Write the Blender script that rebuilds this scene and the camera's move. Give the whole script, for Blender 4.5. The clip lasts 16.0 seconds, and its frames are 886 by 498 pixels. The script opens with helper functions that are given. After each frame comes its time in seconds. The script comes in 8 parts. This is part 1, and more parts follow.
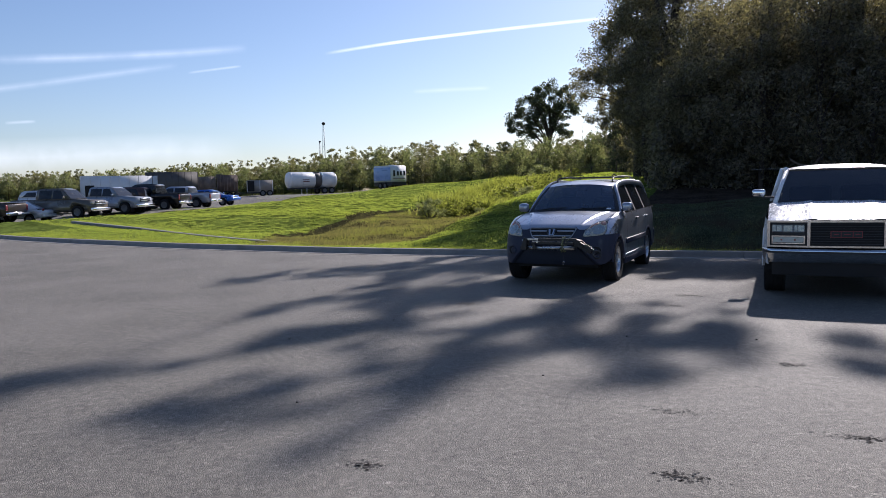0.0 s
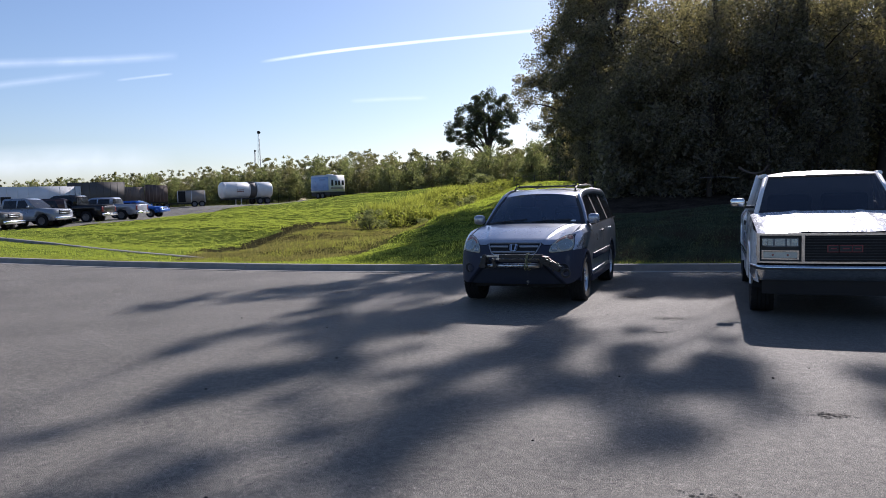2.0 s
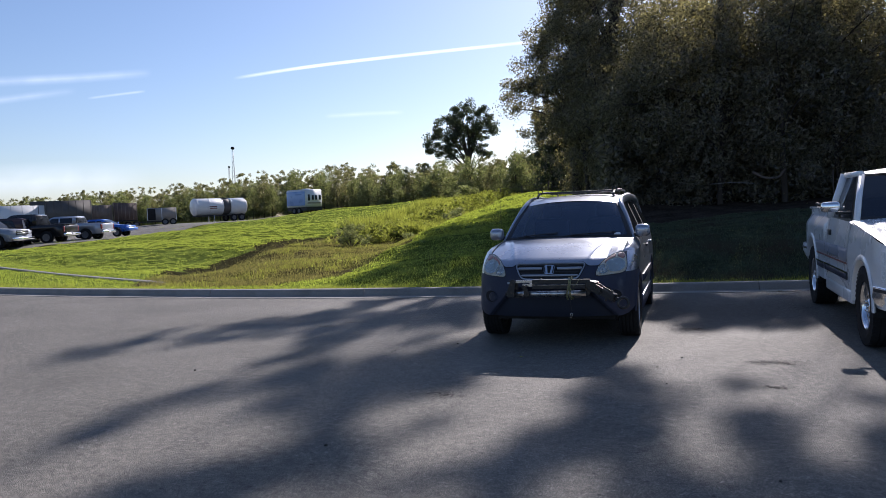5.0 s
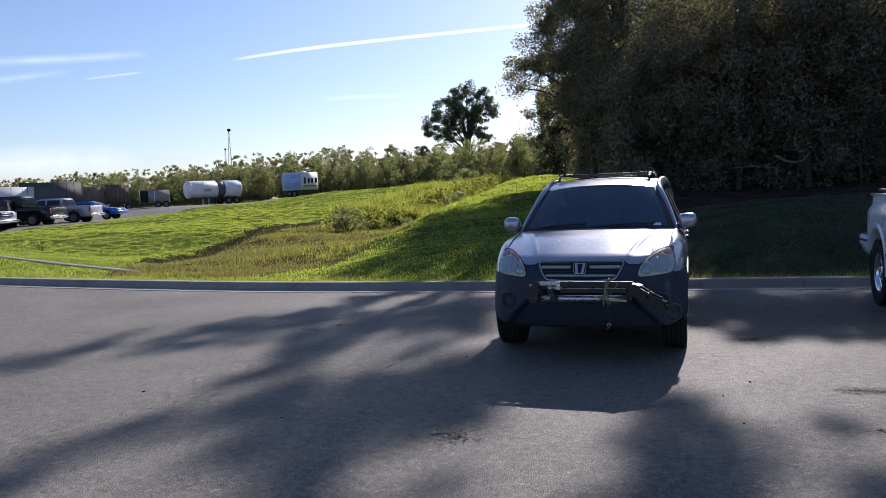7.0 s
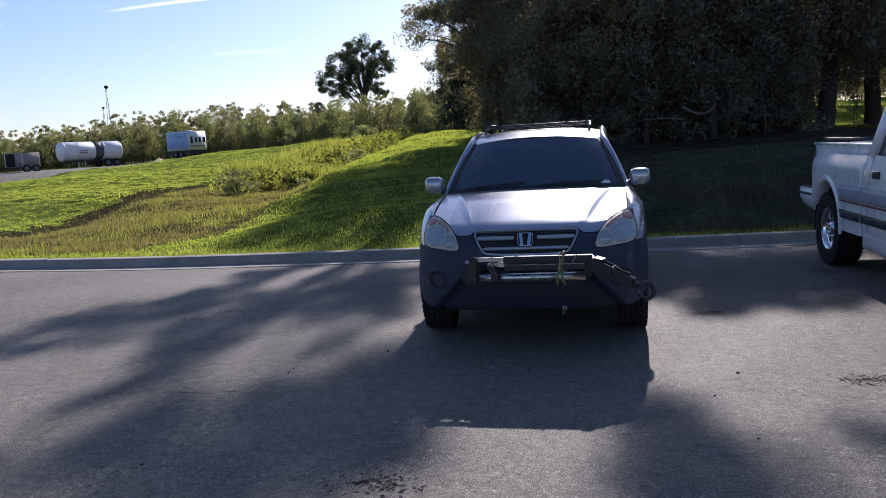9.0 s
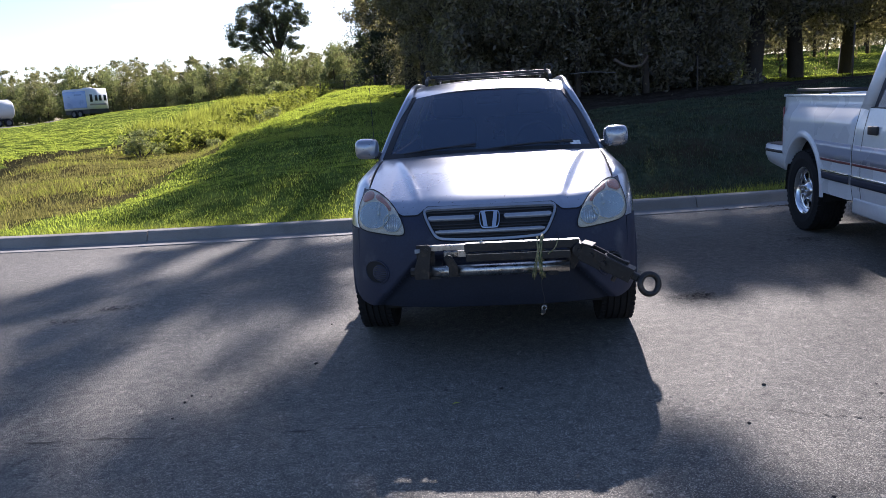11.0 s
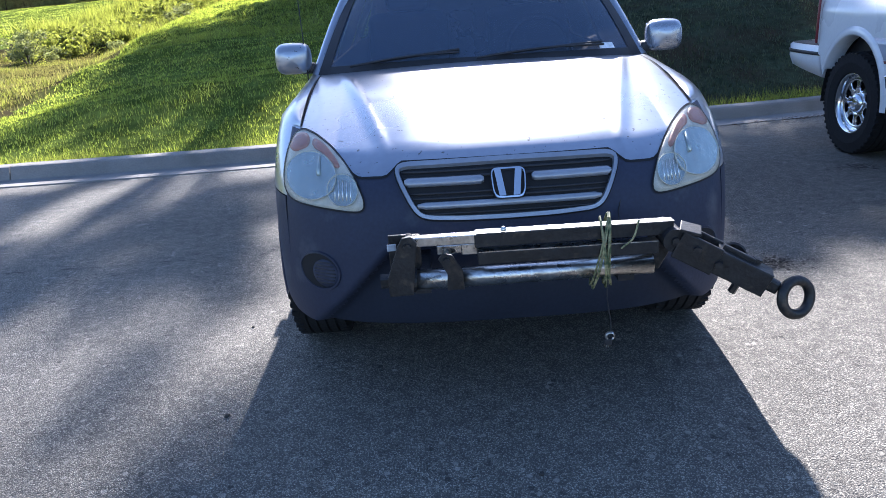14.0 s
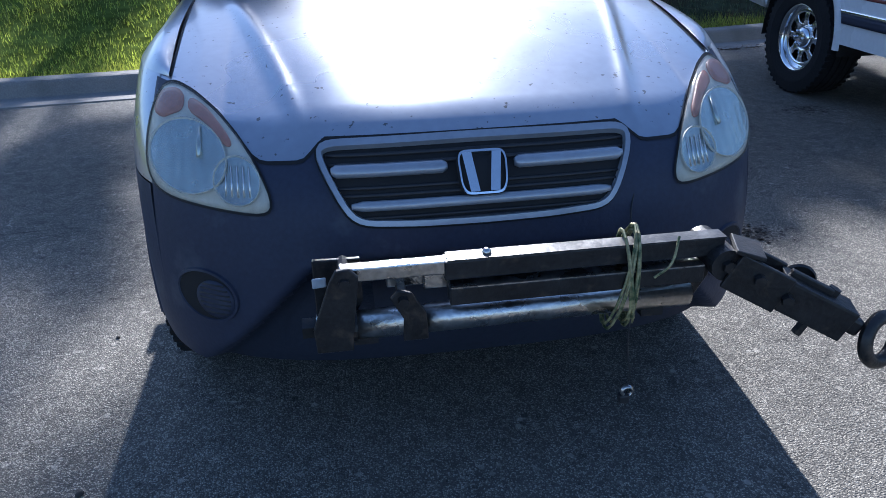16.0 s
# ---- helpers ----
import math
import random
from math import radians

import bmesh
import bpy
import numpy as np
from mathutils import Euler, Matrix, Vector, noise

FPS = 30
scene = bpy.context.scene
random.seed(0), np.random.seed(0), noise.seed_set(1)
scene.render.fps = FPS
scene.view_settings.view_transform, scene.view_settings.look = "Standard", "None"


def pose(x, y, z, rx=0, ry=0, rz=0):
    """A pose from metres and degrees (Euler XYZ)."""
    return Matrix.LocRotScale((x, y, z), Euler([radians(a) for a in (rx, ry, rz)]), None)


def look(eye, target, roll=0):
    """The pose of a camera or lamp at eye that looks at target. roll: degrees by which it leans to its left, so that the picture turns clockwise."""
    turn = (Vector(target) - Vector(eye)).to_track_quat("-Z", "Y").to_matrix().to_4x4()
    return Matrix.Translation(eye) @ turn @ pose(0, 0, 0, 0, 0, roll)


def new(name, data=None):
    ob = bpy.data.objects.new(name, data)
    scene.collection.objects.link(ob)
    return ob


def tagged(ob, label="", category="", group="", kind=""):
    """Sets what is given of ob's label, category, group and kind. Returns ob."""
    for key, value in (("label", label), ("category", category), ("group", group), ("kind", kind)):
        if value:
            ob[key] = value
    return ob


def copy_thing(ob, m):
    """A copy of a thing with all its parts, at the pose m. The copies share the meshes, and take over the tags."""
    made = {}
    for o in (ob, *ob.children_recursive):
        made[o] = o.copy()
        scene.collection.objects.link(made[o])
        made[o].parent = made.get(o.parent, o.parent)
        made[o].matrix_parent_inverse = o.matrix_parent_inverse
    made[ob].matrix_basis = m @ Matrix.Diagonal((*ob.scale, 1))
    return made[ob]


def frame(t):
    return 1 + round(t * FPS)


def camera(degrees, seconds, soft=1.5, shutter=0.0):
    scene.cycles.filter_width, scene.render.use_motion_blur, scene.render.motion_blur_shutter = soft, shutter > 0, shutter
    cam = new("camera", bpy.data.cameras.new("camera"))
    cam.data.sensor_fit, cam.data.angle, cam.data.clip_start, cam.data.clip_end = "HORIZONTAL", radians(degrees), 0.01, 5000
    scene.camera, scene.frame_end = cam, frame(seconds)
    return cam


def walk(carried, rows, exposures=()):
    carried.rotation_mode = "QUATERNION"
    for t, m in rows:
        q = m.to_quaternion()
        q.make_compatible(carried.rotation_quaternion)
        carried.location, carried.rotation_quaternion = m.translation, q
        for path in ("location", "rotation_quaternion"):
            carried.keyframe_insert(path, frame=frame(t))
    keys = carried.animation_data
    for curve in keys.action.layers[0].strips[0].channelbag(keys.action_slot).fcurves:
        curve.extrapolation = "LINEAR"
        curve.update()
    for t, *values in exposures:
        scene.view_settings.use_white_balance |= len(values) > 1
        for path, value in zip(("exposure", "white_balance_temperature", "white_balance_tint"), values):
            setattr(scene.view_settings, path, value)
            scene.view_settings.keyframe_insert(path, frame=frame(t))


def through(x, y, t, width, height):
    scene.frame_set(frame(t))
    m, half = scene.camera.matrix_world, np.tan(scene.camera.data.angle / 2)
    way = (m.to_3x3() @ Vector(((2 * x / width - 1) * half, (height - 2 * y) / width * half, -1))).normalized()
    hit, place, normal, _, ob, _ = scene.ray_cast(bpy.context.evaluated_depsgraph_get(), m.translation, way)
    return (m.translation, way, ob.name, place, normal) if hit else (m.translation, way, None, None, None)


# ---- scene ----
cam = camera(62.1, 16.0, soft=0.7)
PATH = [
    (0, (3.339, -11.055, 1.527), (2.489, -9.252, 1.365), -1.3),
    (0.5, (3.21, -10.754, 1.525), (2.461, -8.907, 1.359), -1.4),
    (1, (3.016, -10.433, 1.531), (2.262, -8.588, 1.366), -1.2),
    (1.5, (2.765, -10.15, 1.571), (2.035, -8.295, 1.411), -1.5),
    (2, (2.643, -9.859, 1.551), (1.945, -7.99, 1.41), -1.6),
    (2.5, (2.443, -9.491, 1.547), (1.742, -7.623, 1.42), -1.5),
    (3, (2.234, -9.165, 1.567), (1.607, -7.27, 1.437), -2.3),
    (3.5, (2.128, -8.805, 1.548), (1.511, -6.907, 1.422), -2.7),
    (4, (1.909, -8.488, 1.536), (1.268, -6.597, 1.414), -2.7),
    (4.2, (1.804, -8.366, 1.526), (1.165, -6.474, 1.413), -2.7),
    (6.3, (1.111, -6.86, 1.513), (0.462, -4.971, 1.407), -2.1),
    (6.5, (1.074, -6.736, 1.535), (0.422, -4.849, 1.413), -2.2),
    (7, (0.914, -6.461, 1.529), (0.279, -4.571, 1.379), -2.2),
    (7.5, (0.758, -6.178, 1.543), (0.189, -4.268, 1.371), -2.2),
    (8, (0.678, -5.815, 1.532), (0.101, -3.909, 1.347), -2.2),
    (8.5, (0.511, -5.494, 1.523), (0.009, -3.572, 1.298), -2.4),
    (9, (0.404, -5.218, 1.515), (0.03, -3.273, 1.239), -3.1),
    (9.5, (0.382, -4.885, 1.506), (0.004, -2.948, 1.185), -2.9),
    (10, (0.304, -4.597, 1.5), (0.028, -2.645, 1.164), -2.6),
    (10.2, (0.259, -4.488, 1.514), (0.038, -2.529, 1.178), -3.5),
    (12.3, (-0.07, -3.31, 1.471), (-0.212, -1.391, 0.927), -3.3),
    (12.5, (-0.066, -3.181, 1.47), (-0.207, -1.263, 0.919), -3.3),
    (13, (-0.136, -2.896, 1.465), (-0.261, -0.986, 0.883), -3.1),
    (13.5, (-0.226, -2.623, 1.468), (-0.252, -0.725, 0.838), -3.0),
    (14, (-0.223, -2.363, 1.438), (-0.23, -0.475, 0.776), -3.8),
    (14.5, (-0.26, -2.128, 1.431), (-0.233, -0.278, 0.672), -3.5),
    (15, (-0.364, -1.905, 1.439), (-0.192, -0.101, 0.593), -2.2),
    (15.5, (-0.378, -1.719, 1.42), (-0.125, 0.058, 0.538), -1.1),
    (16, (-0.33, -1.564, 1.413), (-0.066, 0.212, 0.534), -1.1),
]
walk(cam, [(t, look(eye, target, roll)) for t, eye, target, roll in PATH], exposures=[(0, 0.60, 5650, 19), (4, 0.62, 5650, 19), (7, 0.72, 5650, 20), (10, 0.86, 5650, 22), (12.5, 1.86, 5500, 18), (13.5, 1.96, 5450, 17), (14.2, 2.05, 5400, 17), (15, 1.95, 5300, 16), (15.5, 1.74, 5200, 15), (16, 1.46, 5120, 14)])


# ---- world and sun ----
SUN_AZ, SUN_EL = math.radians(4.9), math.radians(32.0)   # azimuth from +y towards +x
world = bpy.data.worlds.new("sky")
scene.world = world
world.use_nodes = True
wn = world.node_tree.nodes
sky = wn.new("ShaderNodeTexSky")
sky.sky_type = "NISHITA"
sky.sun_disc = False
sky.sun_elevation = SUN_EL
sky.sun_rotation = SUN_AZ
sky.altitude = 30
sky.air_density, sky.dust_density, sky.ozone_density = 1.0, 0.6, 1.6
wn["Background"].inputs["Strength"].default_value = 0.069
world.node_tree.links.new(sky.outputs[0], wn["Background"].inputs["Color"])
sun = new("sun", bpy.data.lights.new("sun", "SUN"))
sun.data.energy, sun.data.angle, sun.data.color = 5.0, math.radians(0.6), (1.0, 0.885, 0.73)
sun.matrix_world = look((0, 0, 40), Vector((0, 0, 40)) - Vector((math.sin(SUN_AZ) * math.cos(SUN_EL), math.cos(SUN_AZ) * math.cos(SUN_EL), math.sin(SUN_EL))))

# ---- materials ----
def shader(name, color, rough=0.6, metal=0.0, vary=0.25, scale=6.0, fine=60.0, bump=0.0, bump_scale=None, coat=0.0, spec=0.5, each=0.0, detail2=None):
    """A surface with colour varied at two scales, roughness variation and fine relief."""
    m = bpy.data.materials.new(name)
    m.use_nodes = True
    nt = m.node_tree
    N, L = nt.nodes, nt.links
    b = N["Principled BSDF"]
    b.inputs["Metallic"].default_value = metal
    b.inputs["Specular IOR Level"].default_value = spec
    b.inputs["Coat Weight"].default_value = coat
    b.inputs["Coat Roughness"].default_value = 0.06
    co = N.new("ShaderNodeTexCoord")
    def tex(sc, det):
        n = N.new("ShaderNodeTexNoise")
        n.inputs["Scale"].default_value, n.inputs["Detail"].default_value = sc, det
        L.new(co.outputs["Object"], n.inputs["Vector"])
        return n.outputs["Fac"]
    a, f = tex(scale, 4), tex(fine, 3)
    mixf = N.new("ShaderNodeMath"); mixf.operation = "ADD"
    L.new(a, mixf.inputs[0]); L.new(f, mixf.inputs[1])
    rng = N.new("ShaderNodeMapRange")
    rng.inputs["From Min"].default_value, rng.inputs["From Max"].default_value = 0.65, 1.35
    rng.inputs["To Min"].default_value, rng.inputs["To Max"].default_value = 1 - vary, 1 + vary
    L.new(mixf.outputs[0], rng.inputs["Value"])
    val = rng.outputs["Result"]
    if each:
        oi = N.new("ShaderNodeObjectInfo")
        r2 = N.new("ShaderNodeMapRange")
        r2.inputs["To Min"].default_value, r2.inputs["To Max"].default_value = 1 - each, 1 + each
        L.new(oi.outputs["Random"], r2.inputs["Value"])
        mm = N.new("ShaderNodeMath"); mm.operation = "MULTIPLY"
        L.new(val, mm.inputs[0]); L.new(r2.outputs["Result"], mm.inputs[1])
        val = mm.outputs[0]
    col = N.new("ShaderNodeMix"); col.data_type = "RGBA"; col.blend_type = "MULTIPLY"
    col.inputs["Factor"].default_value = 1.0
    col.inputs["A"].default_value = (*color, 1)
    L.new(val, col.inputs["B"])
    out = col.outputs["Result"]
    if detail2:
        c2, sc2, lo, hi = detail2
        n2 = tex(sc2, 5)
        r3 = N.new("ShaderNodeMapRange")
        r3.inputs["From Min"].default_value, r3.inputs["From Max"].default_value = lo, hi
        L.new(n2, r3.inputs["Value"])
        mx = N.new("ShaderNodeMix"); mx.data_type = "RGBA"
        L.new(r3.outputs["Result"], mx.inputs["Factor"])
        L.new(out, mx.inputs["A"]); mx.inputs["B"].default_value = (*c2, 1)
        out = mx.outputs["Result"]
    L.new(out, b.inputs["Base Color"])
    rr = N.new("ShaderNodeMapRange")
    rr.inputs["To Min"].default_value, rr.inputs["To Max"].default_value = max(rough - 0.12, 0.02), min(rough + 0.12, 1)
    L.new(a, rr.inputs["Value"])
    L.new(rr.outputs["Result"], b.inputs["Roughness"])
    if bump:
        bp = N.new("ShaderNodeBump")
        bp.inputs["Strength"].default_value = bump
        bp.inputs["Distance"].default_value = 0.01
        L.new(tex(bump_scale, 3) if bump_scale else f, bp.inputs["Height"])
        L.new(bp.outputs["Normal"], b.inputs["Normal"])
    return m


def leaf_shader(name, color, through, vary=0.5):
    """Leaves: diffuse with light coming through, each leaf of its own tone."""
    m = bpy.data.materials.new(name)
    m.use_nodes = True
    nt = m.node_tree
    N, L = nt.nodes, nt.links
    N.remove(N["Principled BSDF"])
    geo = N.new("ShaderNodeNewGeometry")
    rng = N.new("ShaderNodeMapRange")
    rng.inputs["To Min"].default_value, rng.inputs["To Max"].default_value = 1 - vary, 1 + vary
    L.new(geo.outputs["Random Per Island"], rng.inputs["Value"])
    def tint(c):
        x = N.new("ShaderNodeMix"); x.data_type = "RGBA"; x.blend_type = "MULTIPLY"
        x.inputs["Factor"].default_value = 1.0
        x.inputs["A"].default_value = (*c, 1)
        L.new(rng.outputs["Result"], x.inputs["B"])
        return x.outputs["Result"]
    d = N.new("ShaderNodeBsdfDiffuse"); L.new(tint(color), d.inputs["Color"])
    t = N.new("ShaderNodeBsdfTranslucent"); L.new(tint(through), t.inputs["Color"])
    g = N.new("ShaderNodeBsdfGlossy"); g.inputs["Roughness"].default_value = 0.45
    g.inputs["Color"].default_value = (0.6, 0.6, 0.6, 1)
    add = N.new("ShaderNodeMixShader"); add.inputs[0].default_value = 0.48
    L.new(d.outputs[0], add.inputs[1]); L.new(t.outputs[0], add.inputs[2])
    m2 = N.new("ShaderNodeMixShader"); m2.inputs[0].default_value = 0.05
    L.new(add.outputs[0], m2.inputs[1]); L.new(g.outputs[0], m2.inputs[2])
    L.new(m2.outputs[0], N["Material Output"].inputs["Surface"])
    return m


def asphalt_shader(name, base, fleck):
    """Worn asphalt: dark binder, pale stones, broad stains, rough relief."""
    m = bpy.data.materials.new(name)
    m.use_nodes = True
    nt = m.node_tree
    N, L = nt.nodes, nt.links
    b = N["Principled BSDF"]
    co = N.new("ShaderNodeTexCoord")
    vor = N.new("ShaderNodeTexVoronoi"); vor.inputs["Scale"].default_value = 205.0
    L.new(co.outputs["Object"], vor.inputs["Vector"])
    grey = N.new("ShaderNodeSeparateColor"); L.new(vor.outputs["Color"], grey.inputs["Color"])
    face = N.new("ShaderNodeMapRange")
    face.inputs["From Min"].default_value, face.inputs["From Max"].default_value = 0.68, 0.30
    L.new(vor.outputs["Distance"], face.inputs["Value"])
    tone = N.new("ShaderNodeMapRange")
    tone.inputs["From Min"].default_value, tone.inputs["From Max"].default_value = 0.25, 1.0
    L.new(grey.outputs["Red"], tone.inputs["Value"])
    stone = N.new("ShaderNodeMath"); stone.operation = "MULTIPLY"
    L.new(face.outputs["Result"], stone.inputs[0]); L.new(tone.outputs["Result"], stone.inputs[1])
    big = N.new("ShaderNodeTexNoise"); big.inputs["Scale"].default_value, big.inputs["Detail"].default_value = 0.55, 6
    L.new(co.outputs["Object"], big.inputs["Vector"])
    mid = N.new("ShaderNodeTexNoise"); mid.inputs["Scale"].default_value, mid.inputs["Detail"].default_value = 14, 5
    L.new(co.outputs["Object"], mid.inputs["Vector"])
    sm = N.new("ShaderNodeMath"); sm.operation = "ADD"
    L.new(big.outputs["Fac"], sm.inputs[0]); L.new(mid.outputs["Fac"], sm.inputs[1])
    rg = N.new("ShaderNodeMapRange")
    rg.inputs["From Min"].default_value, rg.inputs["From Max"].default_value = 0.6, 1.4
    rg.inputs["To Min"].default_value, rg.inputs["To Max"].default_value = 0.62, 1.4
    L.new(sm.outputs[0], rg.inputs["Value"])
    mx = N.new("ShaderNodeMix"); mx.data_type = "RGBA"
    mx.inputs["A"].default_value, mx.inputs["B"].default_value = (*base, 1), (*fleck, 1)
    L.new(stone.outputs[0], mx.inputs["Factor"])
    # larger aggregate: sparse pale stones and dark pits, seen from further off
    for scale_, lo, hi, tone in ((105.0, 0.76, 0.96, (0.38, 0.36, 0.31)), (84.0, 0.80, 0.95, (0.040, 0.038, 0.037)), (30.0, 0.93, 0.99, (0.035, 0.033, 0.032)), (34.0, 0.88, 0.99, (0.32, 0.30, 0.26))):
        vo = N.new("ShaderNodeTexVoronoi"); vo.inputs["Scale"].default_value = scale_
        L.new(co.outputs["Object"], vo.inputs["Vector"])
        sx = N.new("ShaderNodeSeparateColor"); L.new(vo.outputs["Color"], sx.inputs["Color"])
        rm = N.new("ShaderNodeMapRange"); rm.inputs["From Min"].default_value, rm.inputs["From Max"].default_value = lo, hi
        rm.inputs["To Max"].default_value = 0.75
        L.new(sx.outputs["Green"], rm.inputs["Value"])
        core = N.new("ShaderNodeMapRange"); core.inputs["From Min"].default_value, core.inputs["From Max"].default_value = 0.42, 0.25
        L.new(vo.outputs["Distance"], core.inputs["Value"])
        both = N.new("ShaderNodeMath"); both.operation = "MULTIPLY"
        L.new(rm.outputs["Result"], both.inputs[0]); L.new(core.outputs["Result"], both.inputs[1])
        m3 = N.new("ShaderNodeMix"); m3.data_type = "RGBA"
        L.new(both.outputs[0], m3.inputs["Factor"]); L.new(mx.outputs["Result"], m3.inputs["A"]); m3.inputs["B"].default_value = (*tone, 1)
        mx = m3
    mu = N.new("ShaderNodeMix"); mu.data_type = "RGBA"; mu.blend_type = "MULTIPLY"; mu.inputs["Factor"].default_value = 1
    L.new(mx.outputs["Result"], mu.inputs["A"]); L.new(rg.outputs["Result"], mu.inputs["B"])
    L.new(mu.outputs["Result"], b.inputs["Base Color"])
    b.inputs["Roughness"].default_value = 0.72
    b.inputs["Specular IOR Level"].default_value = 0.16
    bp = N.new("ShaderNodeBump"); bp.inputs["Strength"].default_value = 0.55; bp.inputs["Distance"].default_value = 0.007; bp.invert = True
    L.new(vor.outputs["Distance"], bp.inputs["Height"])
    L.new(bp.outputs["Normal"], b.inputs["Normal"])
    return m


ASPHALT = asphalt_shader("asphalt", (0.092, 0.087, 0.077), (0.40, 0.372, 0.312))
CONCRETE = shader("kerb_concrete", (0.225, 0.212, 0.195), 0.85, vary=0.25, scale=2.5, fine=90, bump=0.35, detail2=((0.13, 0.12, 0.10), 1.7, 0.55, 0.8))
SOIL_GRASS = shader("lawn", (0.090, 0.118, 0.026), 0.95, vary=0.6, scale=1.4, fine=7, bump=1.0, bump_scale=9, spec=0.0, detail2=((0.052, 0.075, 0.014), 1.1, 0.52, 0.70))
SOIL_DITCH = shader("ditch_turf", (0.062, 0.064, 0.022), 0.9, vary=0.65, scale=0.9, fine=6, bump=1.0, bump_scale=8, spec=0.0, detail2=((0.050, 0.040, 0.024), 0.7, 0.46, 0.62))
# lawn soil near the wood, tree shade put into its darker colour
SOIL_SHADE = shader("shaded_lawn_soil", (0.040, 0.050, 0.030), 0.95, vary=0.6, scale=1.2, fine=9, bump=1.0, bump_scale=11, spec=0.0, detail2=((0.045, 0.036, 0.024), 0.9, 0.45, 0.65))
# strip below the mown edge, the step's shade put into a dark colour
SOIL_STEP_SHADE = shader("shaded_bank_step", (0.034, 0.032, 0.017), 0.95, vary=0.5, scale=3, fine=12, bump=1.0, bump_scale=14, spec=0.0)
# floor of the wood, coloured dark brown for the shade there
FLOOR_SHADE = shader("shaded_wood_floor", (0.046, 0.036, 0.028), 0.95, vary=0.6, scale=1.6, fine=14, bump=1.0, bump_scale=16, spec=0.0)
BARK = shader("bark", (0.045, 0.036, 0.028), 0.9, vary=0.4, scale=3, fine=30, bump=0.8)
LEAF_OAK = leaf_shader("oak_leaves", (0.122, 0.112, 0.092), (0.28, 0.25, 0.09), 0.6)
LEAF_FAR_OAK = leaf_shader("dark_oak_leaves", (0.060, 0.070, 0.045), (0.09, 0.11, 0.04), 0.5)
LEAF_HEDGE = leaf_shader("sapling_leaves", (0.090, 0.110, 0.046), (0.30, 0.33, 0.10))
LEAF_RUST = leaf_shader("turning_leaves", (0.095, 0.098, 0.046), (0.28, 0.27, 0.09))
BLADE = leaf_shader("grass_blades", (0.046, 0.056, 0.020), (0.50, 0.60, 0.065), 0.6)
# duller copy of the lawn's blades, tree shade put into the colour
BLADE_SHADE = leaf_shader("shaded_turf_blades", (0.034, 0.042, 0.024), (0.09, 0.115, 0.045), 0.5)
BLADE_TALL = leaf_shader("tall_grass", (0.06, 0.075, 0.016), (0.44, 0.48, 0.065), 0.5)
BLADE_BROWN = leaf_shader("ditch_grass", (0.050, 0.052, 0.016), (0.29, 0.265, 0.07), 0.65)

# ---- helpers of this scene ----
def part(name, bm, material, parent=None, label="", smooth=True):
    """Links a bmesh as one mesh object, under a thing or a part if given."""
    me = bpy.data.meshes.new(name)
    bm.to_mesh(me)
    bm.free()
    return link(name, me, material, parent, label, smooth)


def link(name, me, material, parent=None, label="", smooth=True):
    if material is not None:
        me.materials.append(material)
    if smooth:
        me.polygons.foreach_set("use_smooth", [True] * len(me.polygons))
    ob = new(name, me)
    if parent is not None:
        ob.parent = parent
    if label:
        tagged(ob, label)
    return ob


def from_arrays(name, verts, faces, material, parent=None, label="", smooth=True):
    me = bpy.data.meshes.new(name)
    me.from_pydata([tuple(v) for v in verts], [], [tuple(f) for f in faces])
    me.update()
    return link(name, me, material, parent, label, smooth)


def thing(name, label, category, m=None, group=""):
    ob = new(name)
    if m is not None:
        ob.matrix_basis = m
    return tagged(ob, label, category, group)


def box(bm, c, s, m=None, bevel=0.0):
    """A box of size s about c, with bevelled edges, added to bm."""
    r = bmesh.ops.create_cube(bm, size=1.0)
    vs = r["verts"]
    for v in vs:
        v.co = Vector((v.co.x * s[0], v.co.y * s[1], v.co.z * s[2])) + Vector(c)
    if bevel:
        es = list({e for v in vs for e in v.link_edges})
        out = bmesh.ops.bevel(bm, geom=es, offset=bevel, segments=2, affect="EDGES", profile=0.5)
        vs = list({v for f in out["faces"] for v in f.verts} | {v for v in vs if v.is_valid})
    if m is not None:
        bmesh.ops.transform(bm, matrix=m, verts=[v for v in vs if v.is_valid])
    return bm


def tube(bm, a, b, r0, r1=None, seg=12, caps=True):
    """A round bar from a to b."""
    a, b = Vector(a), Vector(b)
    r1 = r0 if r1 is None else r1
    d = b - a
    m = Matrix.Translation((a + b) / 2) @ d.to_track_quat("Z", "Y").to_matrix().to_4x4()
    bmesh.ops.create_cone(bm, cap_ends=caps, segments=seg, radius1=r0, radius2=r1, depth=d.length, matrix=m)
    return bm


def grid(bm, rows, cols, fn, flip=False):
    """A sheet of rows x cols points placed by fn(i, j)."""
    vs = [[bm.verts.new(fn(i, j)) for j in range(cols)] for i in range(rows)]
    for i in range(rows - 1):
        for j in range(cols - 1):
            q = (vs[i][j], vs[i][j + 1], vs[i + 1][j + 1], vs[i + 1][j])
            bm.faces.new(q[::-1] if flip else q)
    return vs


def lerp(a, b, t):
    return a + (b - a) * t


def curve_at(pts, x):
    """Piecewise linear y at x through points."""
    return float(np.interp(x, [p[0] for p in pts], [p[1] for p in pts]))


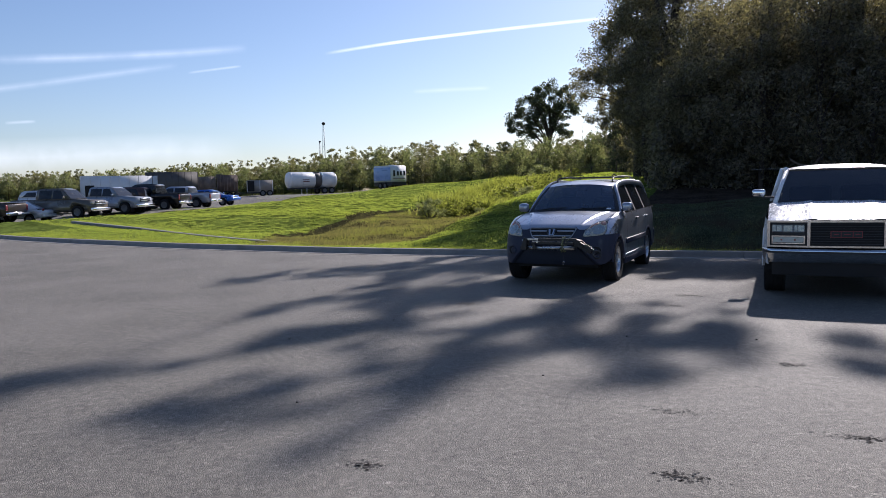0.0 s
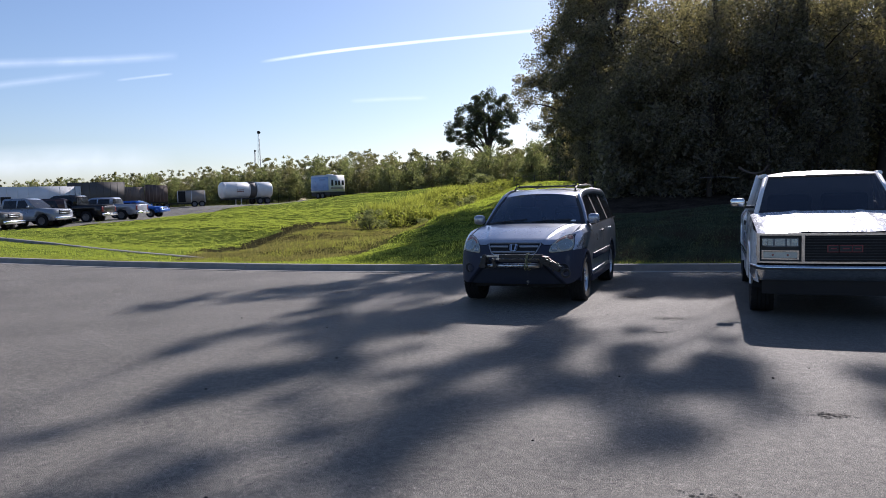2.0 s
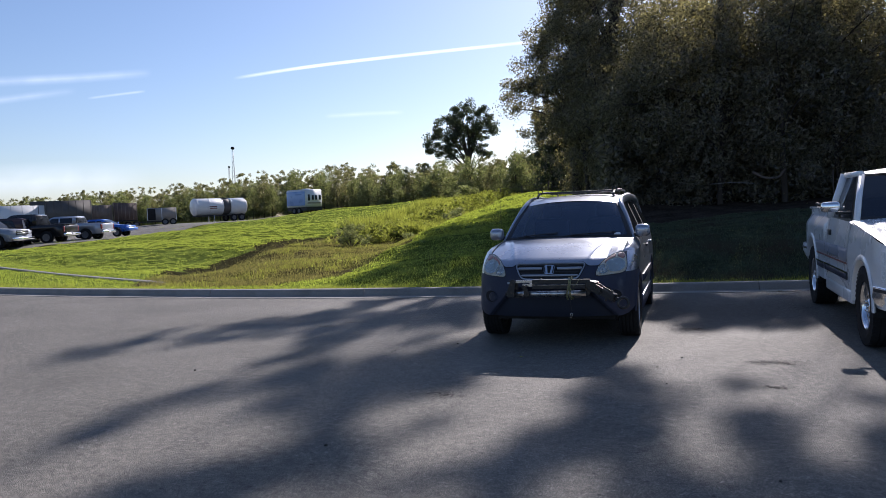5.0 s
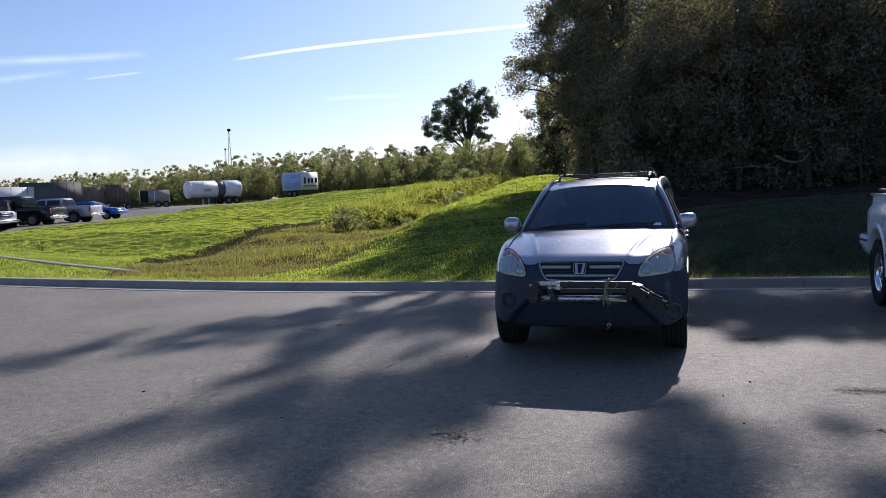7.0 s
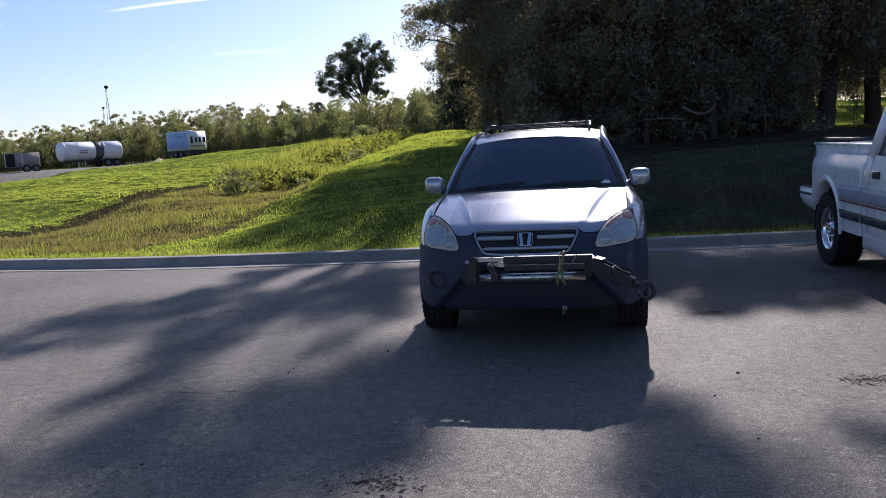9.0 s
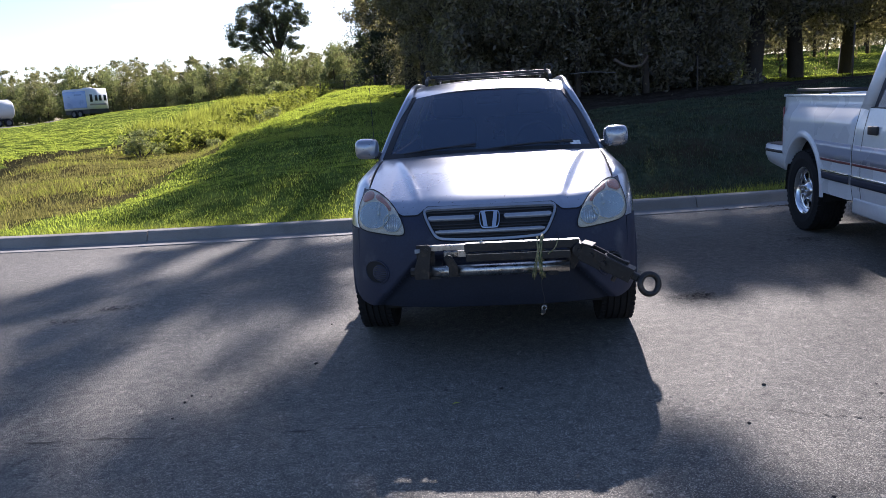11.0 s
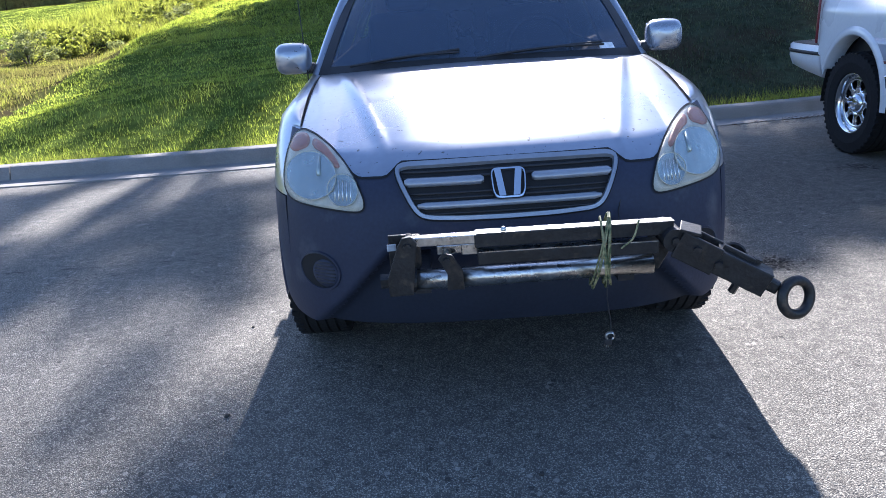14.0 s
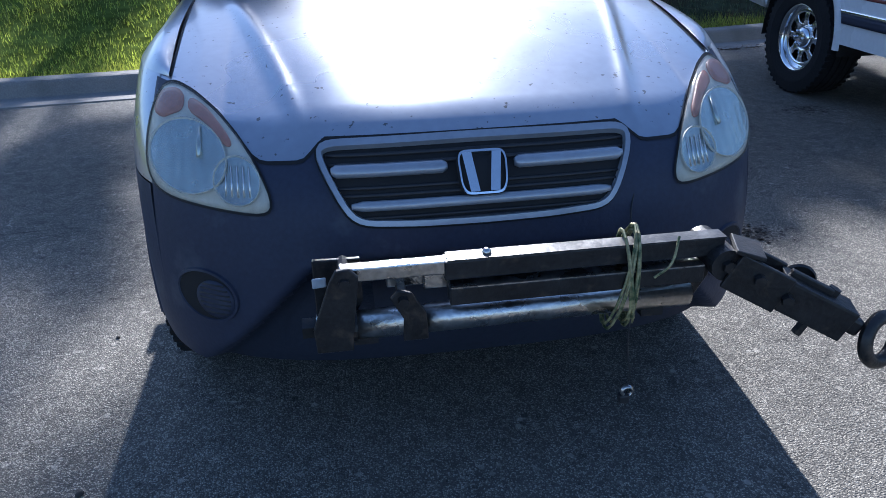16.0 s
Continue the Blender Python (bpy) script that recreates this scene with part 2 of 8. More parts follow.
def smooth_line(pts, n):
    """n points evenly along a smooth line through pts (Catmull-Rom)."""
    P = [Vector(p) for p in pts]
    P = [P[0] * 2 - P[1]] + P + [P[-1] * 2 - P[-2]]
    out = []
    for i in range(1, len(P) - 2):
        for k in range(12):
            t = k / 12
            a, b, c, d = P[i - 1], P[i], P[i + 1], P[i + 2]
            out.append(0.5 * ((2 * b) + (c - a) * t + (2 * a - 5 * b + 4 * c - d) * t * t + (3 * b - a - 3 * c + d) * t ** 3))
    out.append(P[-2])
    acc = [0.0]
    for p, q in zip(out, out[1:]):
        acc.append(acc[-1] + (q - p).length)
    res, k = [], 0
    for i in range(n):
        s = acc[-1] * i / (n - 1)
        while k < len(acc) - 2 and acc[k + 1] < s:
            k += 1
        t = (s - acc[k]) / max(acc[k + 1] - acc[k], 1e-9)
        res.append(out[k].lerp(out[k + 1], min(max(t, 0), 1)))
    return res


# ---- the ground ----
KERB_LINE = [(-70, 28), (-45, 15.2), (-26, 8.2), (-14.5, 5.55), (-9.7, 4.78), (-6.5, 4.5), (-4.2, 4.5), (-2, 4.63), (1.3, 5.1), (3.3, 5.42), (8, 6.3), (20, 9), (45, 15), (70, 22)]
# places on the lawn: x, y, height
RISE = [(-26, 10, 0.1), (-14.5, 8, 0.06), (-10, 6.5, 0.1), (-7.2, 9, 0.02), (-7.7, 14, 0.26), (-7.35, 21.5, 1.24), (-7.2, 24, 1.52), (-7.0, 27.5, 1.95), (-7.0, 32, 1.9), (-7.4, 18.5, 0.92), (-11.2, 18, 0.62), (-15, 20, 0.55), (-15, 12, -0.05), (-11.4, 26, 0.8), (-10.4, 21.5, 0.5),
        (-5.7, 28.6, 2.3), (-4.4, 28.2, 2.12), (-5.4, 25, 1.86), (-4.6, 20, 1.5), (-5.4, 14, 0.85), (-10.5, 36, 1.85), (-16, 50, 2.4), (-25, 55, 2.1), (-42, 55, 1.18), (-46, 40, 0.38), (-36.8, 30, 0.48), (-38.5, 24, 0.12), (-42, 20, -0.17), (-36, 62, 1.68), (-50, 62, 1.23), (-60, 45, 0.38)]
RISE += [(3.9, 13, 1.1), (0, 12, 0.85), (8.5, 16, 1.4), (13.3, 30, 1.45), (0, 22, 1.75), (-3, 9.5, 0.42), (18, 12, 0.9), (30, 13, 0.3), (0, 40, 2.2), (0, 52, 2.9), (14, 44, 2.6), (14, 54, 3.4), (30, 46, 2.6), (44, 60, 3.4), (-70, 70, 0.9), (-30, 90, 2.3), (28, 58, 3.5), (-25, 30, 0.95), (-26, 20, 0.42)]
_R = np.array(RISE)


def kerb_y(x):
    return curve_at(KERB_LINE, x)


def lot_z(x, y):
    return -0.03 * max(0.0, min(y - 3.9, 1.6))


# edge between the mown bank and the rough ditch: y, x
DITCH_EDGE = [(5, -10.6), (6.5, -11.3), (9.5, -13.0), (14, -13.8), (20, -14.1), (25, -14.3), (30, -13.2), (40, -12.2), (60, -14)]


# drain kerb running up the lawn: its upper and lower end
DRAIN_A, DRAIN_B = (-31.0, 15.9), (-10.2, 6.6)


def drain_top(t):
    return lerp(0.30, 0.07, t) - 0.03 * math.sin(math.pi * min(max((t - 0.45) / 0.5, 0), 1))


# spine of the mound, above the ditch: y, x
SPINE = [(5, -6.2), (10, -6.5), (14, -6.9), (18, -7.4), (22, -7.5), (26, -7.2), (30, -6.9), (36, -7.2)]


def in_ditch(x, y):
    """Metres inside the rough ditch, measured from its mown edge; negative outside."""
    return min(x - curve_at(DITCH_EDGE, y) + 0.07 * noise.noise(Vector((x * 1.7, y * 1.7, 2))), curve_at(SPINE, y) - 0.35 - 0.5 * noise.noise(Vector((y * 0.4, 0, 7))) - x)


def lawn_z(x, y):
    """Height of the lawn: smooth through the given places, flush behind the kerb."""
    d2 = (_R[:, 0] - x) ** 2 + ((_R[:, 1] - y)) ** 2
    w = 1.0 / (d2 + 2.5) ** 1.7
    z = float((w * _R[:, 2]).sum() / w.sum())
    back = y - kerb_y(x) - 0.2
    k = min(max(back / 3.5, 0.0), 1.0)
    k = k * k * (3 - 2 * k)
    z = 0.075 * (1 - k) + z * k
    far = min(max((y - 70) / 120, 0), 1)
    z = lerp(z, 1.6, far)
    # hollow along the drain kerb
    ux, uy = DRAIN_B[0] - DRAIN_A[0], DRAIN_B[1] - DRAIN_A[1]
    ln = math.hypot(ux, uy)
    t = ((x - DRAIN_A[0]) * ux + (y - DRAIN_A[1]) * uy) / ln / ln
    side = ((x - DRAIN_A[0]) * uy - (y - DRAIN_A[1]) * ux) / ln
    if -0.05 < t < 1.04 and abs(side) < 1.8:
        top = drain_top(min(max(t, 0), 1))
        want = top - lerp(0.13, 0.045, min(max((t - 0.35) / 0.25, 0), 1)) if side > -0.02 else top - 0.02
        k2 = min(1, (1.8 - abs(side)) / 0.9) * min(1, (t + 0.05) / 0.05, (1.04 - t) / 0.04)
        lump = 0.02 * noise.noise(Vector((x * 3.1, y * 3.1, 8)))
        z = lerp(z, want + lump, k2)
        k *= 1 - k2
    # the mound's flank drops into the ditch behind its spine
    drop = curve_at(SPINE, y) - x
    if 0 < drop < 6 and 11 < y < 36:
        q = min(drop / 1.5, 1.0)
        z -= 0.50 * q * q * (3 - 2 * q) * min((6 - drop) / 3.5, 1.0) * min((y - 11) / 8, 1.0) * min((36 - y) / 4, 1.0)
    e = x - curve_at(DITCH_EDGE, y)
    if 0 < e < 7:
        z -= 0.24 * k * min(e / 0.28, 1.0) * min(max((7 - e) / 5, 0), 1)
    elif -30 < e <= 0:
        z += 0.075 * k * noise.noise(Vector((x * 0.9, y * 2.6, 1))) + 0.055 * k * noise.noise(Vector((x * 2.4, y * 5.5, 4)))
    return z + 0.05 * k * noise.noise(Vector((x * 0.45, y * 0.45, 0))) + 0.045 * k * noise.noise(Vector((x * 1.3, y * 1.3, 3))) + 0.045 * k * noise.noise(Vector((x * 3.1, y * 3.1, 8)))


def stations(a, b, fine_a, fine_b, step, coarse):
    out, v = [], a
    while v < b:
        out.append(v)
        near = fine_a - 4 <= v <= fine_b + 4
        v += step if near else min(coarse, max(step, (fine_a - v) * 0.35 if v < fine_a else (v - fine_b) * 0.35))
    return out + [b]


xs = stations(-1500, 1500, -36, 18, 0.32, 140)
us = [0.16] + [0.16 + 0.22 * i for i in range(1, 145)] + stations(32.0, 2400, 32.0, 52, 0.6, 160)[1:]
verts, faces = [], []
for u in us:
    for x in xs:
        y = kerb_y(x) + u if abs(x) < 70 else curve_at(KERB_LINE, max(-70, min(70, x))) + u
        verts.append((x, y, lawn_z(x, y)))
nx = len(xs)
for i in range(len(us) - 1):
    for j in range(nx - 1):
        faces.append((i * nx + j, i * nx + j + 1, (i + 1) * nx + j + 1, (i + 1) * nx + j))
lawn = from_arrays("ground", verts, faces, SOIL_GRASS)
for soil in (SOIL_DITCH, SOIL_SHADE, FLOOR_SHADE, SOIL_STEP_SHADE):
    lawn.data.materials.append(soil)
for f_ in lawn.data.polygons:
    c_ = f_.center
    if -20 < c_.x < -4 and c_.y < 46 and c_.y - kerb_y(c_.x) > 1.0 and in_ditch(c_.x, c_.y) > 0:
        # index 4 paints the dark of the shaded step along the edge
        f_.material_index = 4 if c_.x - curve_at(DITCH_EDGE, c_.y) < 0.34 and c_.y < 27 else 1
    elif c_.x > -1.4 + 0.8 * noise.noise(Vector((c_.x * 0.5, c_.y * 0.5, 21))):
        # darker soils painted in where the trees' shade lies
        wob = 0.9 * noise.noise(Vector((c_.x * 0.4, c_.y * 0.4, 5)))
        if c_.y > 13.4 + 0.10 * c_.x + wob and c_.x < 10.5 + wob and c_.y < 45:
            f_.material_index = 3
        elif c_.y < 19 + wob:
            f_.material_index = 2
tagged(lawn, "rough green lawn rising in banks behind the kerb", "lawn", kind="structure")

# asphalt lot, falling slightly towards the kerb
verts, faces = [], []
vs_ = [-700, -200, -90, -50, -30, -22, -18] + [-16 + 0.5 * i for i in range(32)] + [0, 1]
xa = stations(-700, 700, -24, 16, 1.0, 90)
for k in vs_:
    for x in xa:
        y = k
        verts.append((x, y, lot_z(x, y)))
for q in (0.25, 0.5, 0.75, 1.0):
    for x in xa:
        y = lerp(1, kerb_y(max(-70, min(70, x))) + 0.08, q)
        verts.append((x, y, lot_z(x, y)))
n = len(xa)
for i in range(len(vs_) + 3):
    for j in range(n - 1):
        faces.append((i * n + j, i * n + j + 1, (i + 1) * n + j + 1, (i + 1) * n + j))
tagged(from_arrays("car_park", verts, faces, ASPHALT), "worn grey asphalt car park with pale stones", "asphalt", kind="structure")

# kerb, cast in lengths with open joints
line = smooth_line([(x, y, 0) for x, y in KERB_LINE], 1200)
acc = [0.0]
for p, q in zip(line, line[1:]):
    acc.append(acc[-1] + (q - p).length)
PROFILE = [(-0.27, -0.02), (-0.26, 0.007), (-0.05, 0.012), (0.0, 0.020), (0.012, 0.045), (0.04, 0.118), (0.055, 0.136), (0.08, 0.142), (0.19, 0.142), (0.205, 0.13), (0.21, 0.0)]


def at_length(s):
    k = int(np.searchsorted(acc, s)) - 1
    k = max(0, min(k, len(line) - 2))
    t = (s - acc[k]) / (acc[k + 1] - acc[k])
    p = line[k].lerp(line[k + 1], t)
    d = (line[k + 1] - line[k]).normalized()
    return p, Vector((-d.y, d.x, 0))


kerb = tagged(new("kerb"), "weathered cast concrete kerb along the car park", "kerb", kind="structure")
s_ref = min(range(len(line)), key=lambda i: (line[i] - Vector((2.45, 5.3, 0))).length)
LEN = 3.42
first = acc[s_ref] % LEN
s0 = first - LEN
while s0 < acc[-1]:
    a, b = max(s0, 0) + 0.006, min(s0 + LEN, acc[-1]) - 0.006
    if b - a > 0.3:
        bm = bmesh.new()
        steps = 7
        lift = random.uniform(-0.004, 0.004)
        def place(i, j):
            p, nrm = at_length(lerp(a, b, i / (steps - 1)))
            o, h = PROFILE[j]
            q = p + nrm * o
            return (q.x, q.y, lot_z(q.x, min(q.y, p.y)) + h + lift)
        rows = grid(bm, steps, len(PROFILE), place, flip=True)
        for r in (rows[0], rows[-1]):
            bm.faces.new(r)
        part("kerb_stone", bm, CONCRETE, kerb, smooth=False)
    s0 += LEN

# ---- paint, plastic, glass, metal ----
SILVER = shader("silver_paint", (0.345, 0.37, 0.42), 0.30, metal=0.72, vary=0.07, scale=1.3, fine=35, coat=0.5, detail2=((0.13, 0.13, 0.13), 50, 0.665, 0.695))
NAVY = shader("faded_bumper_plastic", (0.033, 0.038, 0.062), 0.55, vary=0.14, scale=3, fine=80, bump=0.08, spec=0.22, detail2=((0.11, 0.115, 0.13), 5, 0.60, 0.85))
# darker copy of the bumper plastic, for its shaded lower part
BUMPER_SHADE = shader("shaded_bumper_plastic", (0.021, 0.025, 0.039), 0.62, spec=0.2, vary=0.16, scale=4, fine=80, bump=0.06)
BLACK = shader("black_plastic", (0.018, 0.018, 0.02), 0.55, vary=0.25, scale=8, fine=90, bump=0.05)
SEAM = shader("black_gap", (0.006, 0.006, 0.007), 0.8, vary=0.1)
RUBBER = shader("tyre_rubber", (0.014, 0.014, 0.015), 0.85, spec=0.25, vary=0.3, scale=7, fine=70, bump=0.2)
CHROME = shader("chrome", (0.78, 0.79, 0.80), 0.10, metal=1.0, vary=0.06, scale=9, fine=60)
ALLOY = shader("alloy", (0.58, 0.59, 0.60), 0.30, metal=0.9, vary=0.12, scale=9, fine=60)
GRILLE_GREY = shader("grey_slat_paint", (0.30, 0.32, 0.36), 0.35, metal=0.4, vary=0.1, scale=10, fine=60, coat=0.3)
STEEL_DARK = shader("black_coated_steel", (0.022, 0.021, 0.021), 0.42, metal=0.3, vary=0.45, scale=16, fine=90, bump=0.15, detail2=((0.10, 0.075, 0.055), 22, 0.58, 0.8))
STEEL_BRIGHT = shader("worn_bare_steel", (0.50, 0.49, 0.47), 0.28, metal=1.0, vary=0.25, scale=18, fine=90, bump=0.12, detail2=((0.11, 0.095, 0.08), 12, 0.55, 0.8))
# black steel made paler and mottled, for the sky's sheen on the bar
STEEL_GLINT = shader("glinting_black_steel", (0.06, 0.06, 0.06), 0.34, metal=0.6, vary=0.35, scale=14, fine=90, bump=0.08, detail2=((0.22, 0.215, 0.20), 18, 0.54, 0.78))
AMBER = shader("amber_plastic", (0.30, 0.105, 0.075), 0.4, vary=0.2, scale=20, fine=90)
BOWL = shader("lamp_reflector", (0.36, 0.42, 0.42), 0.24, metal=0.9, vary=0.15, scale=15, fine=70)
# fluted reflector: upright facets
_n, _l = BOWL.node_tree.nodes, BOWL.node_tree.links
_co, _w, _b = _n.new("ShaderNodeTexCoord"), _n.new("ShaderNodeTexWave"), _n.new("ShaderNodeBump")
_w.inputs["Scale"].default_value, _w.inputs["Distortion"].default_value, _w.inputs["Detail"].default_value = 11.0, 4.0, 3
_b.inputs["Strength"].default_value, _b.inputs["Distance"].default_value = 0.06, 0.010
_l.new(_co.outputs["Object"], _w.inputs["Vector"]); _l.new(_w.outputs["Fac"], _b.inputs["Height"]); _l.new(_b.outputs["Normal"], _n["Principled BSDF"].inputs["Normal"])
CREAM = shader("yellowed_lamp_housing", (0.50, 0.49, 0.42), 0.5, vary=0.15, scale=12, fine=80)
ROPE = shader("green_yellow_wire", (0.30, 0.27, 0.13), 0.6, vary=0.5, scale=30, fine=120, detail2=((0.05, 0.08, 0.03), 40, 0.45, 0.6))
INSIDE = shader("dark_interior", (0.022, 0.022, 0.025), 0.8, vary=0.2)


def glass_shader(name, tint, alpha, rough=0.03):
    """Thin tinted pane: part see-through, mirror-like at its surface."""
    m = bpy.data.materials.new(name)
    m.use_nodes = True
    N, L = m.node_tree.nodes, m.node_tree.links
    b = N["Principled BSDF"]
    co = N.new("ShaderNodeTexCoord")
    n = N.new("ShaderNodeTexNoise"); n.inputs["Scale"].default_value = 7; n.inputs["Detail"].default_value = 6
    L.new(co.outputs["Object"], n.inputs["Vector"])
    r = N.new("ShaderNodeMapRange")
    r.inputs["To Min"].default_value, r.inputs["To Max"].default_value = rough, rough + 0.10
    L.new(n.outputs["Fac"], r.inputs["Value"]); L.new(r.outputs["Result"], b.inputs["Roughness"])
    b.inputs["Base Color"].default_value = (*tint, 1)
    b.inputs["Alpha"].default_value = alpha
    b.inputs["IOR"].default_value = 1.5
    return m


# blue base tint adds to the pane's own weak reflection of the sky
GLASS = glass_shader("window_glass", (0.072, 0.102, 0.160), 0.64)
GLASS_SMOKE = glass_shader("smoked_window_glass", (0.026, 0.032, 0.046), 0.86)
GLASS_DARK = glass_shader("dark_window_glass", (0.012, 0.014, 0.018), 0.9)
LENS = glass_shader("hazy_lamp_lens", (0.62, 0.60, 0.50), 0.15, 0.08)
LENS_CLEAR = glass_shader("clear_lamp_lens", (0.75, 0.78, 0.8), 0.22, 0.05)


def ring_mesh(bm, outer, inner):
    """A band between two closed outlines of equal count."""
    n = len(outer)
    a = [bm.verts.new(p) for p in outer]
    b = [bm.verts.new(p) for p in inner]
    for i in range(n):
        bm.faces.new((a[i], a[(i + 1) % n], b[(i + 1) % n], b[i]))


def lathe(bm, profile, seg=40, axis="x", centre=(0, 0, 0)):
    """Turns a profile of (radius, along) round an axis."""
    rows = []
    for r, a in profile:
        ring = []
        for k in range(seg):
            c, s = math.cos(2 * math.pi * k / seg) * r, math.sin(2 * math.pi * k / seg) * r
            p = (a, c, s) if axis == "x" else (c, a, s) if axis == "y" else (c, s, a)
            ring.append(bm.verts.new((p[0] + centre[0], p[1] + centre[1], p[2] + centre[2])))
        rows.append(ring)
    for p, q in zip(rows, rows[1:]):
        for k in range(seg):
            bm.faces.new((p[k], p[(k + 1) % seg], q[(k + 1) % seg], q[k]))
    return rows


def resample(pts, n, closed=True):
    """n points evenly along a closed or open 2D outline, with rounded corners."""
    P = [Vector((p[0], p[1], 0)) for p in pts]
    if closed:
        P = P + [P[0]]
    acc = [0.0]
    for a, b in zip(P, P[1:]):
        acc.append(acc[-1] + (b - a).length)
    out = []
    for i in range(n):
        s = acc[-1] * i / (n if closed else n - 1)
        k = min(int(np.searchsorted(acc, s, side="right")) - 1, len(P) - 2)
        out.append(P[k].lerp(P[k + 1], (s - acc[k]) / max(acc[k + 1] - acc[k], 1e-9)))
    for _ in range(2):
        if closed:
            out = [(out[i - 1] + out[i] * 2 + out[(i + 1) % n]) / 4 for i in range(n)]
    return [(p.x, p.y) for p in out]


def make_wheel(parent, x, y, r, width, side, spokes, rim_r, rim_mat, name="wheel", drill=False):
    """A wheel: treaded tyre, dished rim with spokes, hub cap and nuts. side: +1 faces +x, -1 faces -x."""
    w = part(name, lathe_bm([(rim_r * 0.55, -width * 0.42), (rim_r, -width * 0.45), (rim_r, width * 0.30)], 36), BLACK, parent)
    w.matrix_basis = pose(x, y, r) @ Matrix.Diagonal((side, 1, 1, 1))
    h = width / 2
    prof = [(rim_r * 0.97, -h * 0.8), (rim_r + 0.01, -h * 0.93), (lerp(rim_r, r, 0.5), -h * 1.02), (r * 0.965, -h * 0.95), (r * 0.99, -h * 0.8)]
    for g in (-0.55, -0.18, 0.18, 0.55):
        prof += [(r, h * (g - 0.13)), (r - 0.010, h * (g - 0.11)), (r - 0.010, h * (g - 0.06)), (r, h * (g - 0.04))]
    prof += [(r * 0.99, h * 0.8), (r * 0.965, h * 0.95), (lerp(rim_r, r, 0.5), h * 1.02), (rim_r + 0.01, h * 0.93), (rim_r * 0.97, h * 0.8)]
    bm = bmesh.new(); lathe(bm, prof, 48)
    for k in range(46):
        a = 2 * math.pi * k / 46
        for sgn in (-1, 1):
            box(bm, (sgn * h * 0.83, 0, r - (0.009 if drill else 0.0075)), (h * 0.28, 0.022, 0.016), Matrix.Rotation(a + (0.07 if sgn > 0 else 0), 4, "X"))
    part("tyre", bm, RUBBER, w, smooth=False)
    bm = bmesh.new()
    o = h * 0.72
    lathe(bm, [(rim_r * 1.02, o * 1.12), (rim_r * 1.03, o * 1.2), (rim_r * 0.98, o * 1.2), (rim_r * 0.92, o * 0.95), (rim_r * 0.88, o * 0.3), (rim_r * 0.86, -o * 0.5)], 48)
    if drill:
        lathe(bm, [(rim_r * 0.34, o * 0.62), (rim_r * 0.30, o * 0.95), (rim_r * 0.22, o * 1.05), (0.001, o * 1.05)], 40)
        # dished disc with round-ended windows
        disc = bmesh.new()
        def dish(i, j):
            r, a = rim_r * lerp(0.32, 0.90, i / 9), 2 * math.pi * j / 128
            return Vector((o * (0.64 + 0.10 * math.cos((i / 9 - 0.5) * math.pi)), math.sin(a) * r, math.cos(a) * r))
        grid(disc, 10, 129, dish)
        def in_window(f):
            c = f.calc_center_median()
            r, a = math.hypot(c.y, c.z) / rim_r, math.atan2(c.y, c.z)
            d = (a * spokes / (2 * math.pi)) % 1.0 - 0.5
            return ((r - 0.64) / 0.20) ** 2 + (d / 0.33) ** 2 < 1
        bmesh.ops.delete(disc, geom=[f for f in disc.faces if in_window(f)], context="FACES")
        bmesh.ops.remove_doubles(disc, verts=disc.verts, dist=1e-5)
        bmesh.ops.solidify(disc, geom=disc.faces[:], thickness=0.012)
        part("rim_disc", disc, rim_mat, w)
        lathe(bm, [(rim_r * 0.92, o * 0.62), (rim_r * 0.80, o * 0.78), (rim_r * 0.76, o * 0.70)], 40)
    else:
        lathe(bm, [(rim_r * 0.30, o * 0.35), (rim_r * 0.30, o * 0.72), (rim_r * 0.22, o * 0.86), (0.001, o * 0.86)], 30)
    for k in range(0 if drill else spokes):
        a = 2 * math.pi * k / spokes
        wd = rim_r * (0.26 if not drill else 0.20)
        box(bm, (o * 0.66, 0, rim_r * 0.58), (o * 0.28, wd, rim_r * 0.78), Matrix.Rotation(a, 4, "X"), bevel=0.006)
    for k in range(5 if not drill else 6):
        a = 2 * math.pi * (k + 0.5) / (5 if not drill else 6)
        c = (o * (0.9 if not drill else 1.02), math.sin(a) * rim_r * 0.21, math.cos(a) * rim_r * 0.21)
        tube(bm, c, (c[0] + 0.018, c[1], c[2]), 0.011, seg=6)
    part("rim", bm, rim_mat, w)
    return w


def lathe_bm(profile, seg):
    bm = bmesh.new()
    lathe(bm, profile, seg)
    return bm


# ---- the silver car ----
suv = thing("suv", "silver compact SUV with faded navy bumper and folded tow bar", "car")
HALF, DEEP, POW = 0.885, 0.75, 3.2
LEANS = [(0.20, 0.08), (0.25, 0.02), (0.33, -0.028), (0.42, -0.046), (0.52, -0.050), (0.62, -0.042), (0.72, -0.02), (0.78, 0.0), (0.84, 0.04), (0.88, 0.085), (0.92, 0.14), (0.98, 0.26), (1.05, 0.45)]
_lz = np.array(LEANS)


def lean_at(z):
    # smooth through the table
    return float(sum(np.interp(z + d, _lz[:, 0], _lz[:, 1]) * w for d, w in ((-0.03, 0.25), (0, 0.5), (0.03, 0.25))))


def plan_y(x):
    a = min(abs(x) / HALF, 1.0)
    return DEEP * (1 - (1 - a ** POW) ** (1 / POW))


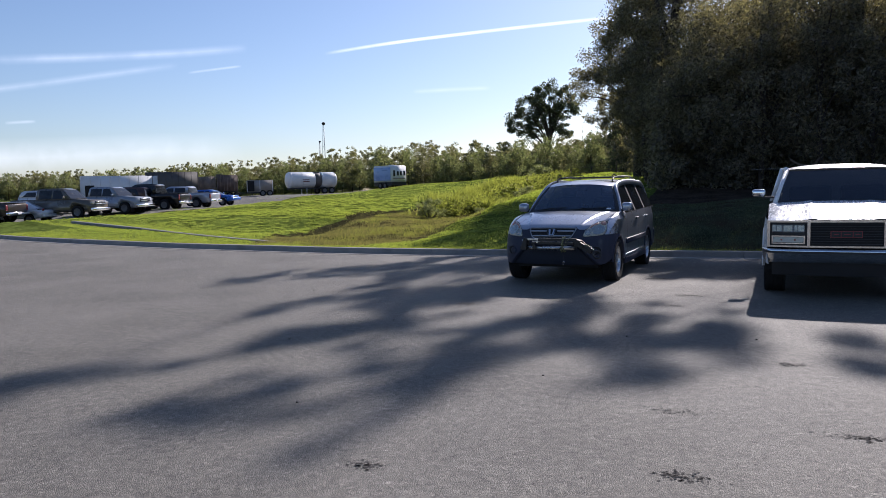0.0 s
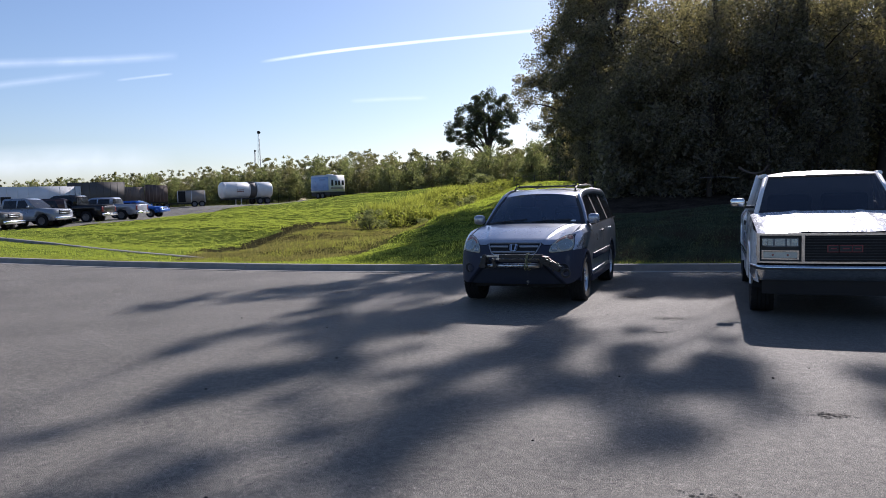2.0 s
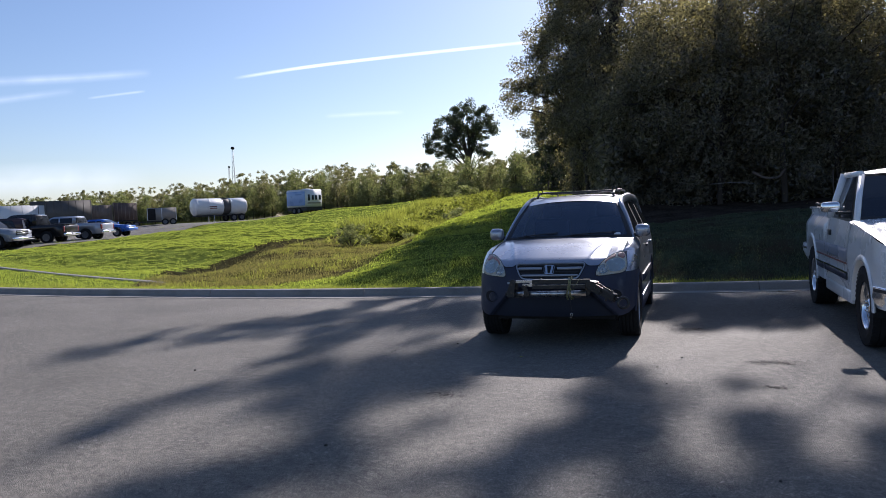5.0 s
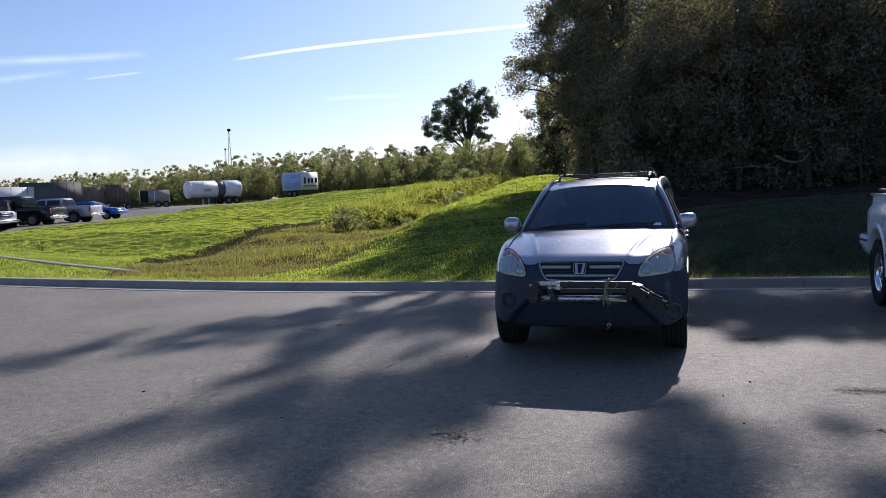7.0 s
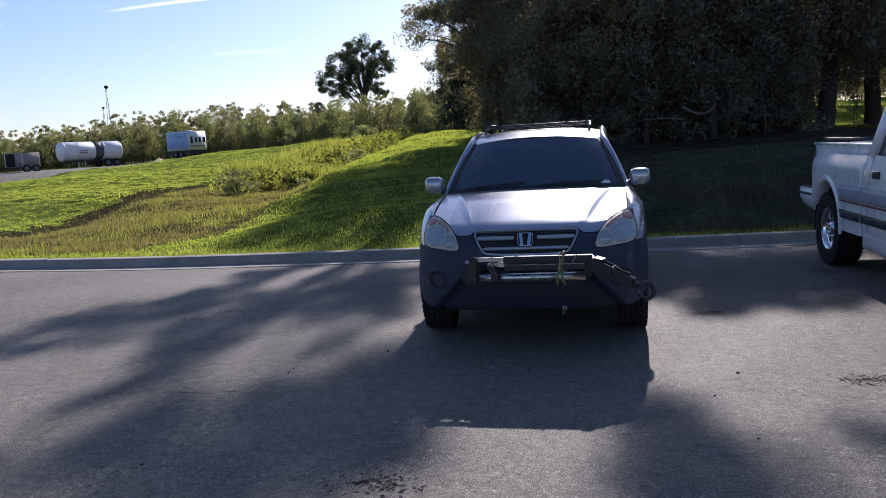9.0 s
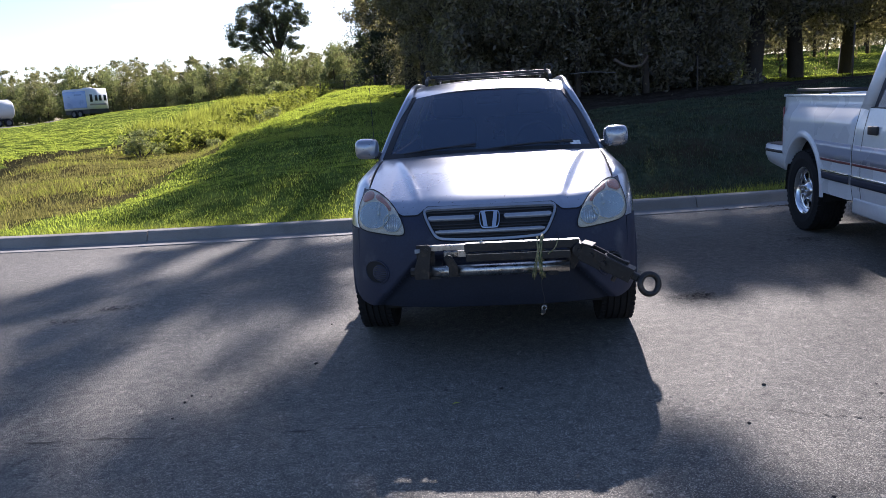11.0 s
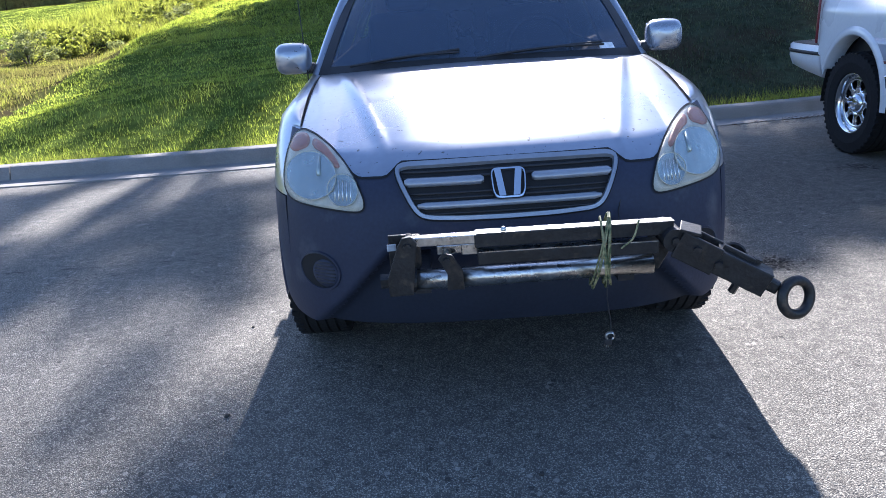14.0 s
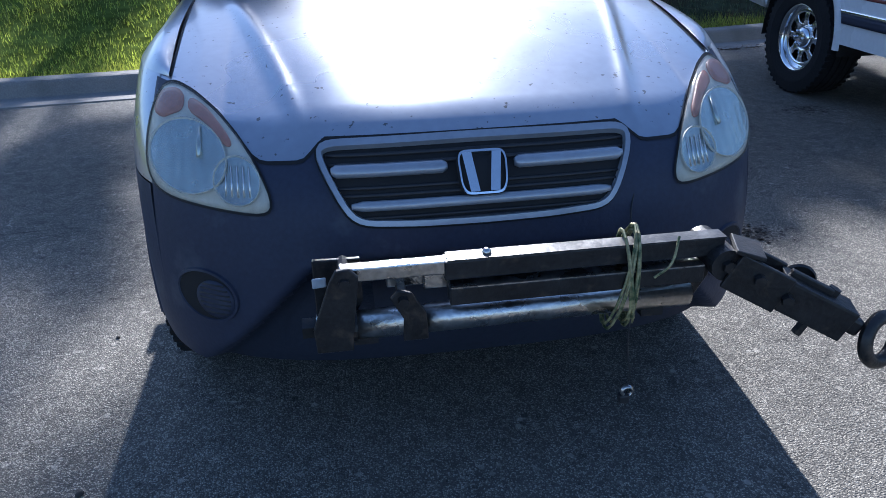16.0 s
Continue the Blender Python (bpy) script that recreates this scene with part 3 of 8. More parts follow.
def nose(x, z, off=0.0):
    """A point on the car's nose at x, z, lifted off the surface."""
    p = Vector((x, plan_y(x) + lean_at(z), z))
    if off:
        e = 0.004
        xa, xb = max(x - e, -HALF * 0.998), min(x + e, HALF * 0.998)
        dx = Vector((xb - xa, plan_y(xb) - plan_y(xa), 0))
        dz = Vector((0, lean_at(z + e) - lean_at(z - e), 2 * e))
        p += dx.cross(dz).normalized() * off
    return p


def nose_patch(bm, outline, off, bulge=0.0, rings=6, skirt=0.0):
    """A sheet on the nose inside an outline of (x, z), lifted and bulged, with an edge turned back."""
    n = len(outline)
    cx, cz = sum(p[0] for p in outline) / n, sum(p[1] for p in outline) / n
    prev = None
    for k in range(rings, 0, -1):
        t = k / rings
        ring = [bm.verts.new(nose(cx + (x - cx) * t, cz + (z - cz) * t, off + bulge * (1 - t ** 3))) for x, z in outline]
        if prev is None and skirt:
            sk = [bm.verts.new(nose(x, z, off - skirt)) for x, z in outline]
            for i in range(n):
                bm.faces.new((sk[i], sk[(i + 1) % n], ring[(i + 1) % n], ring[i]))
        if prev:
            for i in range(n):
                bm.faces.new((prev[i], prev[(i + 1) % n], ring[(i + 1) % n], ring[i]))
        prev = ring
    c = bm.verts.new(nose(cx, cz, off + bulge))
    for i in range(n):
        bm.faces.new((prev[i], prev[(i + 1) % n], c))


def nose_band(bm, outline, width, off, depth=0.0):
    """A flat moulding that follows an outline of (x, z) on the nose."""
    n = len(outline)
    cx, cz = sum(p[0] for p in outline) / n, sum(p[1] for p in outline) / n
    def inset(p, d, i):
        a, b = outline[i - 1], outline[(i + 1) % n]
        tx, tz = b[0] - a[0], b[1] - a[1]
        l = math.hypot(tx, tz) or 1
        nx_, nz_ = -tz / l, tx / l
        if nx_ * (cx - p[0]) + nz_ * (cz - p[1]) < 0:
            nx_, nz_ = -nx_, -nz_
        return p[0] + nx_ * d, p[1] + nz_ * d
    def loop(d, o):
        return [nose(*inset(p, d, i), o) for i, p in enumerate(outline)]
    if depth:
        ring_mesh(bm, loop(0, off - depth), loop(0.002, off))
        ring_mesh(bm, loop(width - 0.002, off), loop(width, off - depth))
    ring_mesh(bm, loop(0.002 if depth else 0, off), loop(width - 0.002 if depth else width, off))


ARCH_R = 0.375
HUB_F, HUB_R, TYRE_R = 0.77, 3.40, 0.342


def in_arch(p, slack=0.0):
    return any((p.y - h) ** 2 + (p.z - TYRE_R) ** 2 < (ARCH_R - slack) ** 2 for h in (HUB_F, HUB_R))


def corner_x(y, z):
    """Half width of the nose at y, z, where it rounds into the flanks."""
    d = min(max((y - lean_at(z)) / DEEP, 0.0), 1.0)
    return HALF * (1 - (1 - d) ** POW) ** (1 / POW)


def cut_arches(bm):
    """Opens the wheel arches in a side sheet."""
    for v in bm.verts:
        for h in (HUB_F, HUB_R):
            d = Vector((v.co.y - h, v.co.z - TYRE_R))
            if d.length < ARCH_R and d.length > ARCH_R - 0.05 and abs(v.co.x) > 0.6:
                d = d.normalized() * ARCH_R
                v.co.y, v.co.z = h + d.x, TYRE_R + d.y
    dead = [f for f in bm.faces if in_arch(f.calc_center_median(), 0.012) and abs(f.calc_center_median().x) > 0.6]
    bmesh.ops.delete(bm, geom=dead, context="FACES")


# edge between hood (above) and bumper (below): |x|, z
HOOD_EDGE = [(0.0, 0.893), (0.36, 0.893), (0.385, 0.872), (0.41, 0.853), (0.50, 0.851), (0.52, 0.86), (0.556, 0.897), (0.605, 0.935), (0.668, 0.964), (0.725, 0.978), (0.80, 0.985), (0.885, 0.985)]


def thetas(n, lo=-90, hi=90):
    return [math.radians(lerp(lo, hi, i / (n - 1))) for i in range(n)]


def x_of(th):
    s = math.sin(th)
    return math.copysign(HALF * abs(s) ** (2 / POW), s)


# bumper
bm = bmesh.new()
TH = thetas(141)
ROWS = 46


def bumper_pt(i, j):
    x = x_of(TH[j])
    top = curve_at(HOOD_EDGE, abs(x)) - 0.003
    if abs(x) > 0.785:
        top = 0.772
    bot = curve_at([(0.0, 0.315), (0.45, 0.315), (0.62, 0.315), (0.74, 0.318), (0.80, 0.335), (0.84, 0.37), (0.885, 0.42)], abs(x))
    z = lerp(bot, top, i / (ROWS - 1))
    # recessed lower middle and the crease beside the fog lamps
    p = nose(x, z)
    cr = max(0.0, 1 - abs(abs(x) - (0.40 + (0.645 - z) * 0.95)) / 0.035) if 0.40 < z < 0.64 else 0
    inner = 0.06 * min(max((0.40 + (0.645 - z) * 0.95 - abs(x)) / 0.06, 0), 1) if 0.28 < z < 0.645 else 0
    p.y += inner * min(max((0.645 - z) / 0.04, 0), 1) - 0.006 * cr
    return p


def below_crease(f):
    c = f.calc_center_median()
    return c.z < 0.60 and abs(c.x) < 0.37 + (0.645 - c.z) * 0.95


grid(bm, ROWS, len(TH), bumper_pt)
cut_arches(bm)
low = bm.copy()
bmesh.ops.delete(bm, geom=[f for f in bm.faces if below_crease(f)], context="FACES")
bmesh.ops.delete(low, geom=[f for f in low.faces if not below_crease(f)], context="FACES")
bumper = part("bumper", bm, NAVY, suv, "faded navy plastic bumper with light scuffs")
part("lower_valance", low, BUMPER_SHADE, bumper, "lower bumper, shade put into its near-black colour")

# hood
COWL = [(0.0, 1.16), (0.3, 1.165), (0.55, 1.195), (0.70, 1.25), (0.75, 1.28)]


def seam_x(y):
    return curve_at([(0.2, 0.735), (0.43, 0.738), (0.8, 0.757), (1.28, 0.765)], y)


def hood_pt(x, v):
    """v: 0 at the nose edge, 1 at the windscreen."""
    ax = abs(x)
    ze = curve_at(HOOD_EDGE, min(ax, 0.735))
    p0 = nose(x, ze)
    zs = 0.985
    if ze < zs and v < 0.16:
        return nose(x, lerp(ze, max(ze, 0.925), v / 0.16), 0.0045 * math.exp(-((ax - 0.408) / 0.022) ** 2) * v / 0.16)
    vv = (v - 0.16) / 0.84
    z0 = max(ze, 0.925)
    q = nose(x, z0)
    yc = curve_at(COWL, ax)
    zc = 1.118 - 0.03 * (ax / 0.75) ** 2
    k = 1 - (1 - vv) ** 1.75
    y = lerp(q.y, yc, vv)
    z = lerp(z0, zc, k)
    # raised creases that run back from the grille's corners
    c = 0.415 + 0.235 * vv
    z += 0.010 * math.exp(-((ax - c) / 0.022) ** 2) * min(1.0, 4 * (1 - vv)) * min(1.0, vv * 6 + 0.35) + 0.012 * (1 / (1 + math.exp((ax - c) / 0.012))) * math.sin(math.pi * min(vv + 0.12, 1))
    return Vector((lerp(x, x * 1.035, vv), y, z))


bm = bmesh.new()
XH = [lerp(-0.738, 0.738, i / 192) for i in range(193)]
grid(bm, 40, len(XH), lambda i, j: hood_pt(XH[j], i / 39))
hood = part("hood", bm, SILVER, suv, "silver hood with small dirt specks")
for sgn in (-1, 1):
    bm = bmesh.new()
    grid(bm, 24, 2, lambda i, j: hood_pt(sgn * 0.738, 0.18 + 0.82 * i / 23) + Vector((sgn * (0.0 + 0.006 * j), 0, 0.0015 - 0.001 * j)), flip=sgn > 0)
    part("seam", bm, SEAM, hood)
bm = bmesh.new()
grid(bm, 2, 65, lambda i, j: nose(lerp(-0.54, 0.54, j / 64), curve_at(HOOD_EDGE, abs(lerp(-0.54, 0.54, j / 64))) - 0.004 + 0.007 * i, 0.0025))
part("seam", bm, SEAM, hood)

# front fenders: nose corner beside the lamp, and the top up to the screen
for sgn in (-1, 1):
    bm = bmesh.new()
    th0 = math.asin((0.775 / HALF) ** (POW / 2))
    grid(bm, 14, 22, lambda i, j: nose(sgn * x_of(lerp(th0, math.pi / 2, j / 21)), lerp(0.776, 0.985, i / 13)), flip=sgn < 0)
    cut_arches(bm)
    # the corner between hood, lamp and fender
    grid(bm, 5, 8, lambda i, j: nose(sgn * lerp(0.728, 0.80, j / 7), lerp(0.945, 0.988, i / 4), -0.003), flip=sgn < 0)

    def top_pt(i, j):
        y = lerp(0.43, 1.46, i / 27)
        xi = seam_x(y) + 0.006
        zi = hood_pt(0.738, min(max(0.16 + 0.84 * (y - 0.40) / 0.86, 0.16), 1)).z if y < 1.26 else lerp(1.088, 1.10, (y - 1.26) / 0.2)
        if y < 1.0:
            # follow the nose corner
            lo, hi = 0.735, HALF * 0.9999
            for _ in range(24):
                mid = (lo + hi) / 2
                lo, hi = (mid, hi) if nose(mid, 0.985).y < y else (lo, mid)
            xo, zo = lo, 0.985
        else:
            xo, zo = lerp(HALF, 0.862, (y - 1.0) / 0.46), lerp(0.985, 1.045, (y - 1.0) / 0.46)
        t = j / 7
        return Vector((sgn * lerp(xi, xo, t), y, lerp(zi, zo, t) + 0.022 * math.sin(math.pi * t) * min(1, (xo - xi) / 0.08)))
    grid(bm, 28, 8, top_pt, flip=sgn < 0)
    part("fender", bm, SILVER, suv)

# flanks with wheel arches
PROF = [(0.30, 0.872), (0.45, 0.885), (0.78, 0.888), (0.93, 0.880), (1.02, 0.862), (1.08, 0.842)]
for sgn in (-1, 1):
    bm = bmesh.new()
    NZ, NY = 26, 130

    def flank(i, j):
        t = j / (NY - 1)
        y0_ = DEEP + lean_at(lerp(0.32, 0.985, i / (NZ - 1)))
        y = lerp(y0_, 4.36, t)
        top = curve_at([(1.0, 0.985), (1.46, 1.045), (1.6, 1.06), (4.4, 1.10)], y)
        z = lerp(0.32, top, i / (NZ - 1))
        x = lerp(HALF, curve_at(PROF, z), min(max((y - 0.8) / 0.5, 0), 1))
        x -= 0.10 * max(0.0, (y - 3.9) / 0.5) ** 2
        return Vector((sgn * x, y, z))
    grid(bm, NZ, NY, flank, flip=sgn < 0)
    cut_arches(bm)
    fl = part("flank", bm, SILVER, suv)
    # arch lips
    for hub in (HUB_F, HUB_R):
        bm = bmesh.new()
        def lip(i, j):
            a = lerp(-0.02, math.pi + 0.02, i / 32)
            r, x = [(ARCH_R + 0.035, 0.886), (ARCH_R + 0.03, 0.897), (ARCH_R + 0.004, 0.901), (ARCH_R - 0.006, 0.893), (ARCH_R - 0.01, 0.80)][j]
            y, z = hub + math.cos(a) * r, TYRE_R + math.sin(a) * r
            return Vector((sgn * min(x, corner_x(y, z) + (x - 0.886) * 0.6 + 0.001), y, z))
        grid(bm, 33, 5, lip, flip=sgn > 0)
        part("arch_lip", bm, NAVY, suv)
    # sill, side moulding, door joints
    bm = bmesh.new(); box(bm, (sgn * 0.862, 2.21, 0.285), (0.06, 1.86, 0.12), bevel=0.02); part("sill", bm, NAVY, suv)
    bm = bmesh.new(); box(bm, (sgn * 0.893, 2.22, 0.60), (0.022, 1.80, 0.085), bevel=0.008); part("side_moulding", bm, NAVY, suv)
    bm = bmesh.new(); box(bm, (sgn * 0.880, 2.22, 0.365), (0.022, 1.78, 0.05), bevel=0.008); part("sill_strip", bm, SILVER, suv)
    for yd in (1.42, 2.42, 3.34):
        bm = bmesh.new()
        grid(bm, 12, 2, lambda i, j: Vector((sgn * (curve_at(PROF, lerp(0.36, 1.06, i / 11)) + 0.0015), yd + 0.004 * (2 * j - 1) + (0.12 * (0.7 - min(lerp(0.36, 1.06, i / 11), 0.7)) if yd == 3.34 else 0), lerp(0.36, 1.06, i / 11))), flip=sgn < 0)
        part("door_joint", bm, SEAM, fl)
    for yd in (2.28, 3.20):
        bm = bmesh.new(); box(bm, (sgn * 0.892, yd, 0.945), (0.03, 0.17, 0.03), bevel=0.01); part("door_handle", bm, SILVER if yd > 3 else BLACK, suv)

# greenhouse
WS_B = [(0.0, 1.165, 1.105), (0.30, 1.175, 1.105), (0.55, 1.205, 1.10), (0.70, 1.255, 1.095), (0.765, 1.30, 1.092)]
WS_T = [(0.0, 1.70, 1.555), (0.25, 1.705, 1.553), (0.42, 1.725, 1.542), (0.53, 1.755, 1.525), (0.582, 1.785, 1.512)]


def across(tab, u, k):
    ks = [abs(u) * tab[-1][0], ]
    return float(np.interp(ks[0], [p[0] for p in tab], [p[k] for p in tab]))


def screen(u, v, off=0.0):
    b = Vector((u * WS_B[-1][0], across(WS_B, u, 1), across(WS_B, u, 2)))
    t = Vector((u * WS_T[-1][0], across(WS_T, u, 1), across(WS_T, u, 2)))
    p = b.lerp(t, v)
    bow = 0.028 * math.sin(math.pi * v)
    return p + Vector((0, -0.62 * (bow + off), 0.78 * (bow + off)))


bm = bmesh.new()
grid(bm, 14, 41, lambda i, j: screen(lerp(-0.975, 0.975, j / 40), lerp(0.02, 0.97, i / 13)))
part("windscreen", bm, GLASS, suv, "bluish windscreen, sky reflection put into its tint")
bm = bmesh.new()
grid(bm, 2, 33, lambda i, j: screen(lerp(-0.98, 0.98, j / 32), lerp(-0.06, 0.055, i), 0.004))
part("cowl", bm, BLACK, suv)
for sgn in (-1, 1):
    # pillars beside the screen: dark trim inside, silver outside
    bm = bmesh.new()
    grid(bm, 14, 3, lambda i, j: screen(sgn * lerp(0.955, 1.02, j / 2), lerp(-0.02, 1.0, i / 13), 0.006 + 0.004 * (j == 1)), flip=sgn < 0)
    part("screen_trim", bm, BLACK, suv)
    bm = bmesh.new()
    PIL = smooth_line([screen(sgn * 1.0, -0.03) + Vector((sgn * 0.03, 0.05, -0.02)), screen(sgn * 1.0, 0.5) + Vector((sgn * 0.035, 0.05, -0.02)), screen(sgn * 1.0, 1.0) + Vector((sgn * 0.035, 0.05, 0.0)), (sgn * 0.635, 2.5, 1.585), (sgn * 0.64, 3.5, 1.575), (sgn * 0.65, 4.05, 1.51), (sgn * 0.74, 4.38, 1.10)], 40)
    rings = []
    for i, p in enumerate(PIL):
        d = (PIL[min(i + 1, 39)] - PIL[max(i - 1, 0)]).normalized()
        o = Vector((sgn, 0, 0.35)).normalized(); o = (o - d * o.dot(d)).normalized(); w_ = d.cross(o)
        rings.append([bm.verts.new(p + o * math.cos(a) * 0.032 + w_ * math.sin(a) * (0.052 if i < 36 else 0.07)) for a in [k * math.pi / 5 for k in range(10)]])
    for a, b in zip(rings, rings[1:]):
        for k in range(10):
            bm.faces.new((a[k], a[(k + 1) % 10], b[(k + 1) % 10], b[k]))
    bmesh.ops.recalc_face_normals(bm, faces=bm.faces)
    part("roof_pillar", bm, SILVER, suv)
    # side windows
    def side_pt(y, v):
        ztop = curve_at([(1.35, 1.12), (1.80, 1.50), (2.5, 1.565), (3.5, 1.55), (4.1, 1.47), (4.32, 1.20)], y)
        z = lerp(curve_at([(1.35, 1.055), (4.4, 1.095)], y), ztop, v)
        return Vector((sgn * (0.838 - 0.215 * (z - 1.06) / 0.5), y, z))
    for a, b in ((1.42, 2.36), (2.45, 3.28), (3.37, 4.26)):
        bm = bmesh.new()
        grid(bm, 8, 14, lambda i, j: side_pt(lerp(a, b, j / 13), i / 7), flip=sgn < 0)
        part("side_window", bm, GLASS_DARK, suv)
    for yb in (2.405, 3.325):
        bm = bmesh.new()
        grid(bm, 8, 2, lambda i, j: side_pt(yb + 0.055 * (2 * j - 1), i / 7) + Vector((sgn * 0.004, 0, 0)), flip=sgn < 0)
        part("window_pillar", bm, SEAM, suv)
    bm = bmesh.new()
    grid(bm, 2, 24, lambda i, j: side_pt(lerp(1.42, 4.3, j / 23), 0) + Vector((sgn * 0.006, 0, -0.015 + 0.03 * i)), flip=sgn < 0)
    part("window_strip", bm, BLACK, suv)

# roof
bm = bmesh.new()
def roof_pt(i, j):
    u, y = lerp(-1, 1, j / 24), lerp(1.70, 4.15, i / 20)
    hw = curve_at([(1.70, 0.56), (1.85, 0.60), (2.5, 0.625), (4.15, 0.63)], y)
    yy = y + (0.085 * abs(u) ** 3 if i == 0 else 0.06 * abs(u) ** 3 * max(0, 1 - i / 4))
    crown = curve_at([(1.70, 1.556), (1.9, 1.60), (2.3, 1.635), (3.0, 1.648), (3.7, 1.632), (4.15, 1.58)], y)
    return Vector((u * hw, yy, crown - 0.045 * abs(u) ** 2.4))
grid(bm, 21, 25, roof_pt)
part("roof", bm, SILVER, suv)
# tail
bm = bmesh.new()
def tail_pt(i, j):
    u, z = lerp(-1, 1, j / 16), lerp(0.35, 1.585, i / 16)
    hw = curve_at([(0.35, 0.84), (1.05, 0.80), (1.585, 0.60)], z)
    return Vector((u * hw, curve_at([(0.35, 4.50), (0.75, 4.50), (1.05, 4.44), (1.585, 4.14)], z) - 0.12 * abs(u) ** 4, z))
grid(bm, 17, 17, tail_pt, flip=True)
part("tailgate", bm, SILVER, suv)
bm = bmesh.new(); box(bm, (0, 4.47, 0.48), (1.66, 0.16, 0.34), bevel=0.05); part("rear_bumper", bm, NAVY, suv)
bm = bmesh.new(); box(bm, (0, 2.25, 0.33), (1.30, 3.9, 0.16)); box(bm, (0, 0.62, 0.50), (1.2, 0.5, 0.5)); box(bm, (0, 2.4, 0.62), (1.62, 3.3, 0.5)); part("underbody", bm, SEAM, suv, smooth=False)
# wheel wells
for sgn in (-1, 1):
    for hub in (HUB_F, HUB_R):
        bm = bmesh.new()
        grid(bm, 15, 2, lambda i, j: Vector((sgn * (0.56 + (0.20 if hub == HUB_F else 0.32) * j), hub + math.cos(math.pi * i / 14) * (ARCH_R + 0.005), TYRE_R - 0.05 + math.sin(math.pi * i / 14) * (ARCH_R + 0.04))))
        part("wheel_well", bm, SEAM, suv)

# cabin: dashboard, seats, wheel
bm = bmesh.new(); box(bm, (0, 1.52, 1.0), (1.42, 0.5, 0.16), bevel=0.05); part("dashboard", bm, INSIDE, suv)
for sx in (-0.36, 0.36):
    bm = bmesh.new(); box(bm, (sx, 2.30, 1.02), (0.48, 0.14, 0.62), pose(0, 0, 0), bevel=0.05); box(bm, (sx, 2.36, 1.42), (0.26, 0.09, 0.17), bevel=0.035); part("seat", bm, INSIDE, suv)
bm = bmesh.new()
lathe(bm, [(0.175 + 0.014 * math.cos(a), 0.014 * math.sin(a)) for a in [k * math.pi / 4 for k in range(9)]], 28, "y", (0.36, 1.82, 1.10))
box(bm, (0.36, 1.82, 1.10), (0.3, 0.02, 0.06)); part("steering_wheel", bm, INSIDE, suv)
bm = bmesh.new(); box(bm, (0, 1.86, 1.47), (0.20, 0.02, 0.06), bevel=0.015); part("rear_view_mirror", bm, INSIDE, suv)

# door mirrors
for sgn in (-1, 1):
    bm = bmesh.new()
    def shell(i, j):
        a, b = math.pi * (i / 10), 2 * math.pi * j / 20
        sx = math.copysign(abs(math.sin(a) * math.cos(b)) ** 0.55, math.cos(b)); sz = math.copysign(abs(math.sin(a) * math.sin(b)) ** 0.6, math.sin(b))
        return Vector((sgn * (0.902 + 0.088 * sx), 1.345 - 0.075 * math.cos(a), 1.170 + 0.075 * sz))
    grid(bm, 11, 21, shell, flip=sgn > 0)
    bmesh.ops.remove_doubles(bm, verts=bm.verts, dist=0.0005)
    mir = part("door_mirror", bm, SILVER, suv)
    bm = bmesh.new(); box(bm, (sgn * 0.838, 1.375, 1.118), (0.08, 0.07, 0.05), bevel=0.015); part("mirror_foot", bm, BLACK, mir)
    bm = bmesh.new(); box(bm, (sgn * 0.902, 1.402, 1.170), (0.14, 0.006, 0.11), bevel=0.002); part("mirror_glass", bm, CHROME, mir)

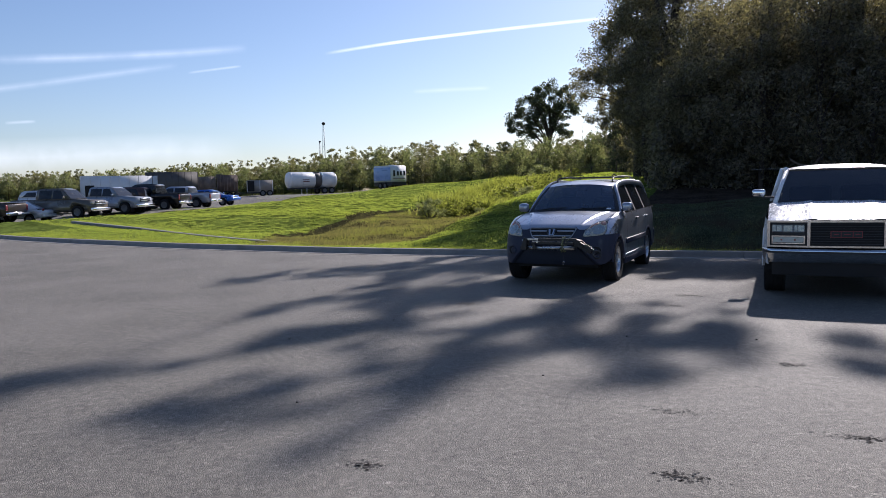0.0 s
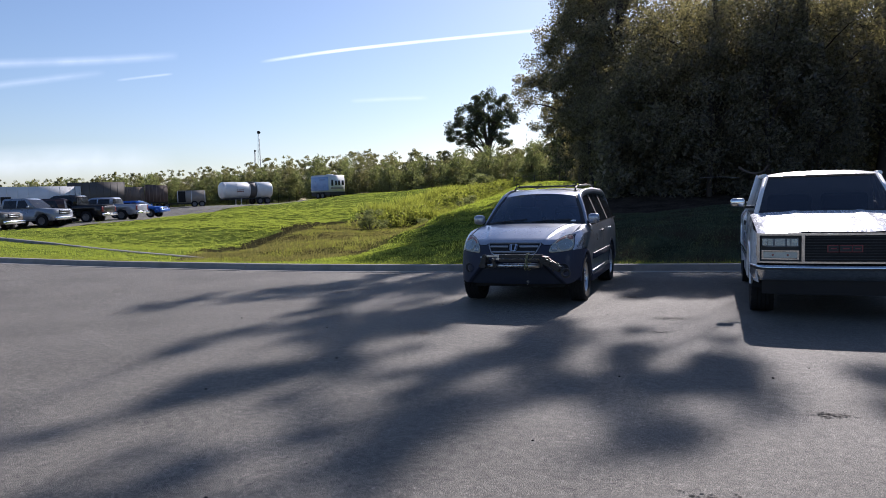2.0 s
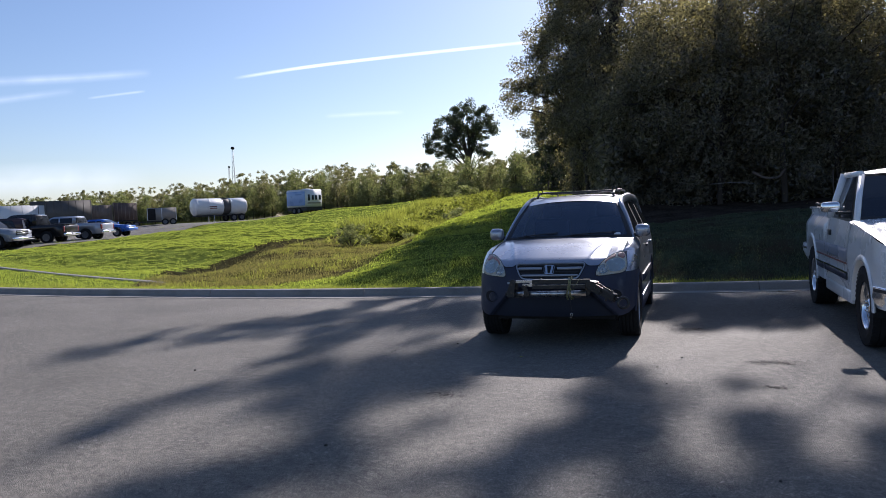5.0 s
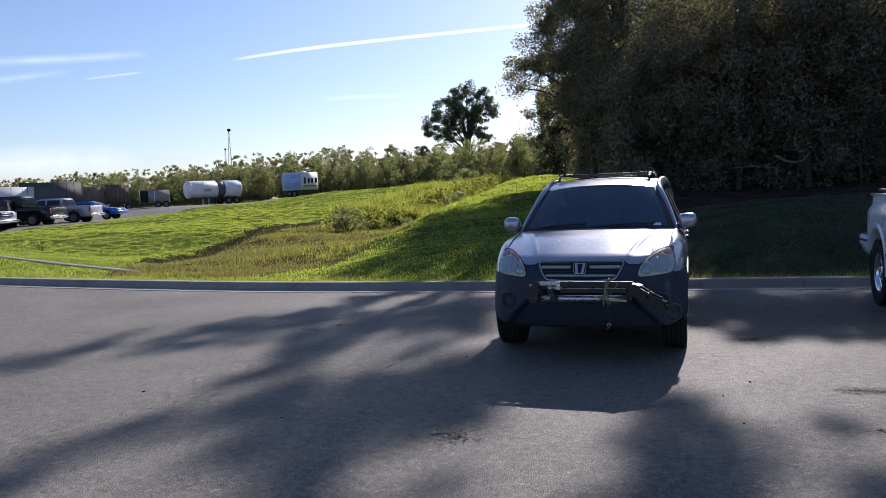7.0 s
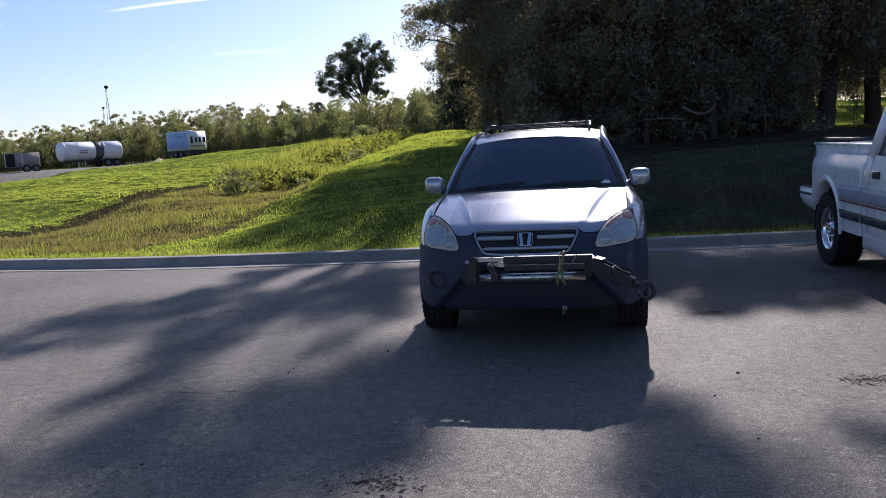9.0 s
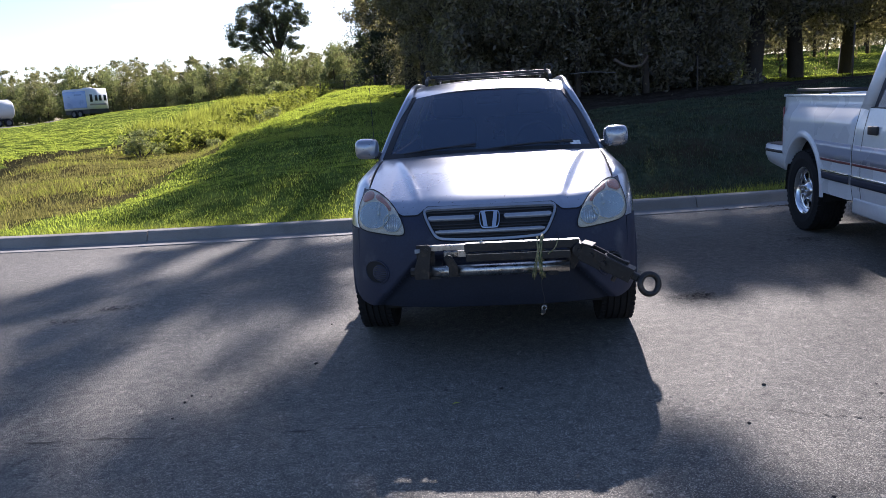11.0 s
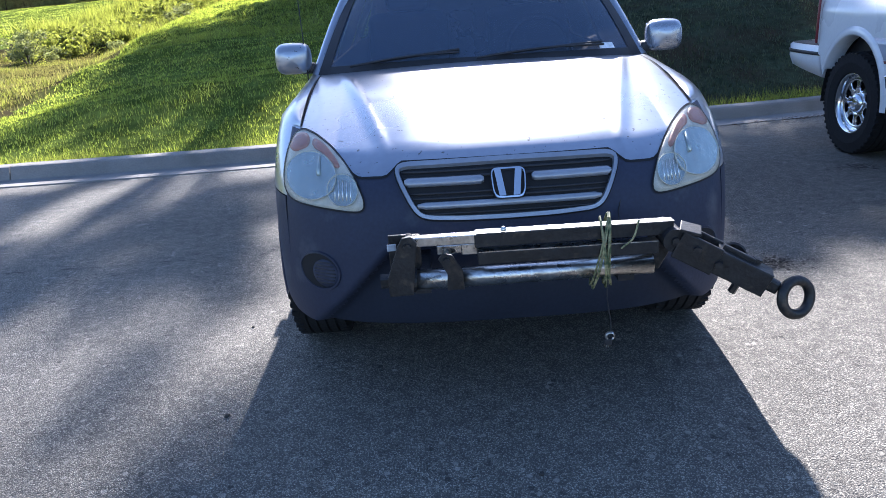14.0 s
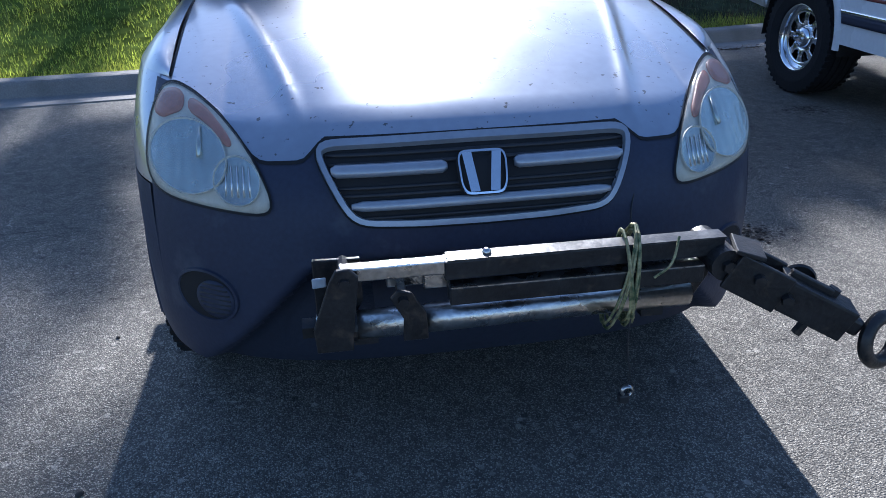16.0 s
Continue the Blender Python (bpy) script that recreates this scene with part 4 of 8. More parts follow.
# headlamps
LAMP = [(0.725, 0.977), (0.668, 0.964), (0.605, 0.935), (0.556, 0.897), (0.517, 0.852), (0.487, 0.79), (0.486, 0.757), (0.50, 0.750), (0.54, 0.750), (0.60, 0.755), (0.66, 0.760), (0.73, 0.766), (0.773, 0.780), (0.790, 0.82), (0.788, 0.875), (0.778, 0.925), (0.758, 0.965)]
lamp_line = resample(LAMP, 56)
for sgn in (-1, 1):
    L_ = [(sgn * x, z) for x, z in lamp_line]
    if sgn > 0:
        L_ = L_[::-1]
    bm = bmesh.new(); nose_patch(bm, [(x * 1.0, z) for x, z in L_], 0.004, skirt=0.004); lamp = part("headlight", bm, CREAM, suv, "hazy yellowed headlight with amber reflector")
    bm = bmesh.new(); nose_band(bm, [(cx_ + (x - cx_) * 1.035, 0.862 + (z - 0.862) * 1.045) for cx_ in (sgn * 0.648,) for x, z in L_], 0.006, 0.005); part("lamp_gap", bm, SEAM, lamp)
    for cx, cz, rx, rz, deep in ((0.676, 0.848, 0.098, 0.070, 0.012), (0.558, 0.812, 0.055, 0.048, 0.010)):
        ol = [(sgn * (cx + rx * math.cos(a)), cz + rz * math.sin(a)) for a in [-sgn * k * 2 * math.pi / 36 for k in range(36)]]
        bm = bmesh.new(); nose_patch(bm, ol, 0.0125, bulge=-0.008, rings=5)
        bowl = part("lamp_bowl", bm, BOWL, lamp)
        bm = bmesh.new(); nose_band(bm, ol, 0.0036, 0.0155, 0.0045); part("bowl_rim", bm, CREAM, bowl)
        small = rx < 0.07
        for q in ((-0.5, -0.25, 0.0, 0.25, 0.5) if small else ()):
            reach = 0.62 if small else math.sqrt(1 - q * q) * 0.86
            bm = bmesh.new(); tube(bm, nose(sgn * (cx + rx * q), cz - rz * reach, 0.008), nose(sgn * (cx + rx * q), cz + rz * reach, 0.008), 0.0026 if small else 0.0012, seg=5); part("reflector_rib", bm, CHROME if small else BOWL, bowl)
        if not small:
            bm = bmesh.new(); tube(bm, nose(sgn * (cx - 0.030), cz + 0.005, 0.008), nose(sgn * (cx - 0.030), cz + 0.055, 0.010), 0.007, 0.006, 10); part("bulb_shield", bm, BOWL, bowl)
    for ol in ([(0.772, 0.918), (0.755, 0.958), (0.715, 0.966), (0.690, 0.958), (0.692, 0.930), (0.715, 0.924), (0.748, 0.910)], [(0.678, 0.956), (0.632, 0.940), (0.585, 0.905), (0.562, 0.876), (0.585, 0.872), (0.604, 0.893), (0.640, 0.918), (0.682, 0.930)]):
        ol2 = [(sgn * x, z) for x, z in resample(ol, 24)]
        bm = bmesh.new(); nose_patch(bm, ol2 if sgn < 0 else ol2[::-1], 0.0105, bulge=0.003, rings=3, skirt=0.006); part("amber_reflector", bm, AMBER, lamp)
    bm = bmesh.new(); nose_patch(bm, L_, 0.010, bulge=0.022, rings=8, skirt=0.007); lens = part("lamp_lens", bm, LENS, lamp, "hazy clear plastic lens")

# grille
GR = [(-0.384, 0.872), (-0.372, 0.884), (-0.34, 0.888), (-0.053, 0.890), (0.053, 0.890), (0.34, 0.888), (0.372, 0.884), (0.384, 0.872), (0.372, 0.84), (0.332, 0.766), (0.312, 0.735), (0.285, 0.720), (0.15, 0.713), (0.0, 0.711), (-0.15, 0.713), (-0.285, 0.720), (-0.312, 0.735), (-0.332, 0.766), (-0.372, 0.84)]
gr_line = resample(GR, 96)
bm = bmesh.new(); nose_patch(bm, gr_line, 0.002, rings=4); grille = part("grille", bm, SEAM, suv, "dark grille with grey slats in a pale frame")
bm = bmesh.new(); nose_band(bm, gr_line, 0.016, 0.016, 0.014); part("grille_frame", bm, GRILLE_GREY, grille)
bm = bmesh.new(); nose_band(bm, [(x * 1.012, 0.80 + (z - 0.80) * 1.05) for x, z in gr_line], 0.008, 0.004); part("grille_gap", bm, SEAM, grille)
def slat(x0, x1, z0, h, name="slat", mat=GRILLE_GREY, out=0.020, tilt=0.0):
    bm = bmesh.new()
    sec = [(0.0, 0.003), (0.0, out * 0.7), (0.22, out), (0.8, out * 0.95), (1.0, out * 0.6), (1.0, 0.003)]
    def sp(i, j):
        t = i / 24
        x = lerp(x0, x1, t)
        e = min(t, 1 - t) * 24
        k = 1 if e > 1 else 0.55 + 0.45 * e
        f, o = sec[j]
        return nose(x, z0 + tilt * abs(x) + h * (0.5 + (f - 0.5) * k), o)
    rows = grid(bm, 25, len(sec), sp)
    bm.faces.new(rows[0]); bm.faces.new(rows[-1][::-1])
    bmesh.ops.recalc_face_normals(bm, faces=bm.faces)
    return part(name, bm, mat, grille)
slat(-0.345, -0.080, 0.820, 0.023); slat(0.080, 0.345, 0.820, 0.023); slat(-0.305, 0.305, 0.752, 0.022)
for zb in (0.862, 0.845, 0.80, 0.785, 0.738, 0.728):
    w_ = curve_at([(0.71, 0.27), (0.766, 0.32), (0.885, 0.365)], zb)
    slat(-w_, w_, zb - 0.004, 0.007, "grille_rib", BLACK, 0.008)
# badge: a rounded chrome ring round a plain chrome shape
BD = [(-0.060, 0.842), (-0.050, 0.852), (0.050, 0.852), (0.060, 0.842), (0.056, 0.79), (0.050, 0.776), (0.04, 0.771), (-0.04, 0.771), (-0.050, 0.776), (-0.056, 0.79)]
bd = resample(BD, 44)
bm = bmesh.new(); nose_patch(bm, bd, 0.024, rings=2, skirt=0.022); badge = part("badge", bm, SEAM, grille, "chrome ring badge on black")
bm = bmesh.new(); nose_band(bm, bd, 0.008, 0.031, 0.012); part("badge_ring", bm, CHROME, badge)
bm = bmesh.new()
def bar2(pts, o):
    f = [bm.verts.new(nose(x, z, o)) for x, z in pts]
    g = [bm.verts.new(nose(x, z, o - 0.010)) for x, z in pts]
    bm.faces.new(f)
    for i in range(len(pts)):
        bm.faces.new((f[i], g[i], g[(i + 1) % len(pts)], f[(i + 1) % len(pts)]))
for q in (-1, 1):
    bar2([(q * 0.046, 0.845), (q * 0.024, 0.845), (q * 0.012, 0.778), (q * 0.034, 0.778)][::-q], 0.033)
bmesh.ops.recalc_face_normals(bm, faces=bm.faces)
part("badge_shape", bm, CHROME, badge, smooth=False)

# fog lamp covers
for sgn in (-1, 1):
    def oval(cx, cz, rx, rz, n=32):
        return [(sgn * (cx + rx * math.cos(a)), cz + rz * math.sin(a)) for a in [-sgn * k * 2 * math.pi / n for k in range(n)]]
    bm = bmesh.new(); nose_patch(bm, oval(0.668, 0.536, 0.072, 0.064), 0.003, rings=4); fog = part("fog_lamp_cover", bm, SEAM, suv, "round blank fog lamp cover with ribs")
    bm = bmesh.new(); nose_band(bm, oval(0.668, 0.536, 0.080, 0.072), 0.010, 0.007, 0.007); part("cover_rim", bm, NAVY, fog)
    bm = bmesh.new(); nose_patch(bm, oval(0.645, 0.531, 0.047, 0.050), 0.006, rings=4, skirt=0.004); part("cover_disc", bm, NAVY, fog)
    for k in (-3, -2, -1, 0, 1, 2, 3):
        w_ = 0.038 * math.sqrt(1 - (k / 4.2) ** 2)
        bm = bmesh.new(); tube(bm, nose(sgn * (0.645 - w_), 0.533 + k * 0.0125, 0.006), nose(sgn * (0.645 + w_), 0.533 + k * 0.0125, 0.006), 0.0028, seg=6); part("rib", bm, BLACK, fog)
# added dark sheet that paints the shade in the bumper's lower recess
bm = bmesh.new(); nose_patch(bm, resample([(-0.37, 0.61), (0.37, 0.61), (0.50, 0.46), (0.52, 0.35), (0.48, 0.32), (-0.48, 0.32), (-0.52, 0.35), (-0.50, 0.46)], 60), -0.052, rings=4); part("lower_intake", bm, BUMPER_SHADE, suv)
# wipers
def rod(bm, P, r, seg=6):
    """A connected round rod through the points."""
    rings = []
    for i, p in enumerate(P):
        d = (P[min(i + 1, len(P) - 1)] - P[max(i - 1, 0)]).normalized()
        u = d.cross(Vector((0, 0, 1))).normalized(); v = d.cross(u)
        rings.append([bm.verts.new(p + (u * math.cos(k * 6.28319 / seg) + v * math.sin(k * 6.28319 / seg)) * r) for k in range(seg)])
    for a, b in zip(rings, rings[1:]):
        for k in range(seg):
            bm.faces.new((a[k], a[(k + 1) % seg], b[(k + 1) % seg], b[k]))
    bm.faces.new(rings[0][::-1]); bm.faces.new(rings[-1])
    bmesh.ops.recalc_face_normals(bm, faces=bm.faces)


for a, b, c in (((-0.62, 0.02), (-0.10, 0.075), -0.3), ((-0.02, 0.02), (0.60, 0.07), 0.3)):
    bm = bmesh.new()
    rod(bm, [screen(lerp(a[0], b[0], t) / 0.765, lerp(a[1], b[1], t) + 0.02 * math.sin(t * 3.1), 0.022) for t in [k / 10 for k in range(11)]], 0.006)
    wiper = part("wiper", bm, BLACK, suv)
    bm = bmesh.new()
    rod(bm, [screen(lerp(a[0] + 0.1, b[0], t) / 0.765, lerp(a[1] + 0.03, b[1] + 0.035, t), 0.014) for t in [k / 8 for k in range(9)]], 0.007)
    part("wiper_blade", bm, BLACK, wiper)

# roof rack
for sgn in (-1, 1):
    bm = bmesh.new()
    P = smooth_line([(sgn * 0.50, 2.05, 1.615), (sgn * 0.50, 2.18, 1.665), (sgn * 0.51, 2.9, 1.695), (sgn * 0.51, 3.6, 1.685), (sgn * 0.51, 3.78, 1.62)], 20)
    for p, q in zip(P, P[1:]):
        tube(bm, p, q, 0.014, seg=8)
    rail = part("rack_rail", bm, BLACK, suv)
    for yy in (2.25, 3.08):
        bm = bmesh.new(); lathe(bm, [(0.030 + 0.007 * math.cos(a), 0.007 * math.sin(a)) for a in [k * math.pi / 4 for k in range(9)]], 16, "y", (sgn * (0.31 if yy > 3 else 0.5), yy, 1.700)); part("rack_loop", bm, BLACK, rail)
for yy in (2.30, 3.08):
    bm = bmesh.new(); box(bm, (0, yy, 1.678), (1.02, 0.05, 0.024), bevel=0.008); part("rack_crossbar", bm, BLACK, suv)
# aerial
bm = bmesh.new(); tube(bm, (-0.835, 1.30, 1.06), (-0.86, 1.40, 1.62), 0.0035, 0.0015, 6); part("aerial", bm, BLACK, suv)
# parking stickers inside the screen
bm = bmesh.new(); grid(bm, 2, 2, lambda i, j: screen(0.76 + 0.10 * j, 0.06 + 0.05 * i, 0.003)); part("screen_sticker", bm, shader("white_sticker", (0.75, 0.77, 0.78), 0.5), suv)

for y_ in (HUB_F, HUB_R):
    for sgn in (-1, 1):
        make_wheel(suv, sgn * 0.775, y_, TYRE_R, 0.215, sgn, 5, 0.215, ALLOY)

# folded tow bar across the bumper
YB = -0.31
bm = bmesh.new(); box(bm, (0.169, YB, 0.742), (0.60, 0.042, 0.042), pose(0, 0, 0, 0, -0.3, 0), bevel=0.003); tow = part("tow_bar", bm, STEEL_DARK, suv, "folded black steel tow bar with bright inner tubes", smooth=False)
tow.location = (0, 0.06, -0.02)
def tpart(name, bm, mat, label="", smooth=False):
    return part(name, bm, mat, tow, label, smooth)
# thin strips put the sunlit glint of both arms' tops into their colour
bm = bmesh.new(); box(bm, (0.169, YB - 0.0012, 0.7645), (0.595, 0.040, 0.0035)); tpart("worn_top_face", bm, STEEL_GLINT)
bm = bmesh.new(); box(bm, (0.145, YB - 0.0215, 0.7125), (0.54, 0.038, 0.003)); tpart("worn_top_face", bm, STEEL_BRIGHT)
bm = bmesh.new(); box(bm, (-0.235, YB, 0.747), (0.22, 0.030, 0.030), bevel=0.003); tpart("inner_tube", bm, STEEL_BRIGHT)
bm = bmesh.new(); box(bm, (0.145, YB - 0.02, 0.692), (0.545, 0.040, 0.040), bevel=0.003); tpart("second_arm", bm, STEEL_DARK)
bm = bmesh.new(); box(bm, (-0.185, YB + 0.045, 0.702), (0.13, 0.028, 0.028), bevel=0.003); tpart("second_inner_tube", bm, STEEL_BRIGHT)
bm = bmesh.new(); box(bm, (-0.150, YB + 0.03, 0.708), (0.05, 0.045, 0.036), bevel=0.003); tpart("latch_block", bm, STEEL_BRIGHT)
bm = bmesh.new(); tube(bm, (-0.40, YB + 0.02, 0.612), (0.415, YB + 0.02, 0.618), 0.031, seg=24); tpart("cross_tube", bm, STEEL_BRIGHT, "scuffed round steel cross tube", True)
bm = bmesh.new(); tube(bm, (-0.395, YB + 0.02, 0.616), (-0.318, YB + 0.02, 0.612), 0.037, seg=18); tube(bm, (-0.43, YB + 0.02, 0.616), (-0.395, YB + 0.02, 0.616), 0.024, seg=6); tpart("tube_collar", bm, STEEL_DARK)
def plate(pts, y, th, name, mat=STEEL_DARK):
    bm = bmesh.new()
    f = [bm.verts.new((x, y, z)) for x, z in pts]
    g = [bm.verts.new((x, y + th, z)) for x, z in pts]
    bm.faces.new(f); bm.faces.new(g[::-1])
    for i in range(len(pts)):
        bm.faces.new((f[i], g[i], g[(i + 1) % len(pts)], f[(i + 1) % len(pts)]))
    bmesh.ops.recalc_face_normals(bm, faces=bm.faces)
    bmesh.ops.bevel(bm, geom=bm.edges[:], offset=0.002, segments=1, affect="EDGES")
    return tpart(name, bm, mat)
plate([(-0.402, 0.585), (-0.328, 0.585), (-0.325, 0.625), (-0.308, 0.752), (-0.325, 0.772), (-0.352, 0.770), (-0.366, 0.745), (-0.405, 0.64)], YB - 0.035, 0.012, "lug_plate")
plate([(-0.400, 0.585), (-0.335, 0.585), (-0.300, 0.650), (-0.300, 0.750), (-0.400, 0.752)], YB + 0.055, 0.012, "rear_lug_plate")
plate([(-0.225, 0.592), (-0.172, 0.592), (-0.175, 0.655), (-0.205, 0.705), (-0.232, 0.712), (-0.248, 0.695), (-0.222, 0.645)], YB - 0.030, 0.010, "hook_plate")
plate([(-0.400, 0.722), (-0.372, 0.724), (-0.372, 0.745), (-0.400, 0.744)], YB - 0.01, 0.006, "label_tag", shader("white_tag", (0.34, 0.37, 0.41), 0.5))
for x, z, r in ((-0.337, 0.742, 0.012), (-0.222, 0.690, 0.011)):
    bm = bmesh.new(); tube(bm, (x, YB - 0.045, z), (x, YB + 0.07, z), r, seg=8); tpart("pivot_pin", bm, STEEL_DARK)
bm = bmesh.new(); bmesh.ops.create_icosphere(bm, subdivisions=2, radius=0.010, matrix=Matrix.Translation((-0.045, YB, 0.768))); tpart("rivet", bm, STEEL_BRIGHT, smooth=True)
bm = bmesh.new(); box(bm, (0, 0.10, 0.60), (0.62, 0.06, 0.06)); box(bm, (-0.30, -0.10, 0.60), (0.05, 0.42, 0.05)); box(bm, (0.33, -0.10, 0.60), (0.05, 0.42, 0.05)); tpart("mounting_frame", bm, STEEL_DARK)
# hinge knuckle and tongue, reaching out beside the bumper
H0 = Vector((0.462, YB, 0.712))
bm = bmesh.new(); tube(bm, H0 + Vector((0, -0.05, 0)), H0 + Vector((0, 0.08, 0)), 0.036, seg=20); tube(bm, H0 + Vector((0, -0.062, 0)), H0 + Vector((0, 0.09, 0)), 0.014, seg=6); tpart("hinge_knuckle", bm, STEEL_DARK)
plate([(0.40, 0.60), (0.440, 0.592), (0.47, 0.645), (0.475, 0.70), (0.445, 0.735), (0.405, 0.72)], YB + 0.035, 0.014, "hinge_plate")
D0, D1 = Vector((0.490, -0.335, 0.700)), Vector((0.775, -0.435, 0.555))
ax_ = (D1 - D0).normalized()
up_ = Vector((0, 0, 1)); up_ = (up_ - ax_ * up_.dot(ax_)).normalized()
side_ = up_.cross(ax_)
mt = Matrix.Translation(D0) @ Matrix((ax_, side_, up_)).transposed().to_4x4()
for sy in (-0.038, 0.038):
    bm = bmesh.new(); box(bm, (0.050, sy, 0.0), (0.125, 0.012, 0.088), mt, bevel=0.003); tpart("fork_cheek", bm, STEEL_DARK)
bm = bmesh.new(); box(bm, (0.012, 0, 0.046), (0.062, 0.088, 0.010), mt @ pose(0, 0, 0, 0, -12, 0), bevel=0.002); tpart("fork_cap", bm, STEEL_DARK)
bm = bmesh.new(); box(bm, (0.075, 0, -0.038), (0.06, 0.070, 0.010), mt); tpart("fork_web", bm, STEEL_DARK)
# square tongue tube, open at the hinge end
for c, s_ in (((0.185, 0, 0.034), (0.17, 0.072, 0.007)), ((0.185, 0, -0.034), (0.17, 0.072, 0.007)), ((0.185, 0.033, 0), (0.17, 0.007, 0.068)), ((0.185, -0.033, 0), (0.17, 0.007, 0.068))):
    bm = bmesh.new(); box(bm, c, s_, mt, bevel=0.002); tpart("tongue_wall", bm, STEEL_DARK)
bm = bmesh.new(); box(bm, (0.16, 0.0, 0.043), (0.10, 0.016, 0.016), mt, bevel=0.003); tpart("latch_lever", bm, STEEL_DARK)
bm = bmesh.new(); lathe(bm, [(0.036, -0.006), (0.040, 0.0), (0.036, 0.006), (0.001, 0.006)], 20, "y"); bmesh.ops.transform(bm, matrix=mt @ pose(0.155, 0.046, 0.018), verts=bm.verts[:]); tpart("latch_disc", bm, STEEL_DARK)
for kx, kz in ((0.045, 0.012), (0.118, 0.0)):
    bm = bmesh.new(); tube(bm, mt @ Vector((kx, -0.062, kz)), mt @ Vector((kx, 0.062, kz)), 0.013, seg=6); tpart("bolt", bm, STEEL_DARK)
bm = bmesh.new(); tube(bm, mt @ Vector((0.195, -0.02, -0.036)), mt @ Vector((0.195, -0.02, -0.068)), 0.012, seg=6); tpart("bolt", bm, STEEL_DARK)
bm = bmesh.new(); tube(bm, mt @ Vector((0.215, 0.01, 0.036)), mt @ Vector((0.215, 0.01, 0.052)), 0.015, seg=6); tpart("bolt", bm, STEEL_DARK)
bm = bmesh.new(); box(bm, (0.283, 0, 0.0), (0.050, 0.030, 0.040), mt, bevel=0.008); tpart("ring_shank", bm, STEEL_DARK)
bm = bmesh.new()
lathe(bm, [(0.051 + 0.0155 * math.cos(a), 0.0155 * math.sin(a)) for a in [k * math.pi / 5 for k in range(11)]], 36, "y", (0, 0, 0))
bmesh.ops.transform(bm, matrix=Matrix.Translation((0.800, -0.440, 0.540)) @ Matrix.Rotation(math.radians(-12), 4, "X") @ Matrix.Rotation(math.radians(18), 4, "Z"), verts=bm.verts[:])
tpart("lunette_ring", bm, STEEL_DARK, "black forged towing ring", True)
# wire bundle tied round the arms
bm = bmesh.new()
for k in range(9):
    pts = []
    for s in range(17):
        a = 2 * math.pi * s / 16
        pts.append((0.268 + 0.012 * math.sin(k * 2.1) + 0.010 * math.cos(a) + 0.018 * math.sin(a) * (k % 3 - 1) - 0.022 * (0.5 - 0.5 * math.sin(a)) * (k / 9), YB + 0.015 + (0.062 + 0.003 * (k % 4)) * math.cos(a), 0.672 + 0.022 * math.sin(k) * 0.3 + (0.112 + 0.004 * math.sin(k * 1.7)) * math.sin(a)))
    for p, q in zip(pts, pts[1:]):
        tube(bm, p, q, 0.0034, seg=5, caps=False)
tagged(tpart("wire_coil", bm, ROPE, "green and yellow wires tied round the arms", True), kind="stuff")
def cable(name, pts, r, mat):
    bm = bmesh.new()
    P = smooth_line(pts, 28)
    for p, q in zip(P, P[1:]):
        tube(bm, p, q, r, seg=5, caps=False)
    return tpart(name, bm, mat, smooth=True)
cable("thin_cable", [(0.395, 0.055, 0.865), (0.385, -0.03, 0.80), (0.36, -0.08, 0.72), (0.355, -0.14, 0.64), (0.30, -0.26, 0.64)], 0.002, BLACK)
cable("thin_cable", [(0.27, YB - 0.03, 0.62), (0.262, YB - 0.04, 0.54), (0.275, YB - 0.04, 0.45), (0.272, YB - 0.04, 0.425)], 0.0018, BLACK)
cable("thin_cable", [(0.36, YB - 0.02, 0.775), (0.335, YB - 0.05, 0.73), (0.30, YB - 0.05, 0.70)], 0.003, ROPE)
bm = bmesh.new(); lathe(bm, [(0.012 + 0.004 * math.cos(a), 0.008 * math.sin(a)) for a in [k * math.pi / 4 for k in range(9)]], 18, "y", (0.272, YB - 0.04, 0.408)); tpart("cable_eye", bm, STEEL_BRIGHT, smooth=True)
for k in (-0.005, 0.0, 0.005):
    bm = bmesh.new(); tube(bm, (0.262 + k * 1.4, YB - 0.04, 0.380), (0.262 + k * 1.4, YB - 0.04, 0.370), 0.0022, seg=6); tpart("plug_pin", bm, STEEL_BRIGHT)
bm = bmesh.new(); box(bm, (0.266, YB - 0.04, 0.390), (0.024, 0.02, 0.022), bevel=0.004); tpart("plug", bm, BLACK)


# ---- the white pickup ----
WHITE = shader("white_paint", (0.74, 0.75, 0.76), 0.28, vary=0.05, scale=1.5, fine=40, coat=0.6)
DEW = shader("dew_streaked_white_paint", (0.72, 0.74, 0.77), 0.22, vary=0.10, scale=5, fine=26, bump=0.03, bump_scale=24, coat=0.4)
_n, _l = DEW.node_tree.nodes, DEW.node_tree.links
_co, _mp, _tx, _rm = _n.new("ShaderNodeTexCoord"), _n.new("ShaderNodeMapping"), _n.new("ShaderNodeTexNoise"), _n.new("ShaderNodeMapRange")
_mp.inputs["Scale"].default_value = (46, 7, 7)
_tx.inputs["Scale"].default_value, _tx.inputs["Detail"].default_value, _tx.inputs["Distortion"].default_value = 1.0, 4, 1.2
_rm.inputs["From Min"].default_value, _rm.inputs["From Max"].default_value = 0.42, 0.60
_rm.inputs["To Min"].default_value, _rm.inputs["To Max"].default_value = 0.14, 0.34
_l.new(_co.outputs["Object"], _mp.inputs["Vector"]); _l.new(_mp.outputs["Vector"], _tx.inputs["Vector"]); _l.new(_tx.outputs["Fac"], _rm.inputs["Value"])
